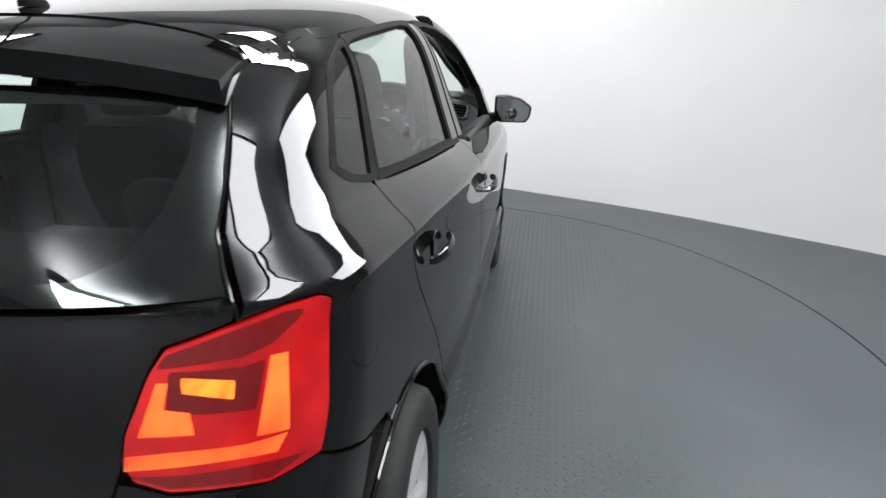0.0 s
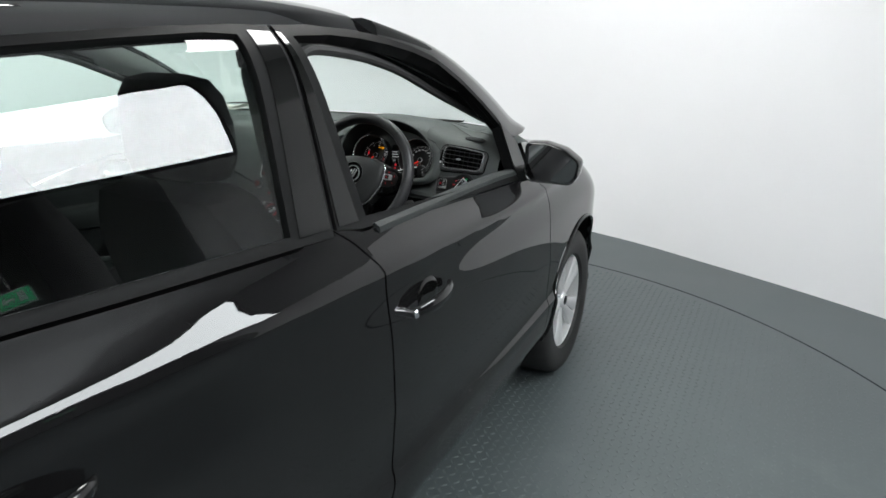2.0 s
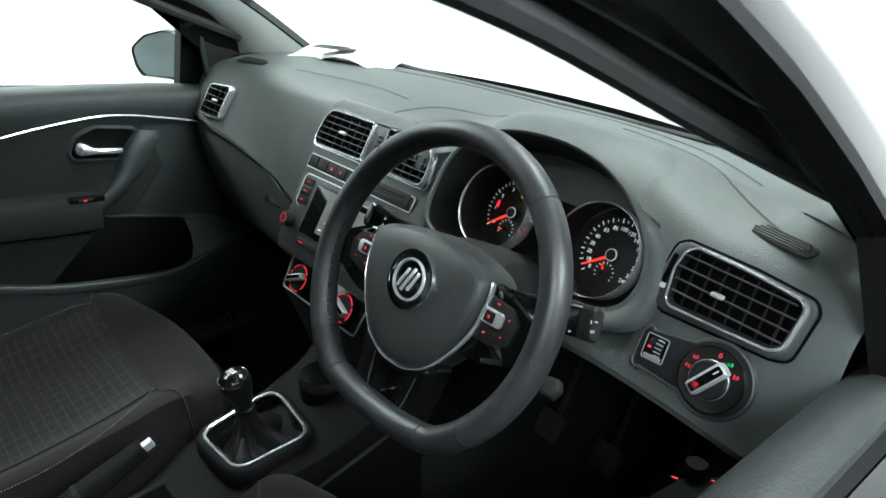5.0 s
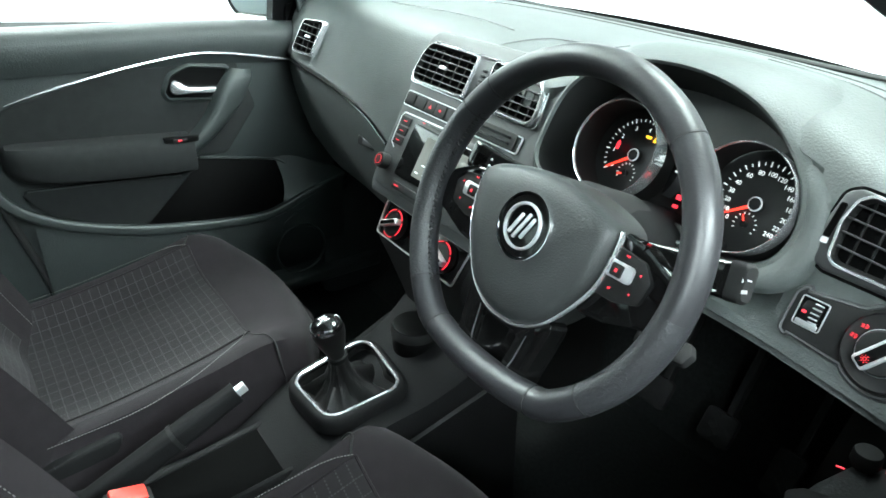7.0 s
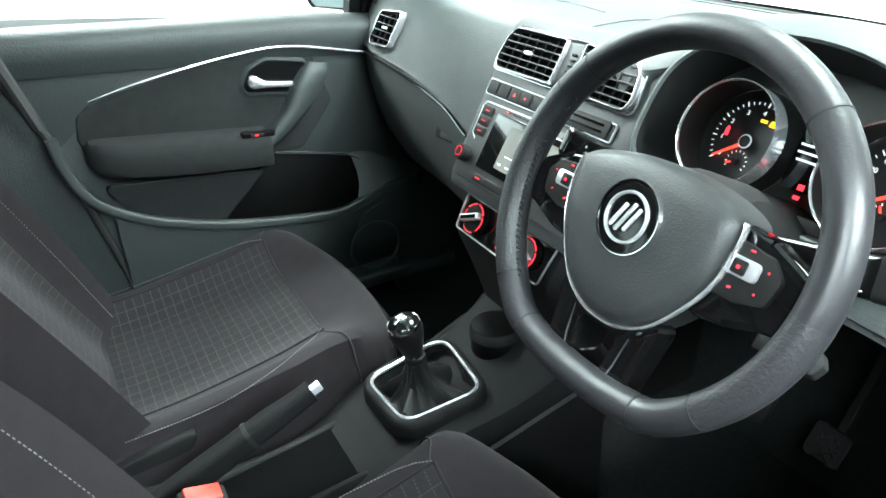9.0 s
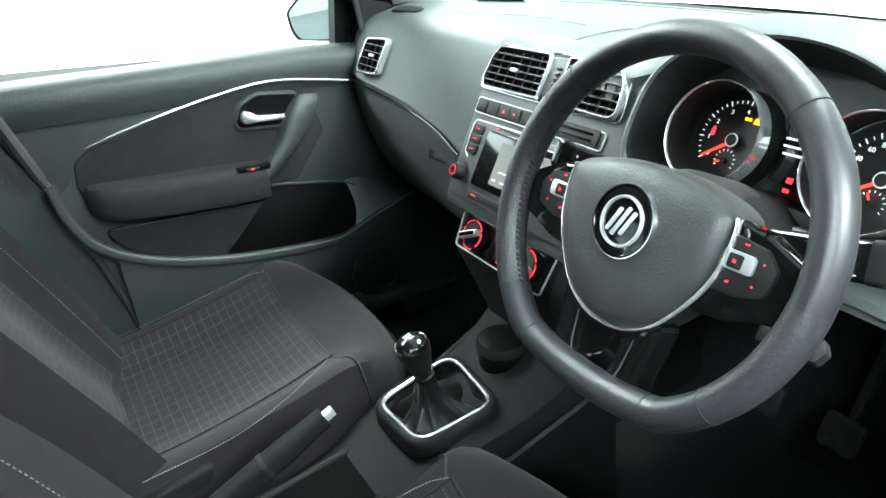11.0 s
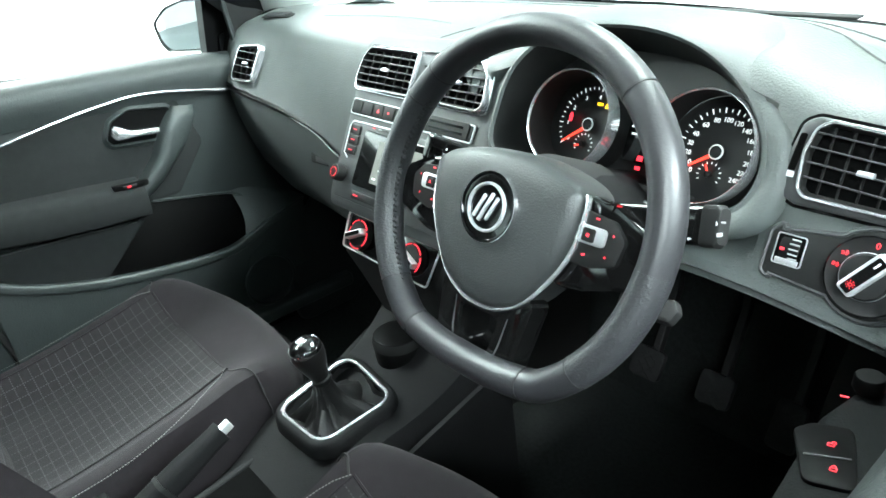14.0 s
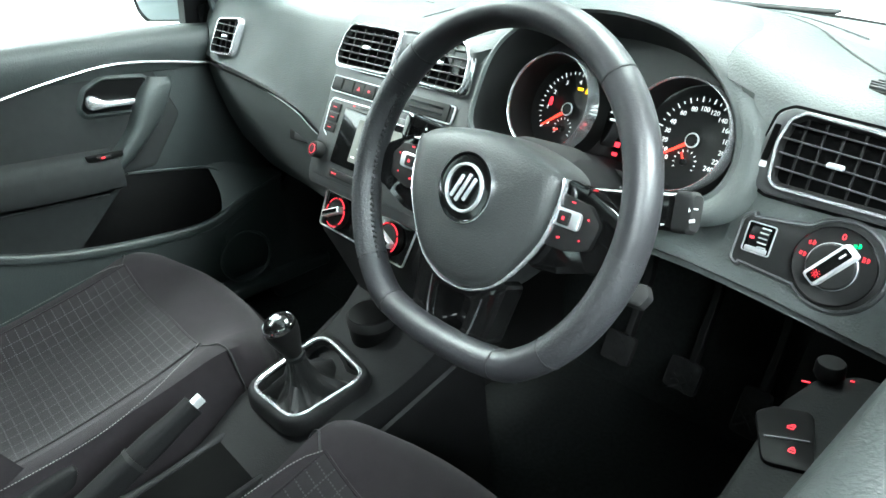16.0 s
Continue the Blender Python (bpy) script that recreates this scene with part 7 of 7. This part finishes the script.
# rear bench
rb = part("rear_bench", box((1.24, 0.50, 0.16), (0, 0.22, 0.45), 0.05, 3), M_CLOTH, car, "dark grey cloth rear bench")
for x, w in ((-0.34, 0.60), (0.34, 0.60)):
    part("bench_back", box((w, 0.12, 0.56), (0, 0, 0.27), 0.04, 3, m=pose(x, -0.02, 0.50, 16, 0, 0)), M_CLOTH, rb)
for x in (-0.42, 0.42):
    part("rear_head_restraint", box((0.25, 0.08, 0.11), (0, 0, 0), 0.035, 3, m=pose(x, -0.20, 1.10, 10, 0, 0)), M_CLOTH, rb)
part("parcel_shelf", box((1.16, 0.30, 0.02), (0, -0.31, 1.02), 0.006), M_CARPET, car)
for s in (-1, 1):
    part("rear_inner_trim", box((0.04, 0.76, 0.72), (s * 0.64, 0.10, 0.62), 0.02), M_CARD, car)
part("boot_back", box((1.0, 0.04, 0.36), (0, -0.40, 0.80), 0.01), M_CARD, car)

# ---- floor, footwells ----
part("cabin_floor", box((1.50, 2.3, 0.03), (0, 1.15, 0.235), 0.0), M_CARPET, car, "black carpet floor", smooth=False)
part("bulkhead", box((1.40, 0.04, 0.62), (0, 0, 0), 0.0, m=pose(0, 2.30, 0.54, -12, 0, 0)), M_CARPET, car, smooth=False)
part("footwell_slope", box((0.56, 0.30, 0.02), (0, 0, 0), 0.0, m=pose(-0.38, 2.12, 0.33, 32, 0, 0)), M_CARPET, car, "black carpet footwell", smooth=False)
for s in (-1, 1):
    part("kick_trim", plate(fillet([(1.86, 0.26), (2.22, 0.26), (2.22, 0.60), (1.98, 0.60), (1.88, 0.50)], 0.04, 4), 0.02, 0.006, m=basis((s * 0.70 if s < 0 else 0.72, 0, 0), (0, 1, 0), (0, 0, 1))), M_CARD, car, "dark grey kick trim")
    part("sill_trim", box((0.10, 1.35, 0.035), (s * 0.70, 1.35, 0.34), 0.010, 3), M_CARD, car, "dark grey door sill trim")
PED = ((0.219, 2.10, 0.443), (0.350, 2.10, 0.451), (0.471, 2.10, 0.443))
for i, (x, y, z) in enumerate(PED):
    pd = part("pedal", plate(rect(0.060 if i < 2 else 0.046, 0.056 if i < 2 else 0.080, 0.010), 0.012, 0.003, m=basis((x, y, z), (1, 0, 0), (0, 0.5, 0.86))), M_PEDAL, car, "black rubber pedal")
    part("pedal_tread", bars([(0, 0.016 * k, 0.044, 0.003, 40) for k in (-1, 0, 1)] + [(0, 0.016 * k, 0.044, 0.003, -40) for k in (-1, 0, 1)], basis((x, y, z), (1, 0, 0), (0, 0.5, 0.86)) @ Matrix.Translation((0, 0, 0.012)), M_PEDAL, None, "tread_tmp").data, M_PEDAL, pd)
    part("pedal_arm", sweep([(x, y + 0.02, z), (x, y + 0.08, z + 0.12), (x, y + 0.10, z + 0.25)], rect(0.014, 0.02, 0.003)), M_BLACK, pd)
for o in [o for o in bpy.data.objects if o.name.startswith("tread_tmp")]:
    bpy.data.objects.remove(o)


# ---- door cards ----
def door_plane(s, x):
    """Pose whose x runs forward, y up and z into the cabin from the door at |x|."""
    return basis((s * x, 0, 0), (0, 1, 0), (0, 0, 1)) if s > 0 else Matrix(((0, 0, 1, -x), (1, 0, 0, 0), (0, 1, 0, 0), (0, 0, 0, 1)))


def card(s):
    if s < 0:
        m = door_plane(-1, 0.745)
    else:
        m = Matrix(((0, 0, -1, 0.778), (1, 0, 0, 0), (0, 1, 0, 0), (0, 0, 0, 1)))
    rear = [(1.04, 0.9), (1.02, 0.34)] if s > 0 else [(1.125, 0.93), (1.182, 0.793), (1.207, 0.685), (1.247, 0.52), (1.28, 0.34)]
    outline = fillet([(1.80, 0.34), (1.93, 0.46), (1.93, 0.80), (1.90, 0.945), (1.80, 0.952), (1.40, 0.985), (1.06, 1.012)] + rear, 0.02, 4)

    def mm(b):
        if s > 0:
            bmesh.ops.reverse_faces(b, faces=b.faces)
        return b
    cd = part("door_card", mm(plate(outline, 0.030, 0.010, m=m)), M_CARD, car, "dark grey moulded door card")
    # rolled sill under the glass
    rings = []
    for y in frange(1.045, 1.905, 20):
        z = curve([(1.05, 1.012), (1.25, 1.004), (1.84, 0.968), (1.9, 0.958)], y)
        rings.append([m @ Vector((y, z + dz, dx * (0.98 if s > 0 else 1.0))) for dx, dz in ((-0.012, -0.008), (-0.010, 0.0), (0.0, 0.006), (0.02, 0.004), (0.040, -0.006), (0.050, -0.024), (0.046, -0.055), (0.036, -0.080), (0.01, -0.085))])
    part("card_sill", loft(rings), M_CARD, cd, "grained door top roll")
    return cd, m, mm


cd, m, mm = card(-1)
up = m
strip = spline([(1.250, 0.8735), (1.30, 0.887), (1.3626, 0.9012), (1.45, 0.9175), (1.5364, 0.9290), (1.609, 0.9342), (1.67, 0.929), (1.74, 0.916), (1.82, 0.899)], 6)
part("chrome_strip", sweep([up @ Vector((y, z, curve([(1.25, 0.040), (1.32, 0.046), (1.42, 0.052), (1.83, 0.055)], y))) for y, z in strip], circle(0.0030, 8), up=(1, 0, 0), scale=lambda t: min(1.0, 0.35 + 4 * t)), M_BRIGHT, cd, "thin chrome strip")
cloth = fillet([(1.215, 0.80), (1.222, 0.845), (1.25, 0.866), (1.3626, 0.894), (1.45, 0.910), (1.5364, 0.922), (1.609, 0.927), (1.70, 0.916), (1.74, 0.80), (1.66, 0.70), (1.30, 0.71), (1.235, 0.745)], 0.02, 4)
part("card_insert", plate(cloth, 0.008, 0.006, m=up @ Matrix.Translation((0, 0, 0.028))), M_CARDCLOTH, cd, "black cloth insert")
# armrest
rings = []
for y, zc, dep, hh in ((1.222, 0.772, 0.010, 0.016), (1.232, 0.768, 0.030, 0.030), (1.255, 0.762, 0.046, 0.036), (1.30, 0.755, 0.054, 0.038), (1.38, 0.746, 0.058, 0.040), (1.48, 0.736, 0.060, 0.040), (1.575, 0.728, 0.060, 0.038)):
    rings.append([up @ Vector((y, zc + dz * hh, 0.033 + dx * dep)) for dx, dz in ((0, 1.05), (0.5, 1.0), (0.80, 0.92), (0.95, 0.68), (1.0, 0.3), (1.0, -0.4), (0.9, -0.85), (0.6, -1.05), (0, -1.1))])
part("armrest", loft(rings), M_CARDCLOTH, cd, "black padded armrest")
# pull handle: a broad slanting grip between its inner and outer edge
inner = spline([(1.690, 0.893), (1.668, 0.872), (1.646, 0.841), (1.622, 0.799), (1.582, 0.761), (1.545, 0.735), (1.500, 0.722)], 5)
outer_e = spline([(1.738, 0.884), (1.735, 0.868), (1.724, 0.846), (1.700, 0.812), (1.663, 0.776), (1.612, 0.735), (1.530, 0.690)], 5)
rings = []
for i, (a, b) in enumerate(zip(inner, outer_e)):
    t = i / (len(inner) - 1)
    hgt = curve([(0, 0.012), (0.15, 0.026), (0.5, 0.034), (0.85, 0.036), (1.0, 0.034)], t)
    row = []
    for k, d in ((-0.04, 0.0), (0.0, 0.75), (0.10, 0.96), (0.30, 1.05), (0.62, 1.0), (0.90, 0.72), (1.0, 0.30), (1.04, 0.0)):
        row.append(up @ Vector((a[0] + (b[0] - a[0]) * k, a[1] + (b[1] - a[1]) * k, 0.033 + hgt * d)))
    rings.append(row)
part("pull_handle", loft(rings, False), M_CARD, cd, "dark grey pull handle")
recess = fillet([(1.5435, 0.858), (1.560, 0.890), (1.600, 0.9065), (1.684, 0.892), (1.664, 0.862), (1.640, 0.833), (1.5505, 0.8435)], [0.012, 0.02, 0.02, 0.008, 0.02, 0.012, 0.012], 4)
part("handle_recess", plate(recess, 0.002, m=up @ Matrix.Translation((0, 0, 0.0362))), M_LOCK, cd, "black handle recess", smooth=False)
part("recess_rim", ring2d(recess, 0.006, 0.008, m=up @ Matrix.Translation((0, 0, 0.0362)), profile=[(-0.010, -0.002), (-0.006, 0.004), (-0.002, 0.0065), (0.001, 0.004), (0.002, 0.0)]), M_CARD, cd)
rings = []
for y, z0, z1, d in ((1.5530, 0.862, 0.870, 0.004), (1.5570, 0.855, 0.881, 0.010), (1.5640, 0.8525, 0.8835, 0.014), (1.5740, 0.8520, 0.8790, 0.016), (1.5880, 0.8525, 0.8690, 0.016), (1.6050, 0.8515, 0.8655, 0.016), (1.6280, 0.8485, 0.8625, 0.014), (1.6470, 0.8460, 0.8600, 0.009)):
    zc, hz = (z0 + z1) / 2, (z1 - z0) / 2
    rings.append([up @ Vector((y, zc + hz * math.sin(a), 0.044 + d * (0.35 + 0.65 * math.cos(a)) + 0.002)) for a in [2 * math.pi * k / 12 for k in range(12)]])
part("inner_handle", loft(rings), M_BRIGHT, cd, "satin chrome door release")
part("switch_well", plate(fillet([(1.515, 0.764), (1.585, 0.758), (1.588, 0.770), (1.515, 0.776)], 0.003, 2), 0.012, 0.002, m=up @ Matrix.Translation((0, 0, 0.076))), M_LOCK, cd, "black window switch well")
part("window_switch", plate(fillet([(1.532, 0.766), (1.560, 0.763), (1.562, 0.769), (1.532, 0.772)], 0.002, 2), 0.006, 0.002, m=up @ Matrix.Translation((0, 0, 0.086))), M_BLACK, cd, "black window switch")
part("switch_mark", box((0.007, 0.0035, 0.0008), m=up @ pose(1.545, 0.768, 0.0925)), M_RED, cd, smooth=False)
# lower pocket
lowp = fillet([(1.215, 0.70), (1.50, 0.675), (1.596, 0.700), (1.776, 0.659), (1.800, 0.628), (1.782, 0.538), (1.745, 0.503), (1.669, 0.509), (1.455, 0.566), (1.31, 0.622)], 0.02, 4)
# Near-black colour stands in for the shade deep in the pocket.
part("pocket_back", plate(lowp, 0.003, 0.001, m=up @ Matrix.Translation((0, 0, 0.0310))), M_LOCK, cd, "map pocket back, coloured near-black for its shade")
part("pocket_panel", plate(fillet([(1.235, 0.702), (1.40, 0.690), (1.546, 0.674), (1.596, 0.699), (1.455, 0.570), (1.36, 0.600), (1.27, 0.650)], 0.010, 3), 0.014, 0.005, m=up @ Matrix.Translation((0, 0, 0.032))), M_CARDCLOTH, cd, "black pocket panel")
part("pocket_line", sweep([up @ Vector((1.25, 0.703, 0.048)), up @ Vector((1.3347, 0.6965, 0.050)), up @ Vector((1.44, 0.688, 0.050)), up @ Vector((1.5463, 0.676, 0.050))], circle(0.0018, 6), up=(1, 0, 0)), M_CARD, cd, "raised line over the pocket")
part("pocket_rim", sweep([up @ Vector((y, z, 0.036)) for y, z in spline([(1.596, 0.703), (1.70, 0.681), (1.776, 0.661), (1.800, 0.628), (1.784, 0.545)], 6)], circle(0.0030, 6), up=(1, 0, 0)), M_CARD, cd, "rounded rim of the pocket")
lip = spline([(1.170, 0.815), (1.182, 0.745), (1.222, 0.672), (1.32, 0.615), (1.48, 0.573), (1.64, 0.548), (1.72, 0.544), (1.77, 0.556), (1.82, 0.574), (1.87, 0.588), (1.925, 0.603)], 6)
part("pocket_lip", sweep([up @ Vector((y, z, 0.045 + 0.035 * min(1, max(0, (y - 1.16) / 0.28)))) for y, z in lip], rect(0.022, 0.020, 0.008), up=(1, 0, 0), scale=lambda t: 1.0 - 0.55 * max(0.0, (t - 0.72) / 0.28)), M_CARD, cd, "rounded pocket lip")
rings = []
for y in frange(1.245, 1.925, 18):
    zz0 = curve([(1.24, 0.652), (1.32, 0.611), (1.48, 0.569), (1.64, 0.543), (1.72, 0.539), (1.77, 0.550), (1.82, 0.567), (1.87, 0.582), (1.925, 0.597)], y)
    k = 0.045 + 0.035 * min(1, max(0, (y - 1.16) / 0.28))
    rings.append([up @ Vector((y, 0.36, 0.03)), up @ Vector((y, 0.45, k - 0.004)), up @ Vector((y, zz0 - 0.03, k + 0.003)), up @ Vector((y, zz0, k))])
part("pocket_front", loft(rings, False), M_CARD, cd, "door pocket front")
# sloping ledge between the pocket and the front edge of the door
rings = []
for (ya, za), (yb, zb) in zip(spline([(1.772, 0.664), (1.800, 0.662), (1.835, 0.652), (1.875, 0.632), (1.93, 0.612)], 4), spline([(1.758, 0.558), (1.784, 0.566), (1.817, 0.576), (1.868, 0.590), (1.926, 0.606)], 4)):
    a, b = Vector((ya, za, 0.031)), Vector((yb, zb, 0.086))
    rings.append([up @ (a + Vector((0, 0.012, -0.004))), up @ a] + [up @ (a.lerp(b, k) + Vector((0.014 * math.sin(math.pi * k), -0.006 * math.sin(math.pi * k), 0))) for k in (0.15, 0.35, 0.55, 0.75, 0.92)] + [up @ b, up @ (b + Vector((0, -0.02, 0)))])
part("front_ledge", loft(rings, False), M_CARD, cd, "dark grey sloping ledge beside the pocket")
part("front_crease", sweep([up @ Vector((y, z, 0.081)) for y, z in spline([(1.755, 0.485), (1.762, 0.509), (1.785, 0.527), (1.810, 0.538), (1.867, 0.554)], 5)], circle(0.0035, 6), up=(1, 0, 0), scale=lambda t: 0.3 + 0.7 * math.sin(math.pi * min(1.0, t * 0.9 + 0.1))), M_CARD, cd, "raised crease of the door front")
part("speaker_ring", sweep([up @ Vector((1.80 + 0.065 * math.cos(a), 0.430 + 0.065 * math.sin(a), 0.078)) for a in [2 * math.pi * i / 32 for i in range(32)]], circle(0.004, 6), True, (1, 0, 0)), M_CARD, cd)
# rear edge of the door: black seal and the trim of the pillar behind it
part("door_seal", sweep([up @ Vector((y, z, 0.030)) for y, z in spline([(1.075, 0.99), (1.118, 0.93), (1.174, 0.793), (1.199, 0.685), (1.239, 0.52), (1.27, 0.36)], 5)], circle(0.008, 8), up=(1, 0, 0)), M_RUBBER, car, "black rubber door seal")
part("pillar_lower_trim", plate(fillet([(0.90, 0.32), (1.26, 0.32), (1.232, 0.52), (1.192, 0.685), (1.167, 0.793), (1.11, 0.93), (1.04, 1.05), (0.90, 1.05)], 0.02, 3), 0.020, 0.006, m=up), M_CARD, car, "dark grey lower pillar trim")

cd2, m2, mm2 = card(1)
# driver's armrest with its switches
ARM = basis((0.709, 1.60, 0.872), (1, 0, 0.03), (0, 1, -0.02))
SWITCH = on(ARM, -0.0295, -0.001, 0.0, 30)
part("switch_armrest", plate(fillet([(-0.030, -0.22), (0.04, -0.22), (0.04, 0.12), (-0.022, 0.112), (-0.046, 0.086), (-0.053, 0.040), (-0.036, -0.08)], 0.02, 4), 0.10, 0.010, m=ARM @ Matrix.Translation((0, 0, -0.10))), M_ARMREST, cd2, "dark grey driver armrest with switches")
part("lock_switch", plate(fillet([(-0.019, -0.030), (0.013, -0.034), (0.021, 0.030), (-0.006, 0.032), (-0.019, 0.024)], 0.008, 4), 0.003, 0.0015, m=SWITCH), M_LOCK, cd2, "black door lock switch with red symbols")
part("switch_line", box((0.029, 0.0012, 0.0012), (-0.001, -0.004, 0.0032), m=SWITCH), M_SLAT, cd2, "thin satin line", smooth=False)
for x, y, gap in ((0.003, 0.009, 0.0014), (0.001, -0.016, 0.0)):
    o = on(SWITCH, x, y, 0.0031, -18)
    part("lock_symbol", ring2d(rect(0.0046, 0.0034, 0.0005), 0.0006, 0.0004, m=o), M_RED, cd2)
    part("lock_shackle", sweep([(o @ Vector((0.0014 * math.cos(radians(t)) + gap, 0.0017 + 0.0022 * math.sin(radians(t)), 0.0002))) for t in range(0, 181, 20)], circle(0.0003, 5)), M_RED, cd2)
part("mirror_knob", lathe([(0.0095, 0), (0.0095, 0.003), (0.0115, 0.004), (0.011, 0.013), (0.0098, 0.0145), (0, 0.015)], 32, m=on(ARM, -0.0374, 0.088, 0.0)), M_LOCK, cd2, "black mirror adjusting knob")
part("mirror_symbol", box((0.006, 0.0014, 0.0005), m=on(ARM, -0.047, 0.070, 0.0008, 20)), M_RED, cd2, smooth=False)
part("mirror_symbol", box((0.003, 0.0014, 0.0005), m=on(ARM, -0.022, 0.094, 0.0008, 20)), M_RED, cd2, smooth=False)

# ---- small things ----
pz = dash_top(-0.46, 2.09)
pouch = thing("paper_sheet", "creased white and brown printed sheet lying on the dashboard", "paper", at=pose(-0.46, 2.085, pz + 0.012, 0, 0, 20))
part("sheet", loft([[(x, y, 0.010 * math.sin(x * 30 + 1) + 0.028 * (y + 0.05) + 0.006 * math.sin(y * 40)) for x in frange(-0.13, 0.13, 14)] for y in frange(-0.05, 0.06, 8)], False), M_PAPER, pouch, "creased sheet")
bars([(-0.03, 0.0, 0.11, 0.05, 4)], Matrix.Translation((0, 0, 0.014)), M_BLACK, pouch, "dark_print")
rear_mirror = part("interior_mirror", box((0.23, 0.035, 0.062), (0, 0, 0), 0.014, 3, m=pose(0.017, 1.675, 1.285, 12, 0, 14)), M_TRIM, car, "black interior rear-view mirror")
part("mirror_glass", box((0.215, 0.002, 0.050), (0, -0.018, 0), m=pose(0.017, 1.675, 1.285, 12, 0, 14)), M_MIRROR, rear_mirror, smooth=False)
part("mirror_stem", sweep([(0.02, 1.69, 1.295), (0.02, 1.715, 1.312), (0.02, 1.725, 1.335)], circle(0.010, 10), up=(1, 0, 0)), M_TRIM, rear_mirror)
